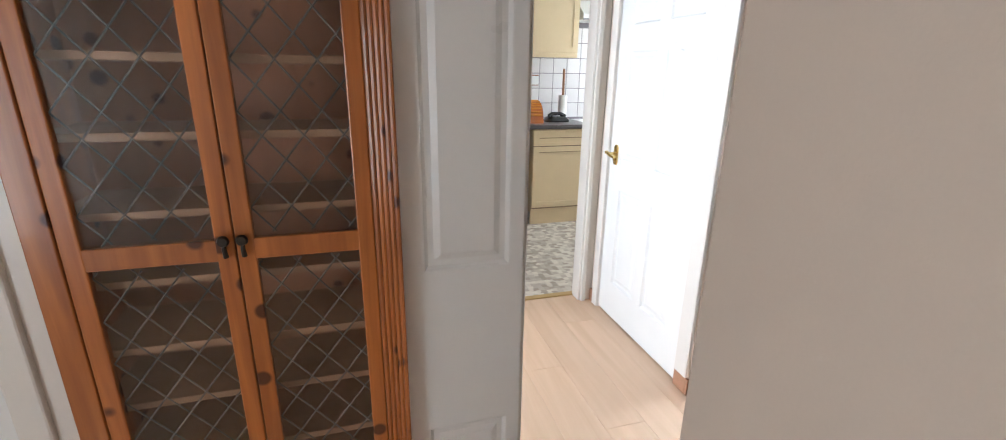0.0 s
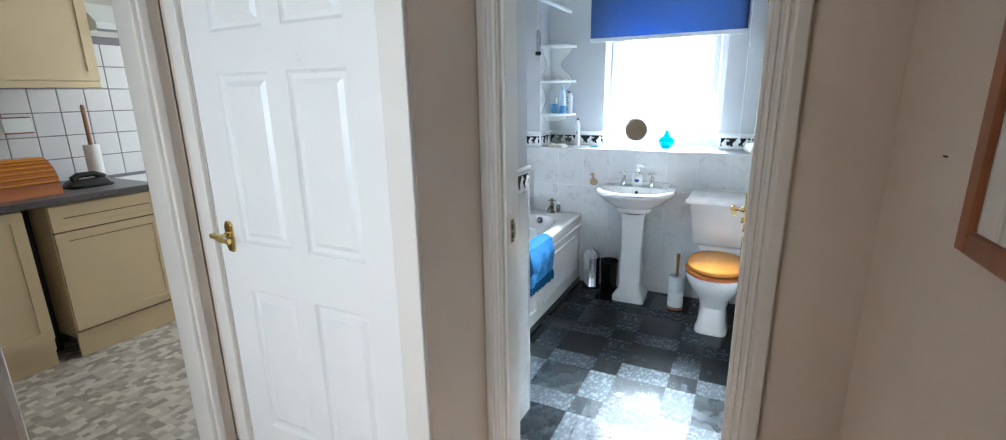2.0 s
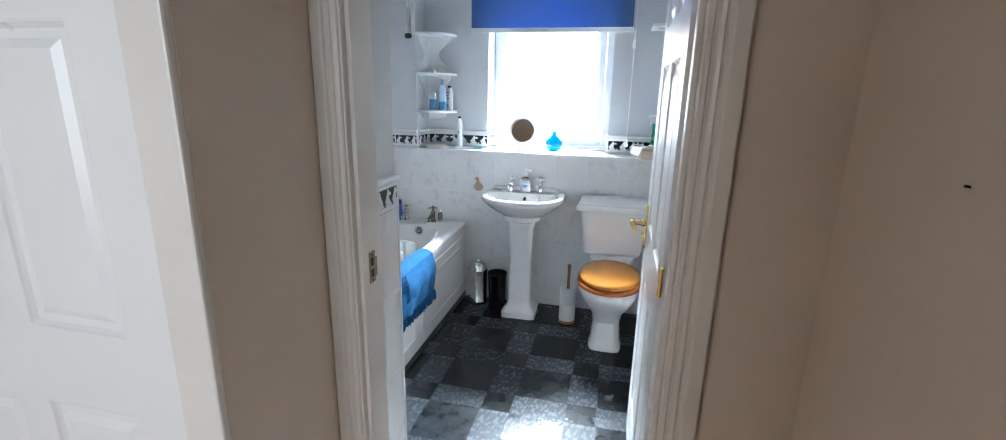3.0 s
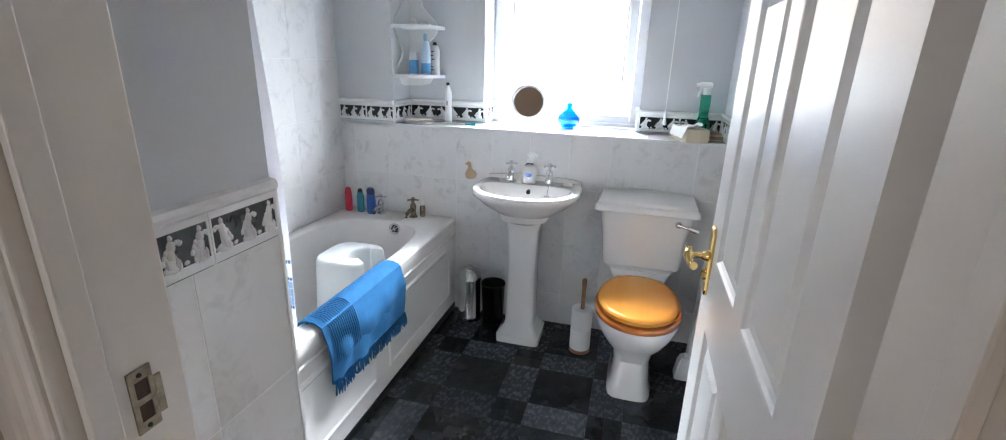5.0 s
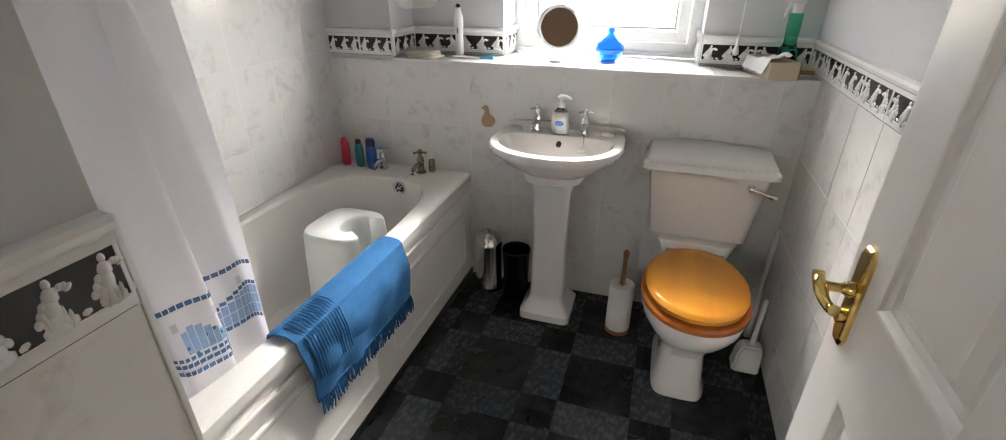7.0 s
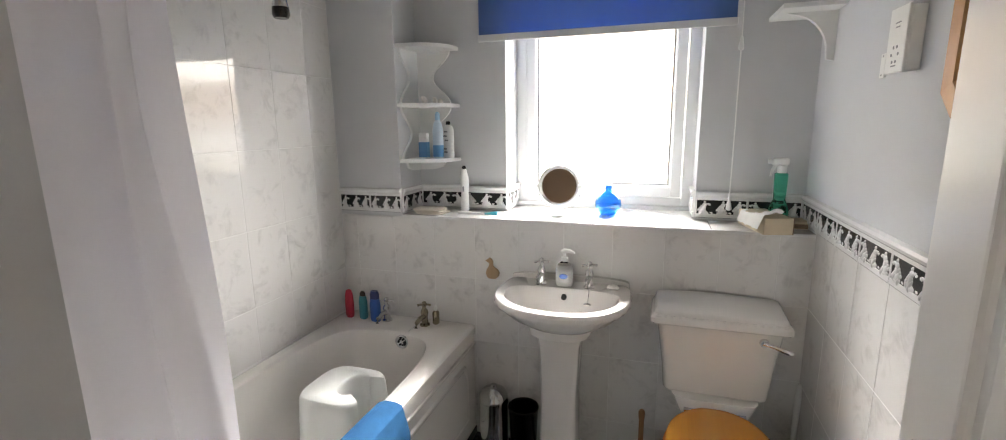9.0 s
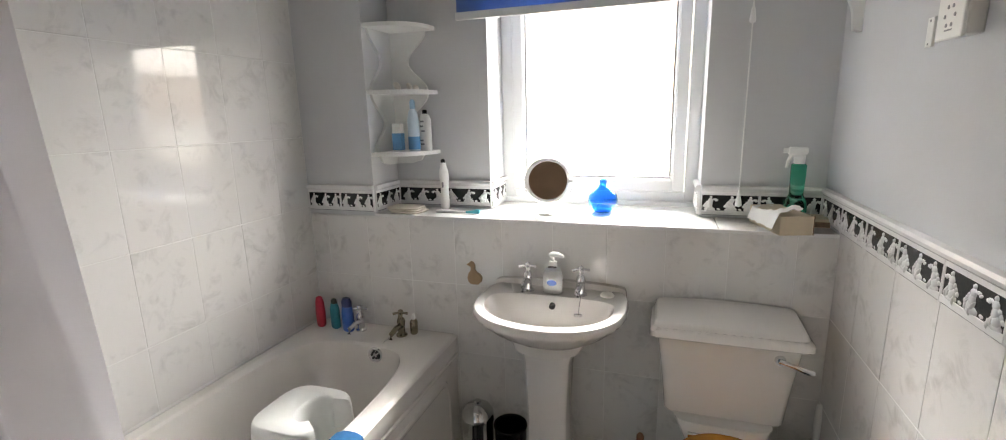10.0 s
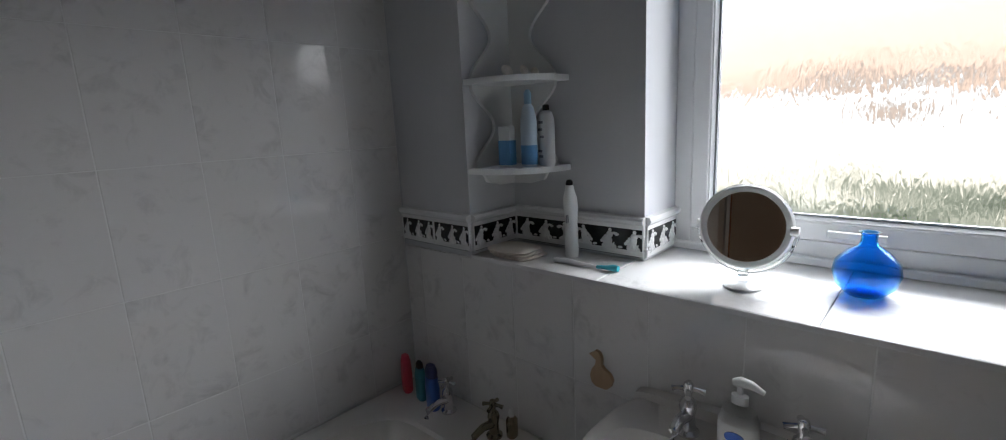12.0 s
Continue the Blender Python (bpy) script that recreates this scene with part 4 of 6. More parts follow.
for k in range(6):
    a = 2 * math.pi * k / 6
    part("overflow_slot", tube(bmesh.new(), [(ox - 0.0115, 1.972 + 0.014 * math.cos(a), 0.532 + 0.014 * math.sin(a)), (ox - 0.004, 1.972 + 0.014 * math.cos(a), 0.532 + 0.014 * math.sin(a))], 0.0045, 8), M["nail"], bath, "dark drain slot")
bm = bmesh.new()
tube(bm, [(3.812, 1.955, 0.535), (3.80, 1.94, 0.40), (3.77, 1.945, 0.25), (3.70, 1.96, 0.19)], 0.002, 6)
tube(bm, [(3.94, 1.935, 0.60), (3.90, 1.935, 0.585), (3.84, 1.95, 0.574), (3.812, 1.965, 0.54)], 0.002, 6)
part("plug_chain", bm, M["chrome"], bath, "thin chrome plug chain")


def bath_tap(parent, x, y, z, reach, mat, height=0.085, tall=1.0):
    """A pillar tap with a cross head; the spout reaches along -x."""
    h = height
    bm = lathe(bmesh.new(), x, y, [(0.024, z), (0.024, z + 0.006), (0.016, z + 0.012), (0.014, z + 0.4 * h), (0.018, z + 0.62 * h), (0.015, z + 0.75 * h), (0.008, z + 0.82 * h), (0.007, z + 0.95 * h)], 18)
    part("tap_body", bm, mat, parent, "", True)
    bm = tube(bmesh.new(), [(x, y, z + 0.42 * h), (x - reach * 0.5, y, z + 0.50 * h), (x - reach * 0.9, y, z + 0.40 * h), (x - reach, y, z + 0.2 * h)], [0.013, 0.011, 0.010, 0.009], 12)
    part("spout", bm, mat, parent, "", True)
    bm = bmesh.new()
    for ang in (20, 110):
        c, s = math.cos(radians(ang)) * 0.031, math.sin(radians(ang)) * 0.031
        tube(bm, [(x - c, y - s, z + h * 0.97), (x - c * 0.6, y - s * 0.6, z + h), (x, y, z + h * 1.02), (x + c * 0.6, y + s * 0.6, z + h), (x + c, y + s, z + h * 0.97)], [0.0065, 0.0045, 0.0055, 0.0045, 0.0065], 8)
    lathe(bm, x, y, [(0.010, z + 0.92 * h), (0.011, z + 1.0 * h), (0.009, z + 1.13 * h), (0.004, z + 1.16 * h)], 12)
    part("cross_head", bm, mat, parent, "", True)


for ty in (1.915, 2.115):
    tap = thing("bath_tap", "old chrome bath pillar tap with a cross head", "tap", "bath taps")
    bath_tap(tap, 3.925, ty, RIM, 0.09, M["bronze"] if ty < 2 else M["chrome"], 0.10)

# ---------------------------------------------------------------- basin
basin = thing("pedestal_basin", "white ceramic pedestal wash basin with a scalloped rim", "basin")
by = 1.252
NB = 72


def basin_ring(d, z, wave=0.0, back=0.0):
    """A D-shaped outline: straight along the wall, bowed to the front; d shrinks it."""
    pts = []
    w, depth, xb = 0.268 - d, 0.425 - d, X_WIN - 0.002 - back
    for i in range(NB):
        a = 2 * math.pi * i / NB
        c, s = math.cos(a), math.sin(a)
        if c < 0:
            px = xb - 0.19 + (depth - 0.19) * c
            py = w * math.copysign(abs(s) ** 0.86, s)
        else:
            px = xb - 0.19 + (0.19 - 0.0) * min(1, abs(c) ** 0.35)
            py = w * math.copysign(abs(s) ** 0.25, s) * (1 - 0.04 * c)
        rr = 1 + wave * math.cos(a * 30) if c < 0.25 else 1
        pts.append((xb - 0.19 + (px - xb + 0.19) * rr, by + py * rr, z))
    return pts


def bowl_ring(rx, ry, z, cx=3.775):
    return oval(cx, by, z, rx, ry, NB, 2.3)


def hollow_ring(front, back, ry, z, cx=3.80):
    """The hollow of the bowl: bowed in front, nearly straight along the tap deck."""
    pts = []
    for i in range(NB):
        a = 2 * math.pi * i / NB
        c, q = math.cos(a), math.sin(a)
        if c < 0:
            pts.append((cx + front * c, by + ry * math.copysign(abs(q) ** 0.92, q), z))
        else:
            pts.append((cx + back * abs(c) ** 0.5, by + ry * math.copysign(abs(q) ** 0.62, q), z))
    return pts


rings = [bowl_ring(0.06, 0.07, 0.655, 3.80), bowl_ring(0.10, 0.12, 0.675, 3.80), basin_ring(0.13, 0.70), basin_ring(0.06, 0.745, 0.008), basin_ring(0.028, 0.775, 0.012), basin_ring(0.010, 0.79, 0.016),
         basin_ring(0.0, 0.803, 0.012), basin_ring(0.0, 0.815, 0.004), basin_ring(0.006, 0.824), basin_ring(0.018, 0.827), hollow_ring(0.178, 0.088, 0.226, 0.825), hollow_ring(0.171, 0.082, 0.218, 0.815), hollow_ring(0.150, 0.076, 0.196, 0.765), hollow_ring(0.108, 0.062, 0.142, 0.712), hollow_ring(0.05, 0.04, 0.06, 0.69), hollow_ring(0.018, 0.018, 0.018, 0.686)]
part("waste_ring", lathe(bmesh.new(), 3.80, by, [(0.020, 0.687), (0.022, 0.690), (0.016, 0.691), (0.012, 0.688)], 20), M["chrome"], basin, "chrome waste ring", True)
part("bowl", loft(bmesh.new(), rings), M["ceramic"], basin, "", True)
bm = bmesh.new()
prism(bm, [(by - 0.255, 0.80), (by + 0.255, 0.80), (by + 0.25, 0.835)] + [(by + 0.25 * math.cos(a), 0.835 + 0.018 * math.sin(a)) for a in [math.pi * i / 12 for i in range(1, 12)]] + [(by - 0.25, 0.835)], "x", X_WIN - 0.03, X_WIN - 0.003)
part("splash_upstand", bm, M["ceramic"], basin, "", True)
part("overflow_hole", tube(bmesh.new(), [(3.868, by + 0.0, 0.790), (3.888, by, 0.794)], 0.011, 14), M["nail"], basin, "dark overflow hole", True)
bm = bmesh.new()
loft(bm, [oval(3.835, by, z, a, b, 32, p) for z, a, b, p in ((-0.003, 0.115, 0.115, 9), (0.035, 0.115, 0.115, 9), (0.045, 0.105, 0.107, 8), (0.06, 0.10, 0.10, 8), (0.085, 0.082, 0.082, 8), (0.11, 0.076, 0.076, 8), (0.40, 0.070, 0.070, 8), (0.62, 0.073, 0.080, 8), (0.69, 0.085, 0.10, 6))])
part("pedestal", bm, M["ceramic"], basin, "", True)
for ty in (1.357, 1.157):
    tap = thing("basin_tap", "chrome basin pillar tap with a cross head", "tap", "basin taps")
    bath_tap(tap, 3.925, ty, 0.823, 0.075, M["chrome"], 0.098)
plug = thing("basin_plug_chain", "chrome plug and chain hanging in the basin", "plug")
bm = bmesh.new()
tube(bm, [(3.90, 1.155, 0.83), (3.87, 1.15, 0.822), (3.845, 1.15, 0.80), (3.835, 1.15, 0.79)], 0.002, 6)
part("chain", bm, M["chrome"], plug)
part("stopper", boxed(3.822, 3.832, 1.135, 1.165, 0.782, 0.792, bevel=0.003), M["chrome"], plug)

# ---------------------------------------------------------------- toilet
wc = thing("toilet", "white ceramic close-coupled toilet with a closed varnished pine seat", "toilet")
wy = 0.672
sq = lambda cx, z, rx, ry, p=10, cy=None: oval(cx, wy if cy is None else cy, z, rx, ry, 40, p)
bm = loft(bmesh.new(), [sq(3.903, 0.478, 0.082, 0.175), sq(3.902, 0.49, 0.09, 0.182), sq(3.90, 0.60, 0.096, 0.192), sq(3.898, 0.745, 0.102, 0.212), sq(3.896, 0.762, 0.108, 0.222)])
part("cistern", bm, M["ceramic"], wc, "", True)
bm = loft(bmesh.new(), [sq(3.895, 0.755, 0.110, 0.232, 16), sq(3.894, 0.761, 0.115, 0.238, 16), sq(3.894, 0.779, 0.115, 0.238, 16), sq(3.895, 0.786, 0.111, 0.233, 16), sq(3.897, 0.790, 0.103, 0.226, 14), sq(3.898, 0.801, 0.100, 0.223, 14), sq(3.899, 0.807, 0.094, 0.217, 14)])
for v in bm.verts:
    t_ = (v.co.y - wy) / 0.24
    if v.co.z > 0.787:
        back = (v.co.x - 3.80) / 0.2
        v.co.z += 0.012 * back + 0.016 * max(0, back - 0.3) * (math.cos(t_ * math.pi) * 0.5 + 0.5)
part("cistern_lid", bm, M["ceramic"], wc, "shaped ceramic cistern lid", True)
bm = bmesh.new()
for i in range(18):
    y = wy - 0.222 + 0.444 * (i + 0.5) / 18
    bmesh.ops.create_uvsphere(bm, u_segments=8, v_segments=6, radius=0.011, matrix=Matrix.Translation((3.789, y, 0.784)) @ Matrix.Diagonal((0.6, 1.05, 0.6, 1)))
part("rope_moulding", bm, M["ceramic"], wc, "", True)
bm = bmesh.new()
tube(bm, [(3.80, 0.525, 0.722), (3.785, 0.525, 0.722)], [0.017, 0.014], 14)
tube(bm, [(3.785, 0.53, 0.724), (3.775, 0.495, 0.718), (3.765, 0.455, 0.708), (3.765, 0.44, 0.707)], [0.008, 0.007, 0.009, 0.007], 10)
part("flush_lever", bm, M["chrome"], wc, "chrome flush lever", True)
egg = lambda z, rx, ry, cx, p=2.2: oval(cx, wy, z, rx, ry, 48, p)
bm = loft(bmesh.new(), [egg(-0.003, 0.185, 0.098, 3.62, 5), egg(0.02, 0.185, 0.098, 3.62, 5), egg(0.05, 0.172, 0.086, 3.625, 4.5), egg(0.16, 0.16, 0.082, 3.64, 4), egg(0.22, 0.18, 0.10, 3.625, 3), egg(0.29, 0.225, 0.142, 3.585, 2.5), egg(0.35, 0.25, 0.172, 3.565, 2.3), egg(0.385, 0.258, 0.182, 3.56, 2.2), egg(0.402, 0.255, 0.180, 3.56, 2.2)])
part("pan", bm, M["ceramic"], wc, "", True)
part("cistern_shelf", loft(bmesh.new(), [sq(3.87, 0.36, 0.10, 0.10, 6), sq(3.87, 0.44, 0.11, 0.13, 6), sq(3.88, 0.479, 0.11, 0.15, 6)]), M["ceramic"], wc, "", True)
seat_oval = lambda z, d, cx=3.535: oval(cx, wy, z, 0.235 - d, 0.178 - d, 56, 2.15)
part("seat", loft(bmesh.new(), [seat_oval(0.403, 0.004), seat_oval(0.408, -0.005), seat_oval(0.422, -0.005), seat_oval(0.429, 0.003)]), M["seat_ring"], wc, "varnished orange pine seat ring", True)
part("seat_lid", loft(bmesh.new(), [seat_oval(0.431, 0.012, 3.545), seat_oval(0.436, 0.006, 3.545), seat_oval(0.450, 0.006, 3.545), seat_oval(0.458, 0.014, 3.545), seat_oval(0.460, 0.03, 3.545)]), M["seat_wood"], wc, "glossy varnished pine lid", True)
for s in (-1, 1):
    part("hinge", tube(bmesh.new(), [(3.765, wy + s * 0.08 - 0.025, 0.438), (3.765, wy + s * 0.08 + 0.025, 0.438)], 0.012, 10), M["chrome"], wc, "chrome seat hinge", True)


# ---------------------------------------------------------------- bathroom things
stool = thing("bath_stool", "white moulded plastic stool standing inside the bath", "stool")
sx, sy = 3.395, 1.985


def stool_ring(z, f, grow=0.0):
    """A rounded square seen from above with a keyhole cut in from the side; grow widens the cut."""
    rx, ry, p = 0.136 * f, 0.130 * f, 3.6
    pts = []
    for k in range(53):
        a = radians(-62 + 304 * k / 52)
        c, q = math.cos(a), math.sin(a)
        pts.append((sx + rx * math.copysign(abs(c) ** (2 / p), c), sy + ry * math.copysign(abs(q) ** (2 / p), q), z))
    for k in range(25):
        a = radians(215 - 250 * k / 24)
        pts.append((sx + 0.012 + (0.070 + grow) * math.cos(a), sy - 0.038 + (0.046 + grow) * math.sin(a), z))
    return pts


bm = loft(bmesh.new(), [stool_ring(0.172, 1.13), stool_ring(0.30, 1.09), stool_ring(0.46, 1.03), stool_ring(0.522, 1.0), stool_ring(0.536, 0.985, 0.001), stool_ring(0.545, 0.955, 0.004), stool_ring(0.548, 0.92, 0.008)], False, True)
part("shell", bm, M["plastic_white"], stool, "", True)

mat_ob = thing("bath_mat", "teal rubber mat lying in the bath", "mat")
bm = bmesh.new()
loft(bm, [oval(3.05, 1.985, z, 0.24, 0.12, 40, 4) for z in (0.176, 0.182)])
part("sheet", bm, M["mat_teal"], mat_ob)

# towel over the rim
towel = thing("bath_towel", "blue fringed towel folded over the bath rim", "towel")


def drape(x0, x1, inner_z, outer_z, gap, mat, name, seed, slope=0.0):
    """A cloth over the rim, down the inside and down the outside."""
    bm = bmesh.new()
    prof = [(by0 + 0.082 + gap, inner_z), (by0 + 0.078 + gap, RIM - 0.04), (by0 + 0.068 + gap, RIM - 0.004 + gap), (by0 + 0.05, RIM + 0.008 + gap), (by0 + 0.018, RIM + 0.008 + gap), (by0 - 0.004 - gap, RIM + 0.002), (by0 - 0.012 - gap, RIM - 0.03)]
    n_ = 10
    for i in range(1, n_ + 1):
        f = i / n_
        prof.append((by0 - 0.014 - gap - 0.012 * math.sin(f * 3), RIM - 0.03 + (outer_z - RIM + 0.03) * f))
    cols = 44
    rows = []
    for i in range(cols + 1):
        x = x0 + (x1 - x0) * i / cols
        row = []
        for j, (y, z) in enumerate(prof):
            f = max(0, (j - 5) / (len(prof) - 6))
            wob = noise.noise(Vector((x * 7 + seed, z * 6, seed))) * 0.010 * (0.3 + f)
            skew = slope * f * (i / cols)
            row.append((x + 0.02 * f * (1 - i / cols) + noise.noise(Vector((z * 9, seed, x))) * 0.006, y - abs(wob) - 0.004 * math.sin(x * 40 + seed) * f, z + skew + wob * 0.4))
        rows.append(row)
    vs = [[bm.verts.new(p) for p in row] for row in rows]
    for a, b in zip(vs, vs[1:]):
        for k in range(len(prof) - 1):
            bm.faces.new((a[k], a[k + 1], b[k + 1], b[k]))
    bmesh.ops.recalc_face_normals(bm, faces=bm.faces)
    bmesh.ops.solidify(bm, geom=bm.faces[:], thickness=0.006)
    part(name, bm, mat, towel, "", True)


drape(2.745, 3.30, 0.47, 0.335, 0.0, M["towel"], "under_fold", 3.0, -0.01)
drape(2.735, 3.285, 0.49, 0.405, 0.010, M["towel"], "upper_fold", 8.0, 0.02)
for k in range(14):
    x = 2.765 + k * 0.011
    z0 = RIM + 0.022
    bm = tube(bmesh.new(), [(x, by0 + 0.045, z0), (x, by0 + 0.01, z0 - 0.002), (x + 0.002, by0 - 0.024, RIM - 0.01), (x + 0.004, by0 - 0.036, 0.50), (x + 0.006, by0 - 0.040, 0.43)], 0.0022, 6)
    part("woven_rib", bm, M["towel_rib"], towel, "", True)
bm = bmesh.new()
for k in range(110):
    x = 2.77 + 0.53 * k / 109 + random.uniform(-0.002, 0.002)
    z = 0.338 - 0.01 * k / 109
    dy = random.uniform(-0.006, 0.004)
    tube(bm, [(x, by0 - 0.022, z + 0.012), (x + random.uniform(-0.004, 0.004), by0 - 0.024 + dy, z - 0.02), (x + random.uniform(-0.008, 0.008), by0 - 0.022 + dy, z - random.uniform(0.04, 0.058))], [0.003, 0.0032, 0.0022], 5)
tagged(part("fringe", bm, M["towel"], towel, "blue twisted fringe"), kind="stuff")

# shower curtain drawn back, hanging inside the bath
curtain = thing("shower_curtain", "white shower curtain with a blue mosaic hem, drawn aside", "curtain")


def cloth(s, z):
    """Where the point s metres along the cloth, at height z, hangs."""
    f = (z - 0.42) / 1.6
    x = 2.475 + 0.335 * s * (1 - 0.05 * f) + 0.035 * max(0, 1 - 2.2 * f) * (1 - s) - 0.012 * f
    drift = 0.9 * math.sin(z * 1.7 + 0.4)
    y = 1.822 + 0.040 * math.sin(s * 10.5 + 0.3 + drift) * (0.7 + 0.5 * f) + 0.016 * math.sin(s * 23 + 1.4 * z) * (0.5 + f) + 0.010 * math.sin(s * 4 - z * 5)
    x += 0.014 * math.sin(s * 16 + z * 2.1)
    return Vector((x, y, z))


def cloth_out(s, z, d=0.0025):
    p, du, dz = cloth(s, z), cloth(s + 0.002, z) - cloth(s - 0.002, z), Vector((0, 0, 1))
    n_ = du.cross(dz).normalized()
    return p + n_ * d


bm = bmesh.new()
ns, nz = 90, 26
vs = [[bm.verts.new(cloth(0.9 * i / ns, 0.44 + (2.04 - 0.44) * j / nz)) for j in range(nz + 1)] for i in range(ns + 1)]
for i in range(ns):
    for j in range(nz):
        bm.faces.new((vs[i][j], vs[i + 1][j], vs[i + 1][j + 1], vs[i][j + 1]))
part("cloth", bm, M["curtain"], curtain, "", True)


def print_square(bm, s, z, ds, dz):
    q = [cloth_out(s, z), cloth_out(s + ds, z), cloth_out(s + ds, z + dz), cloth_out(s, z + dz)]
    vq = [bm.verts.new(p) for p in q]
    bm.faces.new(vq)


dark, pale, grey = bmesh.new(), bmesh.new(), bmesh.new()
sstep = 0.030
for k in range(30):
    s = 0.9 * k / 30
    low = 0.598 + 0.010 * math.sin(s * 9 + 1)
    rise = min(1, max(0, (s - 0.36) / 0.5))
    crest = low + 0.022 + 0.085 * rise * rise * (3 - 2 * rise)
    print_square(dark, s, 0.768 + 0.005 * math.sin(s * 9), sstep * 0.84, 0.012)
    print_square(dark, s, low, sstep * 0.84, 0.012)
    print_square(dark, s, crest, sstep * 0.84, 0.011)
    if rise < 0.5:
        print_square(dark, s, crest + 0.018, sstep * 0.7, 0.010)
    z = low + 0.014
    while z < crest - 0.012:
        print_square(pale, s, z, sstep * 0.9, min(0.030, crest - 0.004 - z))
        z += 0.032
    if 0.22 < s < 0.44:
        print_square(pale, s, crest + 0.034, sstep * 0.9, 0.075 * (1 - abs(s - 0.28) / 0.2))
        print_square(dark, s, crest + 0.050 + 0.024 * math.sin(s * 40), sstep * 0.5, 0.009)
    if k % 6 == 1:
        print_square(grey, s, 0.722, 0.030, 0.022)
for name, b, m_ in (("dark_print", dark, "curtain_blue"), ("pale_print", pale, "curtain_pale"), ("grey_print", grey, "curtain_grey")):
    tagged(part(name, b, M[m_], curtain, "printed mosaic squares"), kind="stuff")
rail = thing("shower_rail", "white shower curtain rail above the bath", "curtain rail")
part("bar", tube(bmesh.new(), [(STUB_X, 1.815, 2.06), (X_WIN, 1.815, 2.06)], 0.012, 12), M["plastic_white"], rail, "", True)
for k in range(8):
    s = 0.9 * (k + 0.5) / 8
    p = cloth(s, 2.04)
    bm = bmesh.new()
    tube(bm, [(p.x, 1.815 + 0.022 * math.cos(a), 2.055 + 0.022 * math.sin(a)) for a in (2 * math.pi * i / 12 for i in range(13))], 0.0025, 6)
    part("ring", bm, M["plastic_white"], curtain, "", True)


def bottle(name, label, x, y, z, profile, mat, cap=None, capmat=None, squash=1.0, group="", turn=0.0):
    """A bottle turned from a profile of (radius, height); cap likewise; squash flattens it along y."""
    ob = thing(name, label, "bottle", group)
    bm = loft(bmesh.new(), [oval(0, 0, h, r, r * squash, 24, 2.4) for r, h in profile])
    a = part("body", bm, mat, ob, "", True)
    if cap:
        bm = loft(bmesh.new(), [oval(0, 0, h, r, r * squash, 20, 2.2) for r, h in cap])
        part("cap", bm, capmat or mat, ob, "", True)
    ob.matrix_world = pose(x, y, z, 0, 0, turn)
    return ob


bottle("toiletry_bottle", "red plastic bottle on the bath corner", 3.915, 2.315, RIM, [(0.016, 0), (0.021, 0.01), (0.022, 0.07), (0.019, 0.115), (0.014, 0.135), (0.006, 0.14)], M["red_plastic"], squash=0.8, turn=80)
bottle("toiletry_bottle", "teal plastic bottle with a dark loop cap on the bath", 3.915, 2.238, RIM, [(0.017, 0), (0.022, 0.008), (0.022, 0.09), (0.016, 0.115)], M["teal_plastic"], [(0.015, 0.116), (0.014, 0.13), (0.008, 0.137)], M["dark_iron"], 0.75, turn=80)
bottle("toiletry_bottle", "blue plastic bottle with a navy cap on the bath", 3.905, 2.165, RIM, [(0.022, 0), (0.027, 0.008), (0.028, 0.08), (0.024, 0.112)], M["blue_plastic"], [(0.024, 0.113), (0.025, 0.135), (0.018, 0.15)], M["navy_plastic"], 0.7, turn=80)

bottle("pump_bottle", "small dark brown bottle with a white cap by the bath tap", 3.955, 1.872, RIM, [(0.014, 0), (0.017, 0.004), (0.017, 0.055), (0.010, 0.066)], M["bronze"], [(0.009, 0.066), (0.009, 0.078), (0.005, 0.088)], M["plastic_white"], 0.9)

# soap dispenser between the basin taps
soap = bottle("soap_dispenser", "clear pump soap dispenser with a blue and white label", 3.915, 1.258, 0.827, [(0.030, 0), (0.036, 0.006), (0.036, 0.07), (0.028, 0.095), (0.014, 0.105)], M["clear"], [(0.015, 0.105), (0.015, 0.122), (0.006, 0.124), (0.005, 0.142)], M["plastic_white"], 0.62, turn=90)
part("liquid", loft(bmesh.new(), [oval(0, 0, h, r, r * 0.6, 24, 2.4) for r, h in ((0.028, 0.004), (0.033, 0.009), (0.033, 0.068), (0.026, 0.088))]), M["paper"], soap, "milky white soap", True)
part("nozzle", tube(bmesh.new(), [(0.012, 0, 0.144), (0, 0, 0.148), (-0.02, 0.004, 0.150), (-0.042, 0.008, 0.144)], [0.007, 0.010, 0.008, 0.004], 10), M["plastic_white"], soap, "", True)
bm = loft(bmesh.new(), [oval(0, 0.0, h, 0.0365, 0.0232, 24, 2.4) for h in (0.020, 0.068)], False, False)
bmesh.ops.delete(bm, geom=[v for v in bm.verts if v.co.y < 0.004], context="VERTS")
part("label", bm, M["plastic_white"], soap, "white paper label", True)
bm = loft(bmesh.new(), [[(0.018 * math.cos(a), 0.0245, 0.046 + 0.011 * math.sin(a)) for a in (2 * math.pi * k / 20 for k in range(20))], [(0.018 * math.cos(a), 0.0225, 0.046 + 0.011 * math.sin(a)) for a in (2 * math.pi * k / 20 for k in range(20))]])
part("label_badge", bm, M["blue_plastic"], soap, "blue oval badge")
sb = thing("soap_shell", "pale soap shell on the basin edge", "soap")
part("shell", loft(bmesh.new(), [oval(3.93, 1.062, z, a, b, 20, 2) for z, a, b in ((0.826, 0.018, 0.024), (0.832, 0.020, 0.026), (0.840, 0.014, 0.018), (0.842, 0.005, 0.006))]), M["pebble"], sb, "", True)

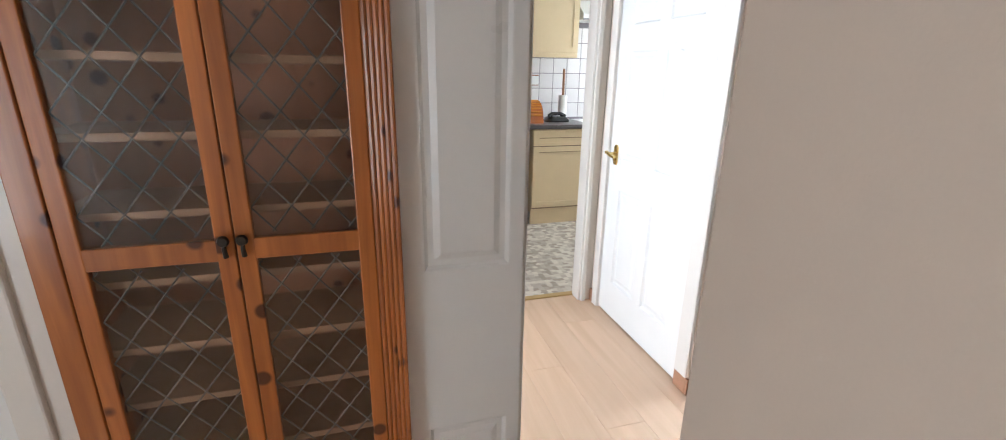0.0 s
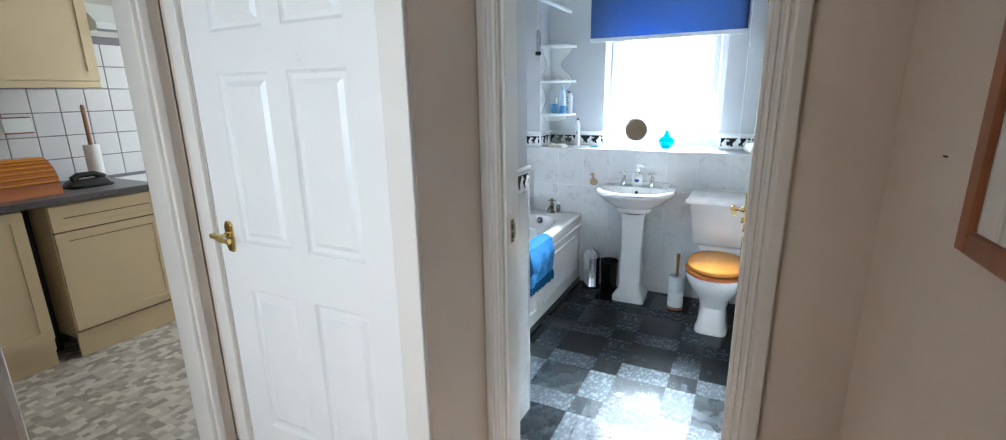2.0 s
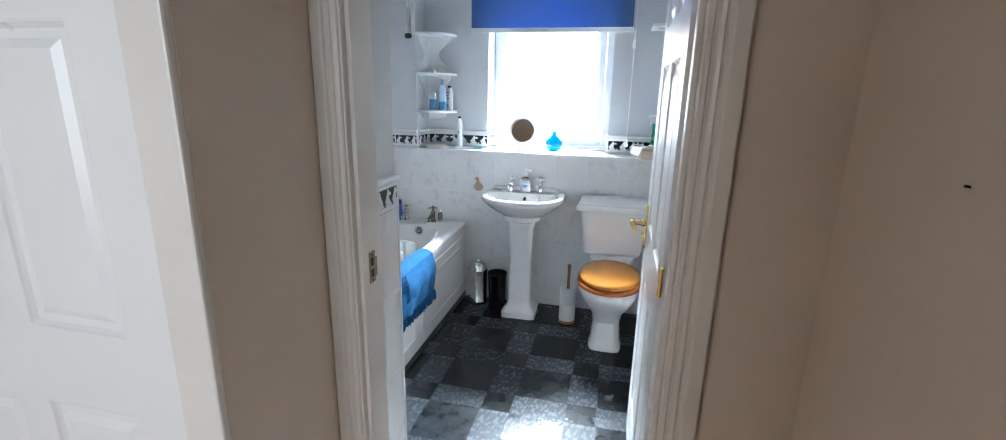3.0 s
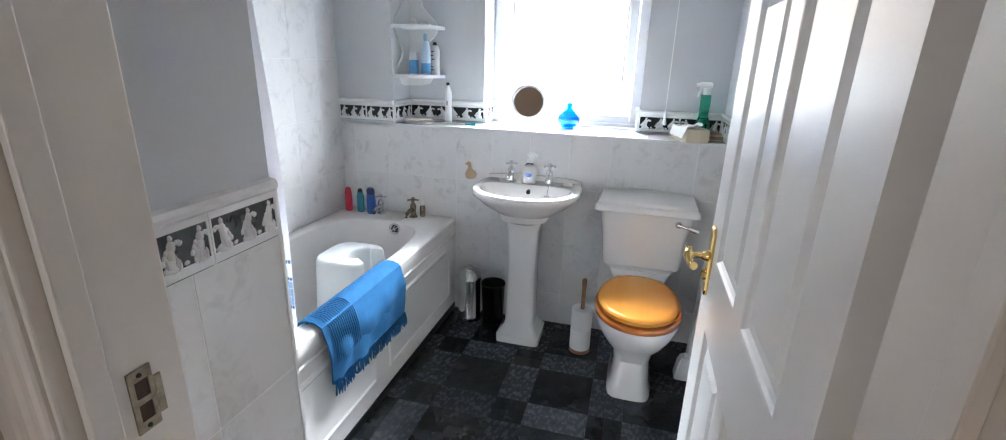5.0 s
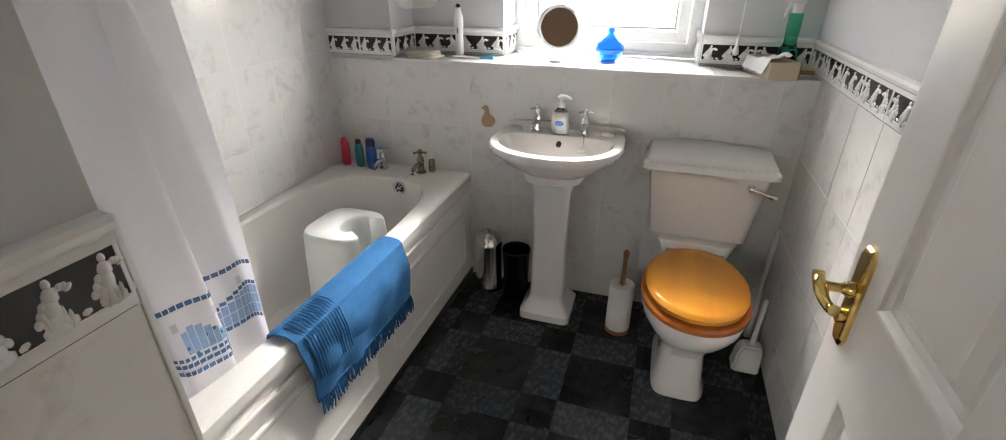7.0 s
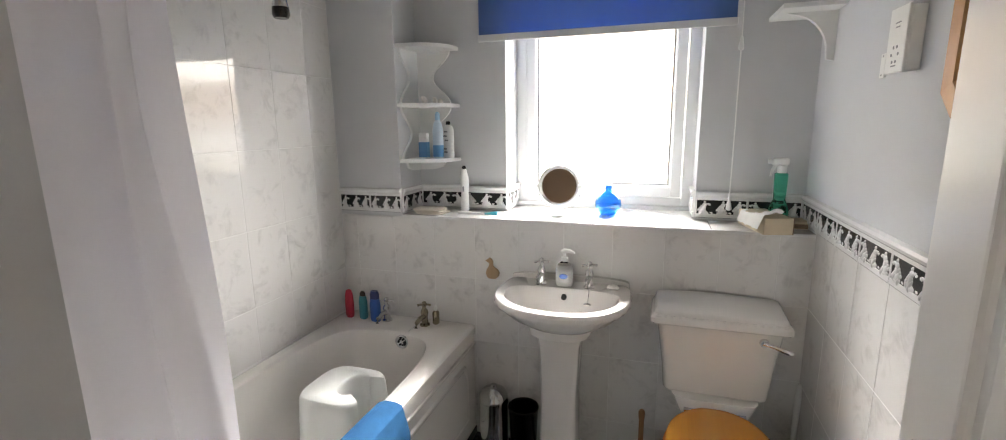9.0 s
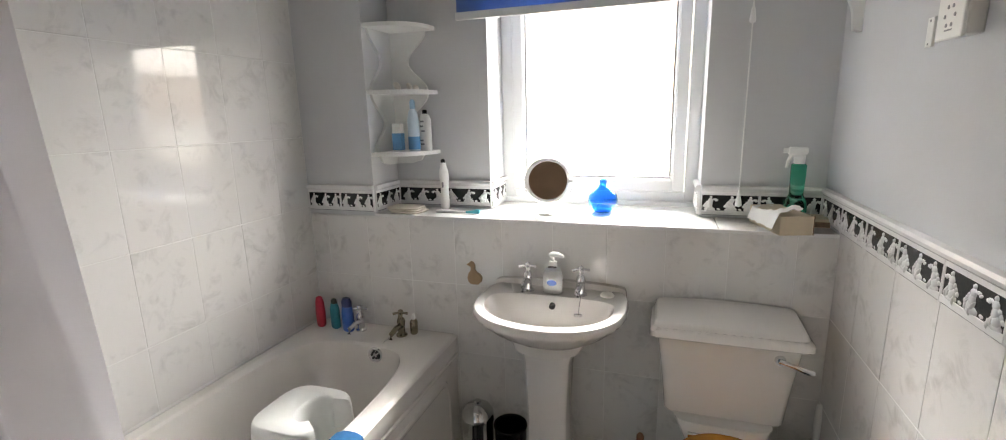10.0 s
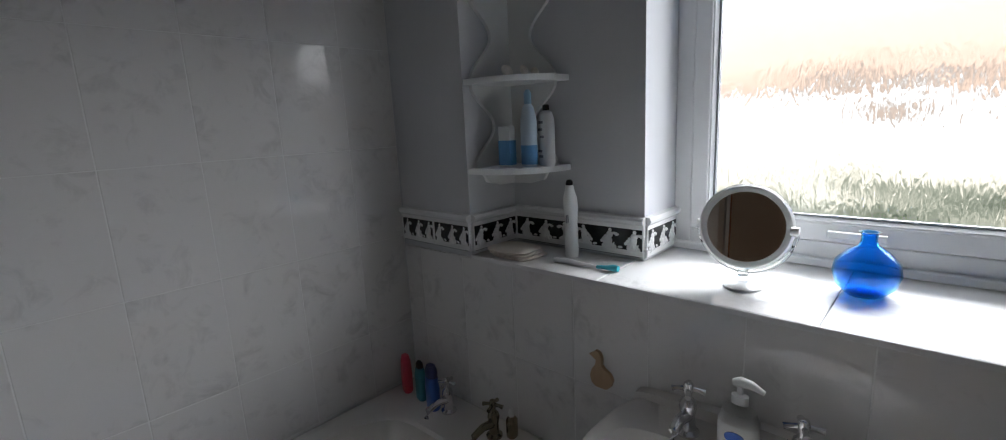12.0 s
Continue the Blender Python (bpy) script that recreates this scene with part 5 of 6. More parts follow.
# flat wooden duck on the tiles
orn = thing("wooden_duck", "small pale wooden duck cut-out fixed to the tiles", "ornament")
out = [(-u, w) for u, w in ((-0.012, 0), (0.018, 0), (0.030, 0.011), (0.035, 0.028), (0.028, 0.043), (0.013, 0.051), (0.005, 0.060), (0.005, 0.080), (-0.002, 0.093), (-0.013, 0.096), (-0.020, 0.089), (-0.030, 0.083), (-0.020, 0.078), (-0.011, 0.072), (-0.013, 0.058), (-0.023, 0.044), (-0.028, 0.026), (-0.023, 0.008))]
part("cut_out", prism(bmesh.new(), [(1.606 + u, 0.80 + w) for u, w in out], "x", X_WIN - 0.012, X_WIN - 0.001), M["light_wood"], orn)

# bins
pbin = thing("pedal_bin", "polished chrome pedal bin on the bathroom floor", "bin")
part("drum", lathe(bmesh.new(), 3.925, 1.58, [(0.064, 0.0), (0.066, 0.01), (0.066, 0.02), (0.065, 0.022), (0.065, 0.235), (0.067, 0.237), (0.067, 0.248)], 28), M["bin_steel"], pbin, "", True)
part("lid", lathe(bmesh.new(), 3.925, 1.58, [(0.067, 0.249), (0.064, 0.272), (0.050, 0.296), (0.022, 0.312), (0.014, 0.314), (0.013, 0.322), (0.004, 0.324)], 28), M["bin_steel"], pbin, "domed chrome lid", True)
part("base_ring", lathe(bmesh.new(), 3.925, 1.58, [(0.069, -0.003), (0.069, 0.012), (0.063, 0.014)], 28), M["black_plastic"], pbin, "black base ring", True)
part("pedal", boxed(3.835, 3.872, 1.565, 1.60, 0.004, 0.012, bevel=0.003), M["black_plastic"], pbin)
kbin = thing("waste_bin", "open black plastic waste bin", "bin")
part("tub", lathe(bmesh.new(), 3.935, 1.442, [(0.056, -0.003), (0.058, 0.005), (0.066, 0.222), (0.070, 0.228), (0.068, 0.234), (0.062, 0.228), (0.054, 0.02)], 28), M["black_plastic"], kbin, "", True)

# toilet roll stand
trs = thing("toilet_roll_stand", "wooden stand holding two white toilet rolls", "toilet roll stand")
part("base", lathe(bmesh.new(), 3.775, 0.925, [(0.052, -0.003), (0.053, 0.012), (0.048, 0.018)], 24), M["dowel"], trs, "round wooden base", True)
part("rod", lathe(bmesh.new(), 3.775, 0.925, [(0.010, 0.018), (0.010, 0.36), (0.012, 0.372), (0.013, 0.395), (0.008, 0.403)], 14), M["dowel"], trs, "turned wooden rod", True)
for z in (0.019, 0.131):
    roll = thing("toilet_roll", "white toilet paper roll stacked on the stand", "toilet roll", "toilet rolls")
    part("paper", lathe(bmesh.new(), 3.775, 0.925, [(0.021, z), (0.050, z), (0.052, z + 0.004), (0.052, z + 0.105), (0.049, z + 0.110), (0.021, z + 0.110), (0.020, z + 0.106)], 28), M["paper"], roll, "", True)

# brush and holder beside the toilet
tb_ = thing("toilet_brush", "white plastic toilet brush in a wedge-shaped holder", "toilet brush")
bm = bmesh.new()
loft(bm, [[(3.735, 0.365, z0), (3.735 - d, 0.365, z0), (3.735 - d, 0.365 + w, z0), (3.735, 0.365 + w, z0)] for z0, d, w in ((-0.003, 0.085, 0.10), (0.09, 0.07, 0.085), (0.11, 0.06, 0.07))])
bmesh.ops.bevel(bm, geom=bm.edges[:], offset=0.008, segments=2, affect="EDGES")
part("holder", bm, M["plastic_white"], tb_, "", True)
part("handle", tube(bmesh.new(), [(3.71, 0.40, 0.105), (3.725, 0.395, 0.18), (3.745, 0.385, 0.28), (3.75, 0.383, 0.30)], [0.012, 0.009, 0.011, 0.007], 10), M["plastic_white"], tb_, "", True)
stick = thing("cleaning_stick", "long white plastic handle leaning in the corner", "brush")
part("handle", tube(bmesh.new(), [(3.90, 0.375, 0.0), (3.92, 0.37, 0.25), (3.95, 0.36, 0.45), (3.96, 0.357, 0.50)], [0.016, 0.009, 0.012, 0.008], 10), M["plastic_white"], stick, "", True)

# ---------------------------------------------------------------- corner shelf unit
shelf = thing("corner_shelf", "white painted three-tier corner shelf with wavy sides", "shelf")
cx0, cy0 = X_UP - 0.001, 2.054


def tier(z, r):
    pts = [(cx0, cy0)] + [(cx0 - (r - 0.02) * math.cos(a) ** 0.8 if math.cos(a) > 0 else cx0, cy0 - r * math.sin(a) ** 0.8) for a in [math.pi / 2 * k / 14 for k in range(15)]]
    bm = prism(bmesh.new(), pts, "z", z - 0.008, z + 0.008)
    part("tier", bm, M["plastic_white"], shelf)


for z in (1.838, 1.578, 1.325):
    tier(z, 0.222)


def wavy_side(z0, z1, along):
    n_ = 16
    front = [(0.135 + 0.045 * math.cos(2 * math.pi * i / n_), z0 + (z1 - z0) * i / n_) for i in range(n_ + 1)]
    pts = [(0.003, z0)] + front + [(0.003, z1)]
    if along == "y":
        bm = prism(bmesh.new(), [(cy0 - u, w) for u, w in pts], "x", cx0 - 0.012, cx0)
    else:
        bm = prism(bmesh.new(), [(cx0 - u, w) for u, w in pts], "y", cy0 - 0.012, cy0)
    part("side", bm, M["plastic_white"], shelf, "wavy side panel")


for z0, z1 in ((1.586, 1.83), (1.333, 1.57)):
    wavy_side(z0, z1, "y")
    wavy_side(z0, z1, "x")
for along in ("x", "y"):
    pts = [(0.003, 1.317), (0.15, 1.317), (0.13, 1.285), (0.08, 1.272), (0.003, 1.27)]
    bm = prism(bmesh.new(), [(cy0 - u, w) for u, w in pts], "x", cx0 - 0.012, cx0) if along == "y" else prism(bmesh.new(), [(cx0 - u, w) for u, w in pts], "y", cy0 - 0.012, cy0)
    part("bracket", bm, M["plastic_white"], shelf)

bx = thing("toothpaste_box", "blue and white upright carton on the corner shelf", "carton")
part("carton", boxed(4.08, 4.105, 1.945, 1.985, 1.333, 1.45), M["plastic_white"], bx)
part("printed_band", boxed(4.0785, 4.1065, 1.9435, 1.9865, 1.34, 1.41), M["blue_label"], bx, "blue printed band")
bottle("lotion_bottle", "pale blue pump bottle on the corner shelf", 4.12, 1.905, 1.333, [(0.024, 0), (0.028, 0.006), (0.028, 0.13), (0.020, 0.165), (0.012, 0.175)], M["milky_blue"], [(0.013, 0.176), (0.013, 0.205), (0.006, 0.215)], M["pale_blue"], 0.7, turn=70)
lb = bpy.data.objects["lotion_bottle"]
part("label_band", loft(bmesh.new(), [oval(0, 0, h, 0.0285, 0.0285 * 0.705, 24, 2.4) for h in (0.008, 0.062)], False, False), M["blue_label"], lb, "blue printed lower band", True)
wb = bottle("lotion_bottle", "white bottle with dark lettering marks and black cap", 4.15, 1.865, 1.333, [(0.026, 0), (0.030, 0.006), (0.030, 0.13), (0.022, 0.15), (0.012, 0.155)], M["plastic_white"], [(0.012, 0.156), (0.012, 0.170), (0.008, 0.172)], M["black_plastic"], 0.6, turn=70)
for k, (u, w) in enumerate(((0.0, 0.12), (0.004, 0.10), (-0.004, 0.08), (0.006, 0.04), (0.002, 0.025))):
    part("print_bar", boxed(u - 0.010, u + 0.010, 0.0172, 0.0190, w, w + 0.007), M["grey_print"], wb, "dark print bar")
for k, (x, y, r) in enumerate(((4.10, 1.96, 0.020), (4.12, 1.915, 0.017), (4.15, 1.90, 0.013))):
    sh = thing("sea_shell", "small pale sea shell on the middle shelf", "shell", "shells")
    bm = bmesh.new()
    lathe(bm, 0, 0, [(r * 0.3, -r * 0.5), (r * 0.9, -r * 0.2), (r, r * 0.1), (r * 0.7, r * 0.5), (r * 0.2, r * 0.7)], 12)
    part("shell", bm, M["pebble"], sh, "", True)
    sh.matrix_world = pose(x, y, 1.587 + r * 0.75, 60, 20 * k, 40 * k)

# ---------------------------------------------------------------- things on the ledge
fl = thing("face_flannel", "folded cream flannel on the window ledge", "flannel")
bm = bmesh.new()
for k in range(3):
    loft(bm, [[(x + 0.006 * noise.noise(Vector((x * 30, y * 30, k))), y + 0.006 * noise.noise(Vector((y * 20, x * 20, k + 5))), z) for x, y, z in oval(4.085 - 0.004 * k, 1.93 + 0.006 * k, SILL + 0.0085 * k + dz, 0.058 - d, 0.075 - d, 32, 4)] for dz, d in ((0.000, 0.004), (0.003, 0), (0.006, 0), (0.0085, 0.006))])
part("cloth", bm, M["cloth_cream"], fl, "", True)
tbx = thing("electric_toothbrush", "white electric toothbrush handle with a black tip", "toothbrush")
part("handle", loft(bmesh.new(), [oval(4.155 - dx, 1.79, SILL + z, r * 1.15, r * 1.15, 20) for r, z, dx in ((0.015, 0, 0), (0.0165, 0.004, 0), (0.0165, 0.06, 0), (0.015, 0.10, 0), (0.0175, 0.14, 0.001), (0.017, 0.17, 0.003), (0.012, 0.19, 0.005), (0.0095, 0.207, 0.006))]), M["plastic_white"], tbx, "", True)
part("tip", lathe(bmesh.new(), 4.149, 1.79, [(0.0098, SILL + 0.205), (0.010, SILL + 0.215), (0.006, SILL + 0.222)], 14), M["black_plastic"], tbx, "black tip", True)
part("button", boxed(4.132, 4.140, 1.786, 1.794, SILL + 0.10, SILL + 0.125, bevel=0.003), M["grey_print"], tbx)
tbl = thing("toothbrush", "white and aqua toothbrush lying on the ledge", "toothbrush")
part("handle", tube(bmesh.new(), [(4.085, 1.800, SILL + 0.006), (4.087, 1.765, SILL + 0.008), (4.087, 1.715, SILL + 0.007), (4.089, 1.665, SILL + 0.006)], [0.006, 0.0075, 0.006, 0.004], 10), M["plastic_white"], tbl, "", True)
part("head", tube(bmesh.new(), [(4.089, 1.667, SILL + 0.006), (4.090, 1.640, SILL + 0.008), (4.091, 1.618, SILL + 0.010), (4.091, 1.606, SILL + 0.010)], [0.0045, 0.006, 0.0095, 0.008], 10), M["aqua"], tbl, "aqua bristle head", True)

mir = thing("shaving_mirror", "round white shaving mirror on a low pedestal", "mirror")
part("base", lathe(bmesh.new(), 4.15, 1.33, [(0.040, SILL), (0.041, SILL + 0.006), (0.034, SILL + 0.010), (0.012, SILL + 0.013)], 28), M["plastic_white"], mir, "", True)
part("stem", lathe(bmesh.new(), 4.15, 1.33, [(0.013, SILL + 0.012), (0.011, SILL + 0.018), (0.011, SILL + 0.030), (0.013, SILL + 0.034), (0.011, SILL + 0.038), (0.010, SILL + 0.046)], 16), M["clear"], mir, "clear plastic stem", True)
ringm = pose(4.15, 1.33, 1.213, 0, -90 + 3, 12)
bm = lathe(bmesh.new(), 0, 0, [(0.076, -0.004), (0.089, -0.007), (0.094, 0.0), (0.089, 0.007), (0.082, 0.0075), (0.076, 0.005)], 48)
bmesh.ops.transform(bm, matrix=ringm, verts=bm.verts)
part("rim", bm, M["plastic_white"], mir, "white plastic rim", True)
bm = lathe(bmesh.new(), 0, 0, [(0.077, 0.0), (0.077, 0.0055)], 48)
bmesh.ops.transform(bm, matrix=ringm, verts=bm.verts)
part("glass", bm, M["mirror"], mir, "mirror glass")
for s in (-1, 1):
    part("pivot", tube(bmesh.new(), [(4.15, 1.33 + s * 0.088, 1.213), (4.15, 1.33 + s * 0.103, 1.213)], 0.009, 10), M["plastic_white"], mir, "", True)
part("yoke", tube(bmesh.new(), [(4.15, 1.33 + 0.1 * math.cos(a), 1.213 + 0.1 * math.sin(a)) for a in [math.pi + math.pi * k / 20 for k in range(21)]], 0.004, 8), M["clear"], mir, "clear plastic yoke", True)

vase = thing("glass_vase", "squat cobalt blue glass bottle vase on the ledge", "vase")
vp = [(0.028, 0.0), (0.034, 0.003), (0.052, 0.022), (0.060, 0.048), (0.056, 0.072), (0.036, 0.094), (0.018, 0.106), (0.014, 0.116), (0.014, 0.128), (0.019, 0.134)]
inner = [(r - 0.0035, max(z, 0.006)) for r, z in vp]
part("body", lathe(bmesh.new(), 4.235, 1.12, [(r, SILL + z) for r, z in vp] + [(r, SILL + z) for r, z in inner[::-1]], 36), M["blue_glass"], vase, "", True)

spray = thing("spray_bottle", "green trigger spray bottle with a white head", "spray bottle")
part("body", loft(bmesh.new(), [oval(4.15, 0.448, SILL + z * 1.07, r * 0.7, r, 24, 2.6) for r, z in ((0.030, 0), (0.036, 0.006), (0.037, 0.05), (0.034, 0.075), (0.022, 0.10), (0.024, 0.16), (0.024, 0.195), (0.016, 0.20))]), M["green_liquid"], spray, "green plastic body", True)
part("collar", lathe(bmesh.new(), 4.15, 0.448, [(0.017, SILL + 0.2119), (0.018, SILL + 0.2408), (0.014, SILL + 0.244)], 18), M["plastic_white"], spray, "", True)
bm = bmesh.new()
box(bm, 4.135, 4.165, 0.425, 0.485, SILL + 0.2418, SILL + 0.2696, bevel=0.008)
tube(bm, [(4.15, 0.48, SILL + 0.2568), (4.15, 0.498, SILL + 0.2568)], 0.009, 10)
tube(bm, [(4.15, 0.47, SILL + 0.2461), (4.15, 0.482, SILL + 0.2193), (4.15, 0.486, SILL + 0.198)], [0.008, 0.006, 0.004], 8)
part("trigger_head", bm, M["plastic_white"], spray, "white trigger head", True)

tis = thing("tissue_box", "opened cream tissue carton with tissue spilling out", "tissue box")
tm = pose(4.075, 0.507, SILL, 0, 0, 15)
bm = boxed(-0.11, 0.11, -0.052, 0.052, 0, 0.062, bevel=0.002)
bmesh.ops.transform(bm, matrix=tm, verts=bm.verts)
part("carton", bm, M["card"], tis, "cream card carton")
bm = bmesh.new()
loft(bm, [[(-0.1115, -0.054, z), (-0.04, -0.0535, z), (0.0, -0.0535, z), (0.0, -0.0525, z), (-0.1095, -0.0525, z)] for z in (0.0, 0.03, 0.062)])
bmesh.ops.transform(bm, matrix=tm, verts=bm.verts)
part("torn_end", bm, M["card_brown"], tis, "brown torn card end")
bm = bmesh.new()
nx_, ny_ = 16, 14
grid = [[None] * (ny_ + 1) for _ in range(nx_ + 1)]
for i in range(nx_ + 1):
    for j in range(ny_ + 1):
        u, w = i / nx_, j / ny_
        x = -0.10 + 0.18 * u
        y = -0.02 + 0.11 * w
        z = 0.066 + 0.024 * math.sin(u * 5 + 1) * (1 - w) + 0.012 * noise.noise(Vector((u * 6, w * 5, 2)))
        if y > 0.055:
            z = 0.066 - (y - 0.055) * 1.3 + 0.008 * noise.noise(Vector((u * 8, 3, w)))
            y = 0.055 + (y - 0.055) * 0.5
        grid[i][j] = bm.verts.new((x, y, max(z, 0.003)))
for i in range(nx_):
    for j in range(ny_):
        bm.faces.new((grid[i][j], grid[i + 1][j], grid[i + 1][j + 1], grid[i][j + 1]))
bmesh.ops.recalc_face_normals(bm, faces=bm.faces)
bmesh.ops.solidify(bm, geom=bm.faces[:], thickness=0.0015)
bmesh.ops.transform(bm, matrix=tm, verts=bm.verts)
part("tissue", bm, M["paper"], tis, "crumpled white tissue", True)
sbx = thing("small_carton", "small flat dark-edged carton on the ledge", "carton")
part("carton", boxed(4.10, 4.19, 0.348, 0.41, SILL, SILL + 0.03, bevel=0.002), M["card"], sbx)
part("dark_side", boxed(4.0985, 4.0995, 0.35, 0.408, SILL + 0.003, SILL + 0.02), M["card_brown"], sbx)

# ---------------------------------------------------------------- toilet-side wall fittings
sk = thing("shaver_socket", "white plastic shaver socket box on the bathroom wall", "socket")
part("back_box", boxed(3.422, 3.512, Y_RIGHT, Y_RIGHT + 0.030, 1.600, 1.746, bevel=0.004), M["plastic_white"], sk)
part("face_plate", boxed(3.418, 3.516, Y_RIGHT + 0.030, Y_RIGHT + 0.038, 1.596, 1.750, bevel=0.003), M["plastic_white"], sk, "white plastic face plate")
for dx, dz in ((-0.018, 0.0), (0.018, 0.0), (-0.009, 0.017), (0.009, 0.017), (-0.009, -0.017), (0.009, -0.017)):
    part("socket_hole", tube(bmesh.new(), [(3.467 + dx, Y_RIGHT + 0.037, 1.640 + dz), (3.467 + dx, Y_RIGHT + 0.0388, 1.640 + dz)], 0.004, 10), M["grey_print"], sk, "dark socket hole", True)
for w, z in ((0.030, 1.712), (0.022, 1.702), (0.026, 1.612)):
    part("print_bar", boxed(3.467 - w / 2, 3.467 + w / 2, Y_RIGHT + 0.0375, Y_RIGHT + 0.0385, z, z + 0.003), M["grey_print"], sk, "grey print bar")
bp_ = thing("blank_plate", "small white plate on the bathroom wall", "plate")
part("plate", boxed(3.603, 3.632, Y_RIGHT, Y_RIGHT + 0.007, 1.597, 1.660, bevel=0.002), M["plastic_white"], bp_)
for z in (1.604, 1.653):
    part("screw", tube(bmesh.new(), [(3.6175, Y_RIGHT + 0.006, z), (3.6175, Y_RIGHT + 0.008, z)], 0.0025, 8), M["grey_print"], bp_)
wm = thing("wall_frame", "orange pine framed mirror with cut corners on the bathroom wall", "mirror")


def cut_corners(x0, x1, z0, z1, c, y):
    return [(x0 + c, y, z0), (x1 - c, y, z0), (x1, y, z0 + c), (x1, y, z1 - c), (x1 - c, y, z1), (x0 + c, y, z1), (x0, y, z1 - c), (x0, y, z0 + c)]


fx0, fx1, fy0, fy1 = 2.90, 3.255, 1.483, 1.95
bm = loft(bmesh.new(), [cut_corners(fx0, fx1, fy0, fy1, 0.05, Y_RIGHT), cut_corners(fx0, fx1, fy0, fy1, 0.05, Y_RIGHT + 0.024), cut_corners(fx0 + 0.006, fx1 - 0.006, fy0 + 0.006, fy1 - 0.006, 0.048, Y_RIGHT + 0.030), cut_corners(fx0 + 0.036, fx1 - 0.036, fy0 + 0.036, fy1 - 0.036, 0.038, Y_RIGHT + 0.026), cut_corners(fx0 + 0.042, fx1 - 0.042, fy0 + 0.042, fy1 - 0.042, 0.036, Y_RIGHT + 0.012)], False, False)
part("frame_ring", bm, M["frame_pine"], wm, "orange pine frame with cut corners")
bm = bmesh.new()
loft(bm, [cut_corners(fx0 + 0.038, fx1 - 0.038, fy0 + 0.038, fy1 - 0.038, 0.038, Y_RIGHT + d) for d in (0.006, 0.0125)])
part("mirror_glass", bm, M["mirror"], wm, "mirror glass")
ws = thing("wall_shelf", "small white shelf on a curved bracket", "shelf")
part("board", boxed(3.97, 4.215, Y_RIGHT, 0.53, 1.862, 1.878, bevel=0.003), M["plastic_white"], ws)
pts = [(Y_RIGHT, 1.862), (0.50, 1.862)] + [(0.50 - 0.135 * math.sin(a), 1.862 - 0.135 * (1 - math.cos(a)) - 0.004) for a in [math.pi / 2 * k / 10 for k in range(1, 11)]] + [(0.362, 1.70), (Y_RIGHT, 1.695)]
part("curved_bracket", prism(bmesh.new(), pts, "x", 4.06, 4.08), M["plastic_white"], ws)

lp = thing("light_pull", "white light pull with a black end on a cord", "light pull")
part("string", tube(bmesh.new(), [(2.75, 1.55, 1.79), (2.75, 1.55, CEIL)], 0.0018, 6), M["plastic_white"], lp)
part("grip", lathe(bmesh.new(), 2.75, 1.55, [(0.006, 1.79), (0.011, 1.78), (0.012, 1.70), (0.014, 1.69)], 14), M["chrome"], lp, "", True)
part("end_cap", lathe(bmesh.new(), 2.75, 1.55, [(0.014, 1.689), (0.015, 1.678), (0.012, 1.672)], 14), M["black_plastic"], lp, "black end cap", True)

# ---------------------------------------------------------------- hall things
hs = thing("wooden_rack", "low narrow brown wooden rack by the hall wall", "rack")
part("top", boxed(1.60, 1.825, 0.296, 0.344, 0.49, 0.51, bevel=0.003), M["mirror_wood"], hs)
for x in (1.605, 1.803):
    part("upright", boxed(x, x + 0.018, 0.299, 0.341, 0.0, 0.489), M["mirror_wood"], hs)
for z in (0.12, 0.30):
    part("rail", boxed(1.623, 1.803, 0.314, 0.329, z, z + 0.03), M["mirror_wood"], hs)
mirror_h = thing("hall_mirror", "wall mirror in a reddish brown wooden frame", "mirror")
mx0, mx1, mz0, mz1, fw = 0.87, 1.39, 1.232, 2.0, 0.038
for d in ((mx0, mx0 + fw, mz0, mz1), (mx1 - fw, mx1, mz0, mz1), (mx0 + fw, mx1 - fw, mz0, mz0 + fw), (mx0 + fw, mx1 - fw, mz1 - fw, mz1)):
    part("frame_bar", boxed(d[0], d[1], 0.251, 0.264, d[2], d[3], bevel=0.004), M["mirror_wood"], mirror_h, "wooden frame bar")
part("mirror_glass", boxed(mx0 + fw - 0.005, mx1 - fw + 0.005, 0.252, 0.258, mz0 + fw - 0.005, mz1 - fw + 0.005), M["mirror"], mirror_h, "mirror glass")
mp_ = Vector((mx1, mirror_wall_y(mx1) + 0.001, 0))
mirror_h.matrix_world = Matrix.Translation(mp_) @ pose(0, 0, 0, 0, 0, 2.75) @ Matrix.Translation((-mx1, -0.251, 0))

cab = thing("pine_cabinet", "tall orange pine cabinet with leaded glass doors, closed", "cabinet")
kx0, kx1, ky, kd = -0.605, 0.136, 0.88, 0.30
part("side", boxed(kx0, kx0 + 0.02, ky + 0.02, ky + kd, 0, 2.06), M["pine"], cab)
part("side", boxed(kx1 - 0.02, kx1, ky + 0.02, ky + kd, 0, 2.06), M["pine"], cab)
part("back", boxed(kx0 + 0.02, kx1 - 0.02, ky + kd - 0.012, ky + kd, 0, 2.06), M["pine_dark"], cab, "knotty brown pine back boards")
part("top", boxed(kx0 - 0.01, kx1, ky, ky + kd, 2.06, 2.09, bevel=0.004), M["pine"], cab)
part("plinth", boxed(kx0 + 0.02, kx1 - 0.02, ky + 0.025, ky + 0.04, 0, 0.08), M["pine"], cab)
for z in (0.09, 0.335, 0.505, 0.675, 0.825, 0.995, 1.155, 1.325, 1.485, 1.66, 1.84):
    part("shelf", boxed(kx0 + 0.02, kx1 - 0.02, ky + 0.055, ky + kd - 0.013, z - 0.009, z + 0.009, bevel=0.002), M["pine_shelf"], cab, "pale-edged shelf")
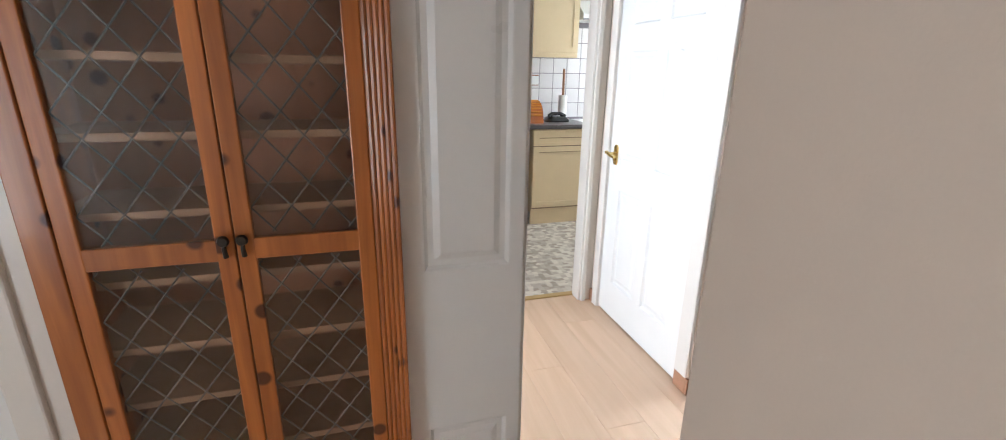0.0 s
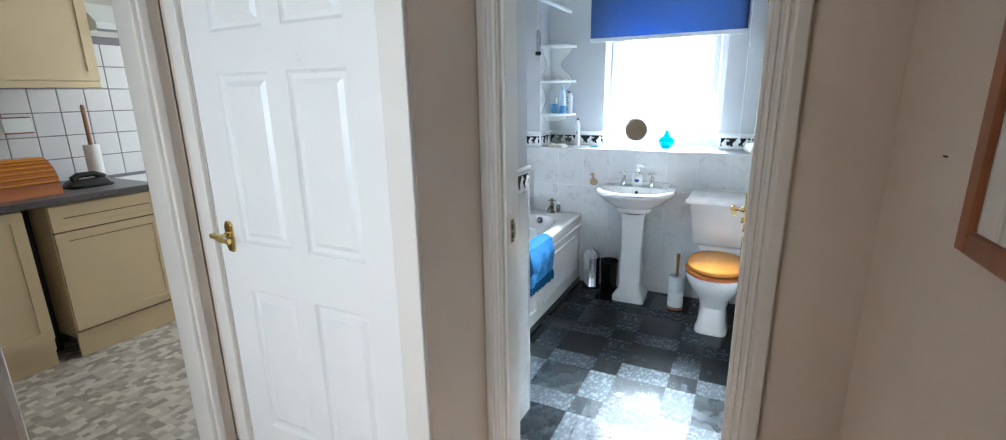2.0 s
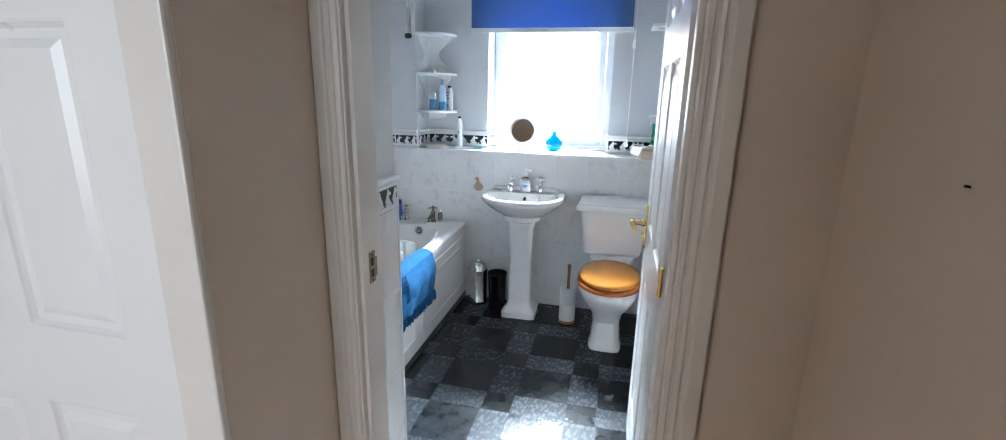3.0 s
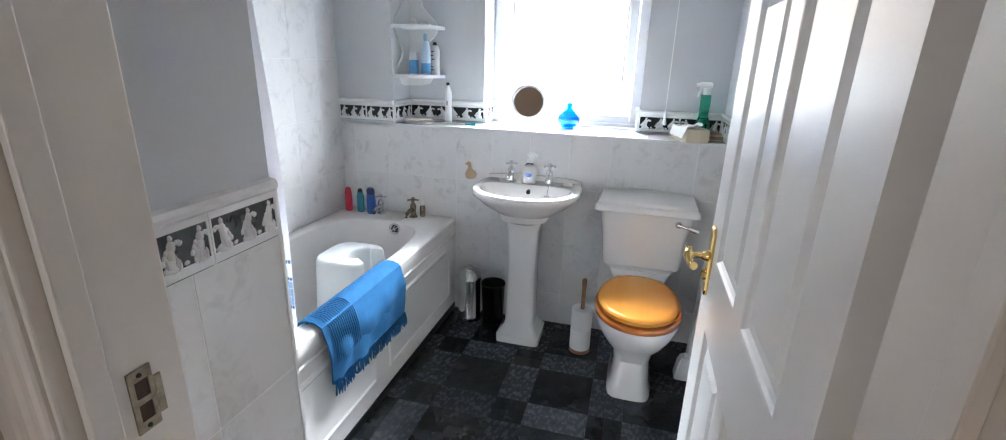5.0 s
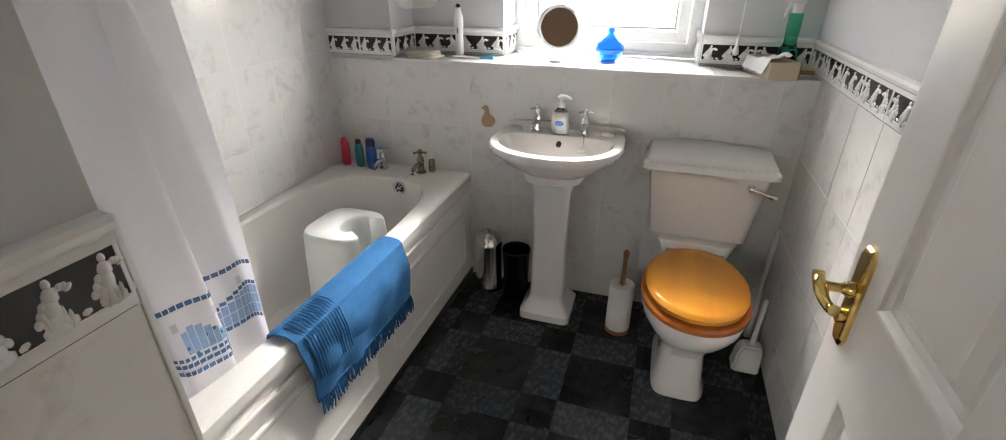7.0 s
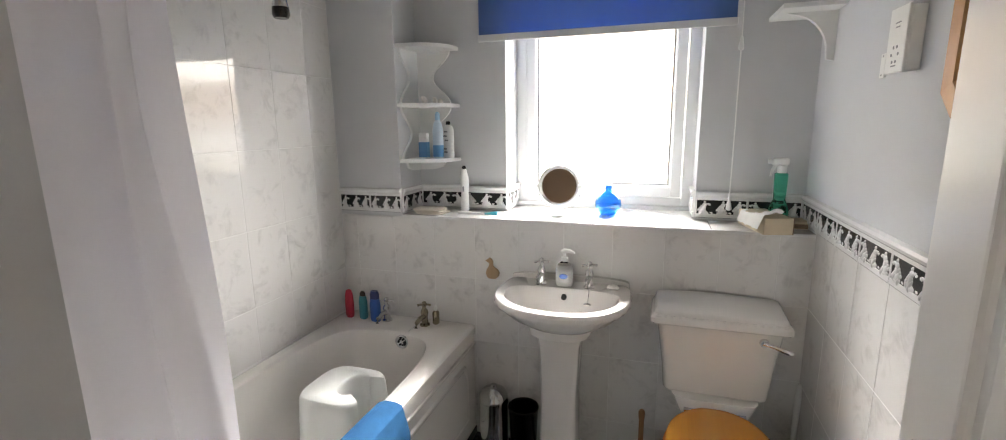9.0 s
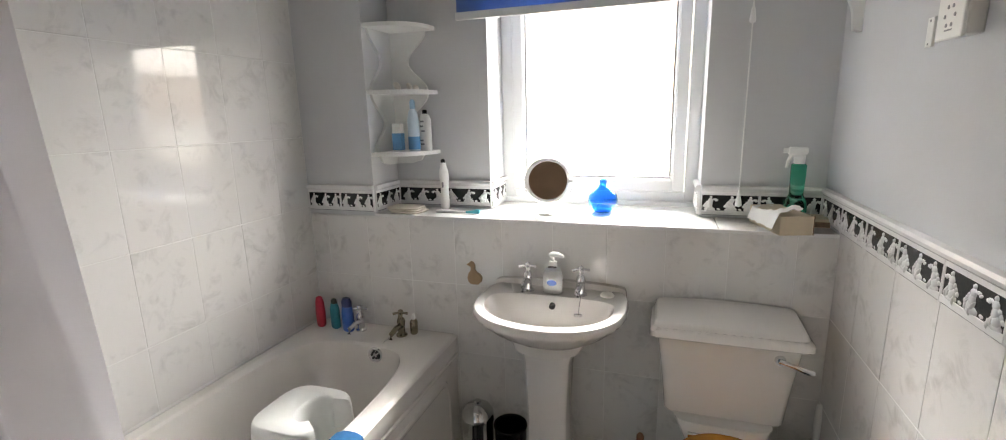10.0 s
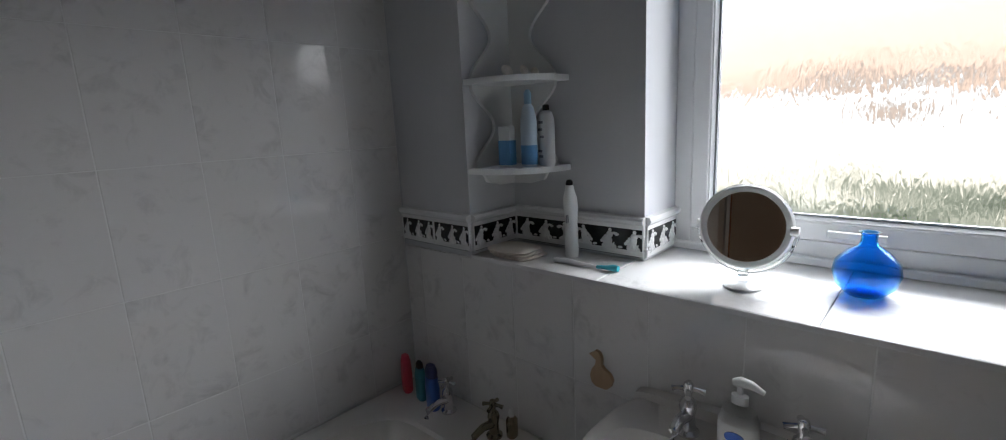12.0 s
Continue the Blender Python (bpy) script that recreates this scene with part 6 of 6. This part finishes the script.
for x0 in (kx1 - 0.054, kx1 - 0.042, kx1 - 0.030, kx1 - 0.018, kx1 - 0.006):
    part("reeded_moulding", tube(bmesh.new(), [(x0, ky - 0.002, 0.0), (x0, ky - 0.002, 2.06)], 0.007, 8), M["pine"], cab, "", True)
part("frame_stile", boxed(kx0, kx0 + 0.055, ky - 0.003, ky + 0.02, 0, 2.06, bevel=0.003), M["pine"], cab)
mid = -0.226
zr0, zr1 = 1.052, 1.102
for dx0, dx1 in ((kx0 + 0.057, mid - 0.0015), (mid + 0.0015, kx1 - 0.062)):
    dr = part("door", boxed(dx0, dx1, ky, ky + 0.02, zr0, zr1, bevel=0.003), M["pine"], cab, "leaded glass cabinet door")
    sw = 0.038
    part("stile", boxed(dx0, dx0 + sw, ky - 0.001, ky + 0.021, 0.09, 2.04, bevel=0.003), M["pine"], dr)
    part("stile", boxed(dx1 - sw, dx1, ky - 0.001, ky + 0.021, 0.09, 2.04, bevel=0.003), M["pine"], dr)
    part("rail", boxed(dx0 + sw, dx1 - sw, ky, ky + 0.02, 0.09, 0.15, bevel=0.003), M["pine"], dr)
    part("rail", boxed(dx0 + sw, dx1 - sw, ky, ky + 0.02, 1.98, 2.04, bevel=0.003), M["pine"], dr)
    for z0, z1 in ((0.15, zr0), (zr1, 1.98)):
        gx0, gx1 = dx0 + sw, dx1 - sw
        gp = part("glass_pane", boxed(gx0, gx1, ky + 0.009, ky + 0.012, z0, z1), M["hazy"], dr, "leaded textured glass pane")
        gp.visible_shadow = False
        bm = bmesh.new()
        p_ = 0.105
        slope = 1.25
        w_ = gx1 - gx0
        c = -(z1 - z0)
        while c < (z1 - z0) + slope * w_:
            for sgn in (1, -1):
                # line z = z0 + c + sgn * slope * (x - start)
                pts = []
                for k in range(25):
                    x = gx0 + w_ * k / 24
                    zz = z0 + c + sgn * slope * (x - gx0) if sgn > 0 else z0 + c - slope * (x - gx0)
                    if z0 <= zz <= z1:
                        pts.append((x, ky + 0.0145, zz))
                if len(pts) > 1:
                    tube(bm, [pts[0], pts[-1]], 0.0022, 4)
            c += p_
        part("lead_lattice", bm, M["lead"], dr, "diamond lead lattice")
    kn = dx1 - 0.017 if dx0 < -0.5 else dx0 + 0.017
    bm = bmesh.new()
    tube(bm, [(kn, ky, 1.105), (kn, ky - 0.012, 1.105), (kn, ky - 0.018, 1.105), (kn, ky - 0.026, 1.105)], [0.006, 0.006, 0.013, 0.010], 12)
    tube(bm, [(kn, ky - 0.012, 1.10), (kn, ky - 0.018, 1.085), (kn, ky - 0.012, 1.066)], [0.004, 0.005, 0.006], 8)
    part("drop_knob", bm, M["dark_iron"], dr, "dark iron drop knob", True)

# ---------------------------------------------------------------- kitchen seen through the doorway
KY = 4.0
unit = thing("base_unit", "cream kitchen base unit with a drawer over a door", "kitchen unit")
part("carcass", boxed(1.60, 2.17, KY + 0.02, 4.64, 0.12, 0.93), M["kitchen_unit"], unit)
part("plinth", boxed(1.60, 2.17, KY + 0.03, KY + 0.045, 0.0, 0.16), M["kitchen_unit"], unit)


def shaker(parent, name, x0, x1, z0, z1, y):
    f = 0.055 if z1 - z0 > 0.25 else 0.03
    front = part(name, boxed(x0 + f, x1 - f, y + 0.008, y + 0.02, z0 + f, z1 - f), M["kitchen_unit"], parent)
    for d in ((x0, x0 + f, z0, z1), (x1 - f, x1, z0, z1), (x0 + f, x1 - f, z0, z0 + f), (x0 + f, x1 - f, z1 - f, z1)):
        part("rail" if d[1] - d[0] > f + 0.01 else "stile", boxed(d[0], d[1], y, y + 0.02, d[2], d[3]), M["kitchen_unit"], front)
    return front


shaker(unit, "drawer_front", 1.603, 2.167, 0.775, 0.92, KY)
shaker(unit, "door", 1.603, 2.167, 0.175, 0.765, KY)
part("groove", boxed(1.66, 2.11, KY - 0.001, KY + 0.001, 0.845, 0.851), M["card_brown"], unit, "dark finger groove")
part("joint", boxed(1.603, 2.167, KY + 0.004, KY + 0.0195, 0.766, 0.774), M["card_brown"], unit, "dark joint under the drawer")
# brown strip paints the shadow line that the set-back plinth lacks
part("joint", boxed(1.603, 2.167, KY + 0.006, KY + 0.0195, 0.162, 0.173), M["card_brown"], unit, "brown strip painted for the shade above the plinth")
part("groove", boxed(1.66, 2.11, KY - 0.001, KY + 0.001, 0.712, 0.717), M["card_brown"], unit, "dark finger groove")
# near-black sheet stands in for the shade between the units
part("gap_shade_sheet", boxed(1.52, 1.60, KY + 0.25, KY + 0.27, 0.0, 0.93), M["nail"], unit, "dark sheet standing for shade in the gap beside the unit")
lu = thing("base_unit", "cream kitchen base unit under the worktop", "kitchen unit")
part("carcass", boxed(0.40, 1.50, KY + 0.04, 4.64, 0.10, 0.93), M["kitchen_unit"], lu)
shaker(lu, "door", 0.95, 1.50, 0.175, 0.92, KY + 0.02)
part("plinth", boxed(0.40, 1.50, KY + 0.06, KY + 0.075, 0.0, 0.10), M["kitchen_unit"], lu)
wt = thing("worktop", "dark grey speckled kitchen worktop", "worktop")
part("slab", boxed(0.40, 2.185, KY - 0.02, 4.65, 0.932, 0.97, bevel=0.008), M["worktop"], wt)
wu = thing("wall_unit", "cream kitchen wall cupboard", "kitchen unit")
part("carcass", boxed(0.95, 2.13, 4.32, 4.645, 1.60, 2.3), M["kitchen_unit"], wu)
shaker(wu, "door", 1.55, 2.128, 1.615, 2.28, 4.30)
shaker(wu, "door", 0.96, 1.54, 1.615, 2.28, 4.30)
part("pelmet", boxed(0.95, 2.13, 4.305, 4.33, 1.57, 1.61, bevel=0.004), M["kitchen_unit"], wu)
part("bar_handle", tube(bmesh.new(), [(1.60, 4.275, 1.72), (1.60, 4.275, 1.95)], 0.006, 8), M["dark_iron"], wu, "dark bar handle", True)
hood = thing("cooker_hood", "white cooker hood beside the wall cupboard", "cooker hood")
bm = bmesh.new()
prism(bm, [(4.64, 1.92), (4.28, 1.92), (4.28, 1.97), (4.45, 2.10), (4.64, 2.10)], "x", 2.16, 2.76)
part("canopy", bm, M["plastic_white"], hood)
part("grey_edge", boxed(2.16, 2.76, 4.272, 4.281, 1.915, 1.93), M["grey_print"], hood)
ck = thing("cooker", "white freestanding cooker with dark oven glass", "cooker")
part("body", boxed(2.20, 2.76, KY + 0.02, 4.64, 0.06, 0.93, bevel=0.006), M["plastic_white"], ck)
part("hob", boxed(2.20, 2.76, KY, 4.64, 0.932, 0.955, bevel=0.005), M["plastic_white"], ck)
part("oven_glass", boxed(2.26, 2.70, KY + 0.012, KY + 0.021, 0.25, 0.52), M["black_plastic"], ck, "dark oven glass")
part("grill_glass", boxed(2.26, 2.70, KY + 0.012, KY + 0.021, 0.60, 0.78), M["black_plastic"], ck, "dark grill glass")
part("door_handle", tube(bmesh.new(), [(2.25, KY + 0.0, 0.56), (2.71, KY + 0.0, 0.56)], 0.009, 8), M["chrome"], ck, "", True)
part("toe_recess", boxed(2.20, 2.76, KY + 0.05, KY + 0.07, 0.0, 0.06), M["black_plastic"], ck)
ph = thing("telephone", "black telephone on the kitchen worktop", "telephone")
bm = loft(bmesh.new(), [oval(1.93, 4.28, z, a, b, 24, 4) for z, a, b in ((0.97, 0.12, 0.09), (0.985, 0.12, 0.09), (1.01, 0.10, 0.07), (1.02, 0.085, 0.05))])
part("base", bm, M["black_plastic"], ph, "", True)
part("handset", tube(bmesh.new(), [(1.85, 4.27, 1.02), (1.88, 4.27, 1.045), (1.97, 4.28, 1.045), (2.02, 4.28, 1.015)], [0.024, 0.018, 0.018, 0.024], 10), M["black_plastic"], ph, "", True)
kr_ = thing("kitchen_roll", "white kitchen roll on a wooden upright holder", "kitchen roll")
part("paper", lathe(bmesh.new(), 2.05, 4.42, [(0.042, 0.985), (0.044, 0.99), (0.044, 1.21), (0.042, 1.215)], 24), M["paper"], kr_, "", True)
part("holder_base", lathe(bmesh.new(), 2.05, 4.42, [(0.07, 0.97), (0.07, 0.984), (0.065, 0.985)], 24), M["dowel"], kr_, "", True)
part("pole", lathe(bmesh.new(), 2.05, 4.42, [(0.012, 1.215), (0.012, 1.46), (0.006, 1.47)], 12), M["dowel"], kr_, "", True)
bb = thing("bread_bin", "orange wooden roll-top bread bin on the worktop", "bread bin")
pts = [(4.12, 0.97), (4.45, 0.97), (4.45, 1.17), (4.30, 1.17)] + [(4.30 - 0.16 * math.sin(a), 1.03 + 0.14 * math.cos(a)) for a in [math.pi / 2 * k / 8 for k in range(9)]]
part("body", prism(bmesh.new(), pts, "x", 1.36, 1.74), M["seat_ring"], bb)
for k in range(7):
    a = math.pi / 2 * (k + 0.5) / 7
    part("slat", tube(bmesh.new(), [(1.365, 4.30 - 0.162 * math.sin(a), 1.03 + 0.142 * math.cos(a)), (1.735, 4.30 - 0.162 * math.sin(a), 1.03 + 0.142 * math.cos(a))], 0.009, 6), M["seat_wood"], bb, "", True)
ss = thing("switch_socket", "wall switch with a red-edged plate", "switch")
part("plate", boxed(1.72, 1.86, 4.636, 4.65, 1.30, 1.40, bevel=0.003), M["plastic_white"], ss)
for z in (1.30, 1.395):
    part("red_edge", boxed(1.72, 1.86, 4.633, 4.637, z, z + 0.008), M["mirror_wood"], ss)

# ---------------------------------------------------------------- tiles, boards and floor pieces
def shared_piece(name, bm, mat):
    me = bpy.data.meshes.new(name)
    bmesh.ops.recalc_face_normals(bm, faces=bm.faces)
    bm.to_mesh(me)
    bm.free()
    me.materials.append(mat)
    return me


MESHES = {}


def slab(name, mat, sx_, sy_, sz_, bev=0.0015):
    """A shared slab mesh, one corner at the origin, edges eased."""
    key = (name, mat.name, round(sx_, 4), round(sy_, 4), round(sz_, 4))
    if key not in MESHES:
        MESHES[key] = shared_piece(name, boxed(0, sx_, 0, sy_, 0, sz_, bevel=bev, seg=1) if bev else boxed(0, sx_, 0, sy_, 0, sz_), mat)
    return MESHES[key]


def put(name, me, parent, x, y, z):
    ob = new(name, me)
    ob.parent = parent
    ob.location = (x, y, z)
    return ob


def cuts(a, b, step, anchor):
    """Where joints fall between a and b, one of them at anchor."""
    k0 = math.ceil((a - anchor) / step + 0.02)
    k1 = math.floor((b - anchor) / step - 0.02)
    return [a] + [anchor + k * step for k in range(k0, k1 + 1)] + [b]


TW, TH, G = 0.205, 0.305, 0.0025
ZJ = 0.79
TT = 0.006


def tile_wall(parent, axis, at, side, u0, u1, z0, z1, anchor, name="tile", mat=None):
    """Tiles on a wall: axis is the wall's normal, side the way it faces."""
    us, zs = cuts(u0, u1, TW, anchor), cuts(z0, z1, TH, ZJ)
    for ua, ub in zip(us, us[1:]):
        for za, zb in zip(zs, zs[1:]):
            w, h_ = ub - ua - G, zb - za - G
            jit = random.uniform(-0.0003, 0.0003)
            if axis == "y":
                put(name, slab(name, mat or M["tile"], w, TT, h_, 0.0008), parent, ua + G / 2, (at if side > 0 else at - TT) + jit, za + G / 2)
            else:
                put(name, slab(name, mat or M["tile"], TT, w, h_, 0.0008), parent, (at if side > 0 else at - TT) + jit, ua + G / 2, za + G / 2)


def grout_bed(name, dims):
    structure(name, boxed(*dims), M["grout"], "pale tile grout", "grout")


grout_bed("trim_grout_window_wall", (X_WIN + 0.0008, X_WIN + 0.0059, Y_RIGHT + 0.001, Y_LEFT - 0.001, 0, SILL - 0.013))
grout_bed("trim_grout_right_wall", (X_DOORWALL1 + 0.02, X_WIN - 0.001, Y_RIGHT + 0.0001, Y_RIGHT + 0.0052, 0, 1.088))
grout_bed("trim_grout_stub", (X_DOORWALL1 + 0.013, STUB_X - 0.0045, STUB_Y + 0.0028, STUB_Y + 0.0079, 0, 1.088))
tile_wall(wall_left, "y", Y_LEFT + 0.006, -1, STUB_X + 0.002, X_WIN - 0.001, RIM + 0.001, CEIL - 0.003, 3.22)
walls("trim_left_wall_return", [(X_WIN, X_UP, Y_LEFT - 0.001, Y_LEFT + 0.005, 0, CEIL)], M["bath_wall"], "grey painted strip", "wall")
tile_wall(wall_window, "x", X_WIN + 0.006, -1, Y_RIGHT + 0.002, Y_LEFT - 0.002, 0.0, SILL - 0.012, 1.69)
tile_wall(wall_right, "y", Y_RIGHT, 1, X_DOORWALL1 + 0.02, X_WIN - 0.002, 0.0, 1.088, 3.81)
tile_wall(stub, "y", STUB_Y + 0.008, -1, X_DOORWALL1 + 0.012, STUB_X - 0.004, 0.0, 1.088, 2.087)
# ledge tiles
for ua, ub in zip([Y_RIGHT + 0.003, 0.70, 1.16, 1.62], [0.70, 1.16, 1.62, 2.053]):
    xb = X_FRAME + 0.008 if ua > 0.6 and ub < 1.7 else X_UP
    put("tile", slab("ledge_tile", M["tile"], xb - X_WIN - 0.002, ub - ua - G, 0.008), ledge, X_WIN + 0.002, ua + G / 2, SILL - 0.008)
structure("trim_ledge_edge", boxed(X_WIN - 0.004, X_WIN + 0.0015, Y_RIGHT + 0.002, 2.055, SILL - 0.013, SILL + 0.0005, bevel=0.002), M["border_white"], "white tile edge trim", "trim")
structure("trim_stub_edge", boxed(STUB_X - 0.004, STUB_X + 0.004, STUB_Y - 0.001, STUB_Y + 0.012, 0, 1.19, bevel=0.002), M["border_white"], "white corner trim", "trim")


# relief border: black glazed tiles with raised white shapes between white rims
def relief_mesh(seed):
    rng = random.Random(seed)
    bm = bmesh.new()

    def blob(u, w, ru, rw, lean=0.0, up=0.006):
        m = Matrix.Translation((u, -0.001, w)) @ Matrix.Rotation(lean, 4, "Y") @ Matrix.Diagonal((ru * 1.3, up, rw * 1.15, 1))
        bmesh.ops.create_uvsphere(bm, u_segments=8, v_segments=5, radius=1, matrix=m)
    for k in range(3):
        u = 0.035 + 0.0667 * k + rng.uniform(-0.004, 0.004)
        lean = rng.uniform(-0.35, 0.35)
        # a draped upright form: broad foot, folds, waist, shoulder and a long curved sweep
        side_ = rng.choice((-1, 1))
        blob(u, 0.013, 0.017 + rng.uniform(0, 0.004), 0.009, lean * 0.3)
        blob(u + side_ * 0.004, 0.021, 0.012, 0.012, lean * 0.5, 0.007)
        blob(u + 0.002 * rng.uniform(-1, 1), 0.034, 0.0085, 0.014, lean * 0.6, 0.007)
        blob(u - side_ * 0.002, 0.047, 0.0085, 0.009, -lean * 0.6, 0.0065)
        blob(u - side_ * 0.003, 0.060, 0.0045, 0.0050, 0, 0.006)
        for q in range(4):
            blob(u - side_ * (0.008 + 0.005 * q), 0.050 + 0.0030 * q - 0.0012 * q * q, 0.0055, 0.0032, side_ * 0.5, 0.005)
        for q in range(3):
            blob(u + side_ * (0.010 + 0.005 * q), 0.040 - 0.007 * q, 0.0045, 0.0055, -side_ * 0.6, 0.005)
        for q in range(4):
            blob(u + rng.uniform(-0.014, 0.014), rng.uniform(0.010, 0.026), 0.0022, 0.010, rng.uniform(-0.5, 0.5), 0.0088)
        blob(u + 0.031, 0.014, 0.007, 0.0045, rng.uniform(-0.4, 0.4), 0.003)
    for f in bm.faces:
        f.smooth = True
    return shared_piece("relief", bm, M["border_white"])


RELIEFS = [relief_mesh(s) for s in (1, 2, 3, 4)]
BASES = {}


def border_base(w):
    key = round(w, 4)
    if key not in BASES:
        BASES[key] = shared_piece("border_tile", boxed(0.002, w - 0.002, -0.0028, 0.0055, -0.0085, 0.0815), M["border_black"])
    return BASES[key]


def rim_mesh(w):
    key = ("rim", round(w, 4))
    if key not in BASES:
        bm = bmesh.new()
        box(bm, 0, w, -0.005, 0.006, -0.007, 0.009, bevel=0.001, seg=1)
        box(bm, 0, w, -0.005, 0.006, 0.068, 0.080, bevel=0.001, seg=1)
        box(bm, 0, 0.004, -0.0045, 0.006, -0.009, 0.0815)
        box(bm, w - 0.004, w, -0.0045, 0.006, -0.009, 0.0815)
        BASES[key] = shared_piece("rim", bm, M["border_white"])
    return BASES[key]


def border_run(parent, x0, y0, ang, length, z=1.093, cap=True, capname="trim_dado_cap"):
    """A run of border tiles starting at (x0, y0), going along the angle; it faces to the right of its way."""
    n_ = max(1, round(length / 0.2))
    w = length / n_
    for k in range(n_):
        m = pose(x0, y0, z, 0, 0, ang) @ pose(w * k, 0, 0)
        t = new("border_tile", border_base(w - 0.001))
        t.parent, t.matrix_world = parent, m
        r = new("rim", rim_mesh(w - 0.001))
        r.parent = t
        q = new("relief", RELIEFS[random.randrange(4)])
        q.parent = t
        q.scale = (w / 0.2, 1, 1)
    if cap:
        bm = prism(bmesh.new(), [(0.006, 0.080), (-0.006, 0.080), (-0.012, 0.086), (-0.014, 0.094), (-0.010, 0.102), (0.006, 0.104)], "x", 0, length)
        bmesh.ops.transform(bm, matrix=pose(x0, y0, z, 0, 0, ang), verts=bm.verts)
        structure(capname, bm, M["border_white"], "white rounded dado capping", "trim")


border_run(stub, X_DOORWALL1 + 0.012, STUB_Y + 0.002, 0, STUB_X - X_DOORWALL1 - 0.017)
border_run(wall_right, X_WIN + 0.19, Y_RIGHT + 0.006, 180, X_WIN + 0.19 - X_DOORWALL1 - 0.03)
border_run(pier, X_WIN - 0.002, Y_LEFT - 0.004, -90, Y_LEFT - 2.055 - 0.002)
border_run(pier, X_WIN + 0.004, 2.049, 0, X_UP - X_WIN - 0.012)
border_run(wall_window, X_UP - 0.006, 2.045, -90, 2.045 - REC_L + 0.004)
border_run(wall_window, X_UP - 0.006, REC_R - 0.003, -90, REC_R - Y_RIGHT - 0.012)
border_run(wall_window, X_UP - 0.002, REC_L - 0.006, 0, X_FRAME - X_UP, cap=True)
border_run(wall_window, X_FRAME - 0.002, REC_R + 0.006, 180, X_FRAME - X_UP, cap=True)

# bathroom floor: squares, paired strips and quartered corners
PIT, SQ = 0.402, 0.26
floor_bath = bpy.data.objects["floor_bathroom"]
half = (PIT - SQ) / 2


def floor_piece(x0, x1, y0, y1, mat):
    x0, x1 = max(x0, 1.912), min(x1, X_WIN - 0.001)
    y0, y1 = max(y0, Y_RIGHT + 0.007), min(y1, BATH_Y + 0.01)
    if x1 - x0 < 0.01 or y1 - y0 < 0.01:
        return
    put("floor_tile", slab("floor_tile", mat, x1 - x0 - 0.0012, y1 - y0 - 0.0012, 0.0035, 0.0005), floor_bath, x0, y0, -0.0035)


for i in range(-4, 3):
    for j in range(-4, 2):
        fx, fy = 3.29 + PIT * i, 1.232 + PIT * j
        floor_piece(fx, fx + SQ, fy, fy + SQ, M["slate_dark"])
        for k in (0, 1):
            floor_piece(fx + SQ + half * k, fx + SQ + half * (k + 1), fy, fy + SQ, M["slate_light"])
            floor_piece(fx, fx + SQ, fy + SQ + half * k, fy + SQ + half * (k + 1), M["slate_light"])
            for q in (0, 1):
                floor_piece(fx + SQ + half * k, fx + SQ + half * (k + 1), fy + SQ + half * q, fy + SQ + half * (q + 1), M["slate_dark"])

# hall laminate boards along the passage
floor_hall = bpy.data.objects["floor_hall_base"]
bw = 0.192
x = -1.9
row = 0
while x < 1.89:
    y = -1.3 - 0.4 * (row % 3)
    while y < 2.49:
        y1 = min(y + 1.28, 2.487)
        x1 = min(x + bw, 1.90)
        if y1 - max(y, -1.3) > 0.02:
            put("plank", slab("plank", M["laminate"], x1 - x - 0.0008, y1 - max(y, -1.3) - 0.0008, 0.008, 0.0006), floor_hall, x, max(y, -1.3), -0.008)
        y += 1.28
    x += bw
    row += 1

# kitchen wall tiles
kw = bpy.data.objects["wall_kitchen"]
kp = 0.15
for i in range(13):
    for j in range(6):
        put("tile", slab("kitchen_tile", M["kitchen_tile"], kp - 0.006, 0.008, kp - 0.006), kw, 0.98 + kp * i, 4.652, 0.975 + kp * j)
walls("wall_kitchen_grout", [(0.95, 3.2, 4.656, 4.662, 0.9, 2.0)], M["kitchen_grout"], "dark grouted splashback", "wall")
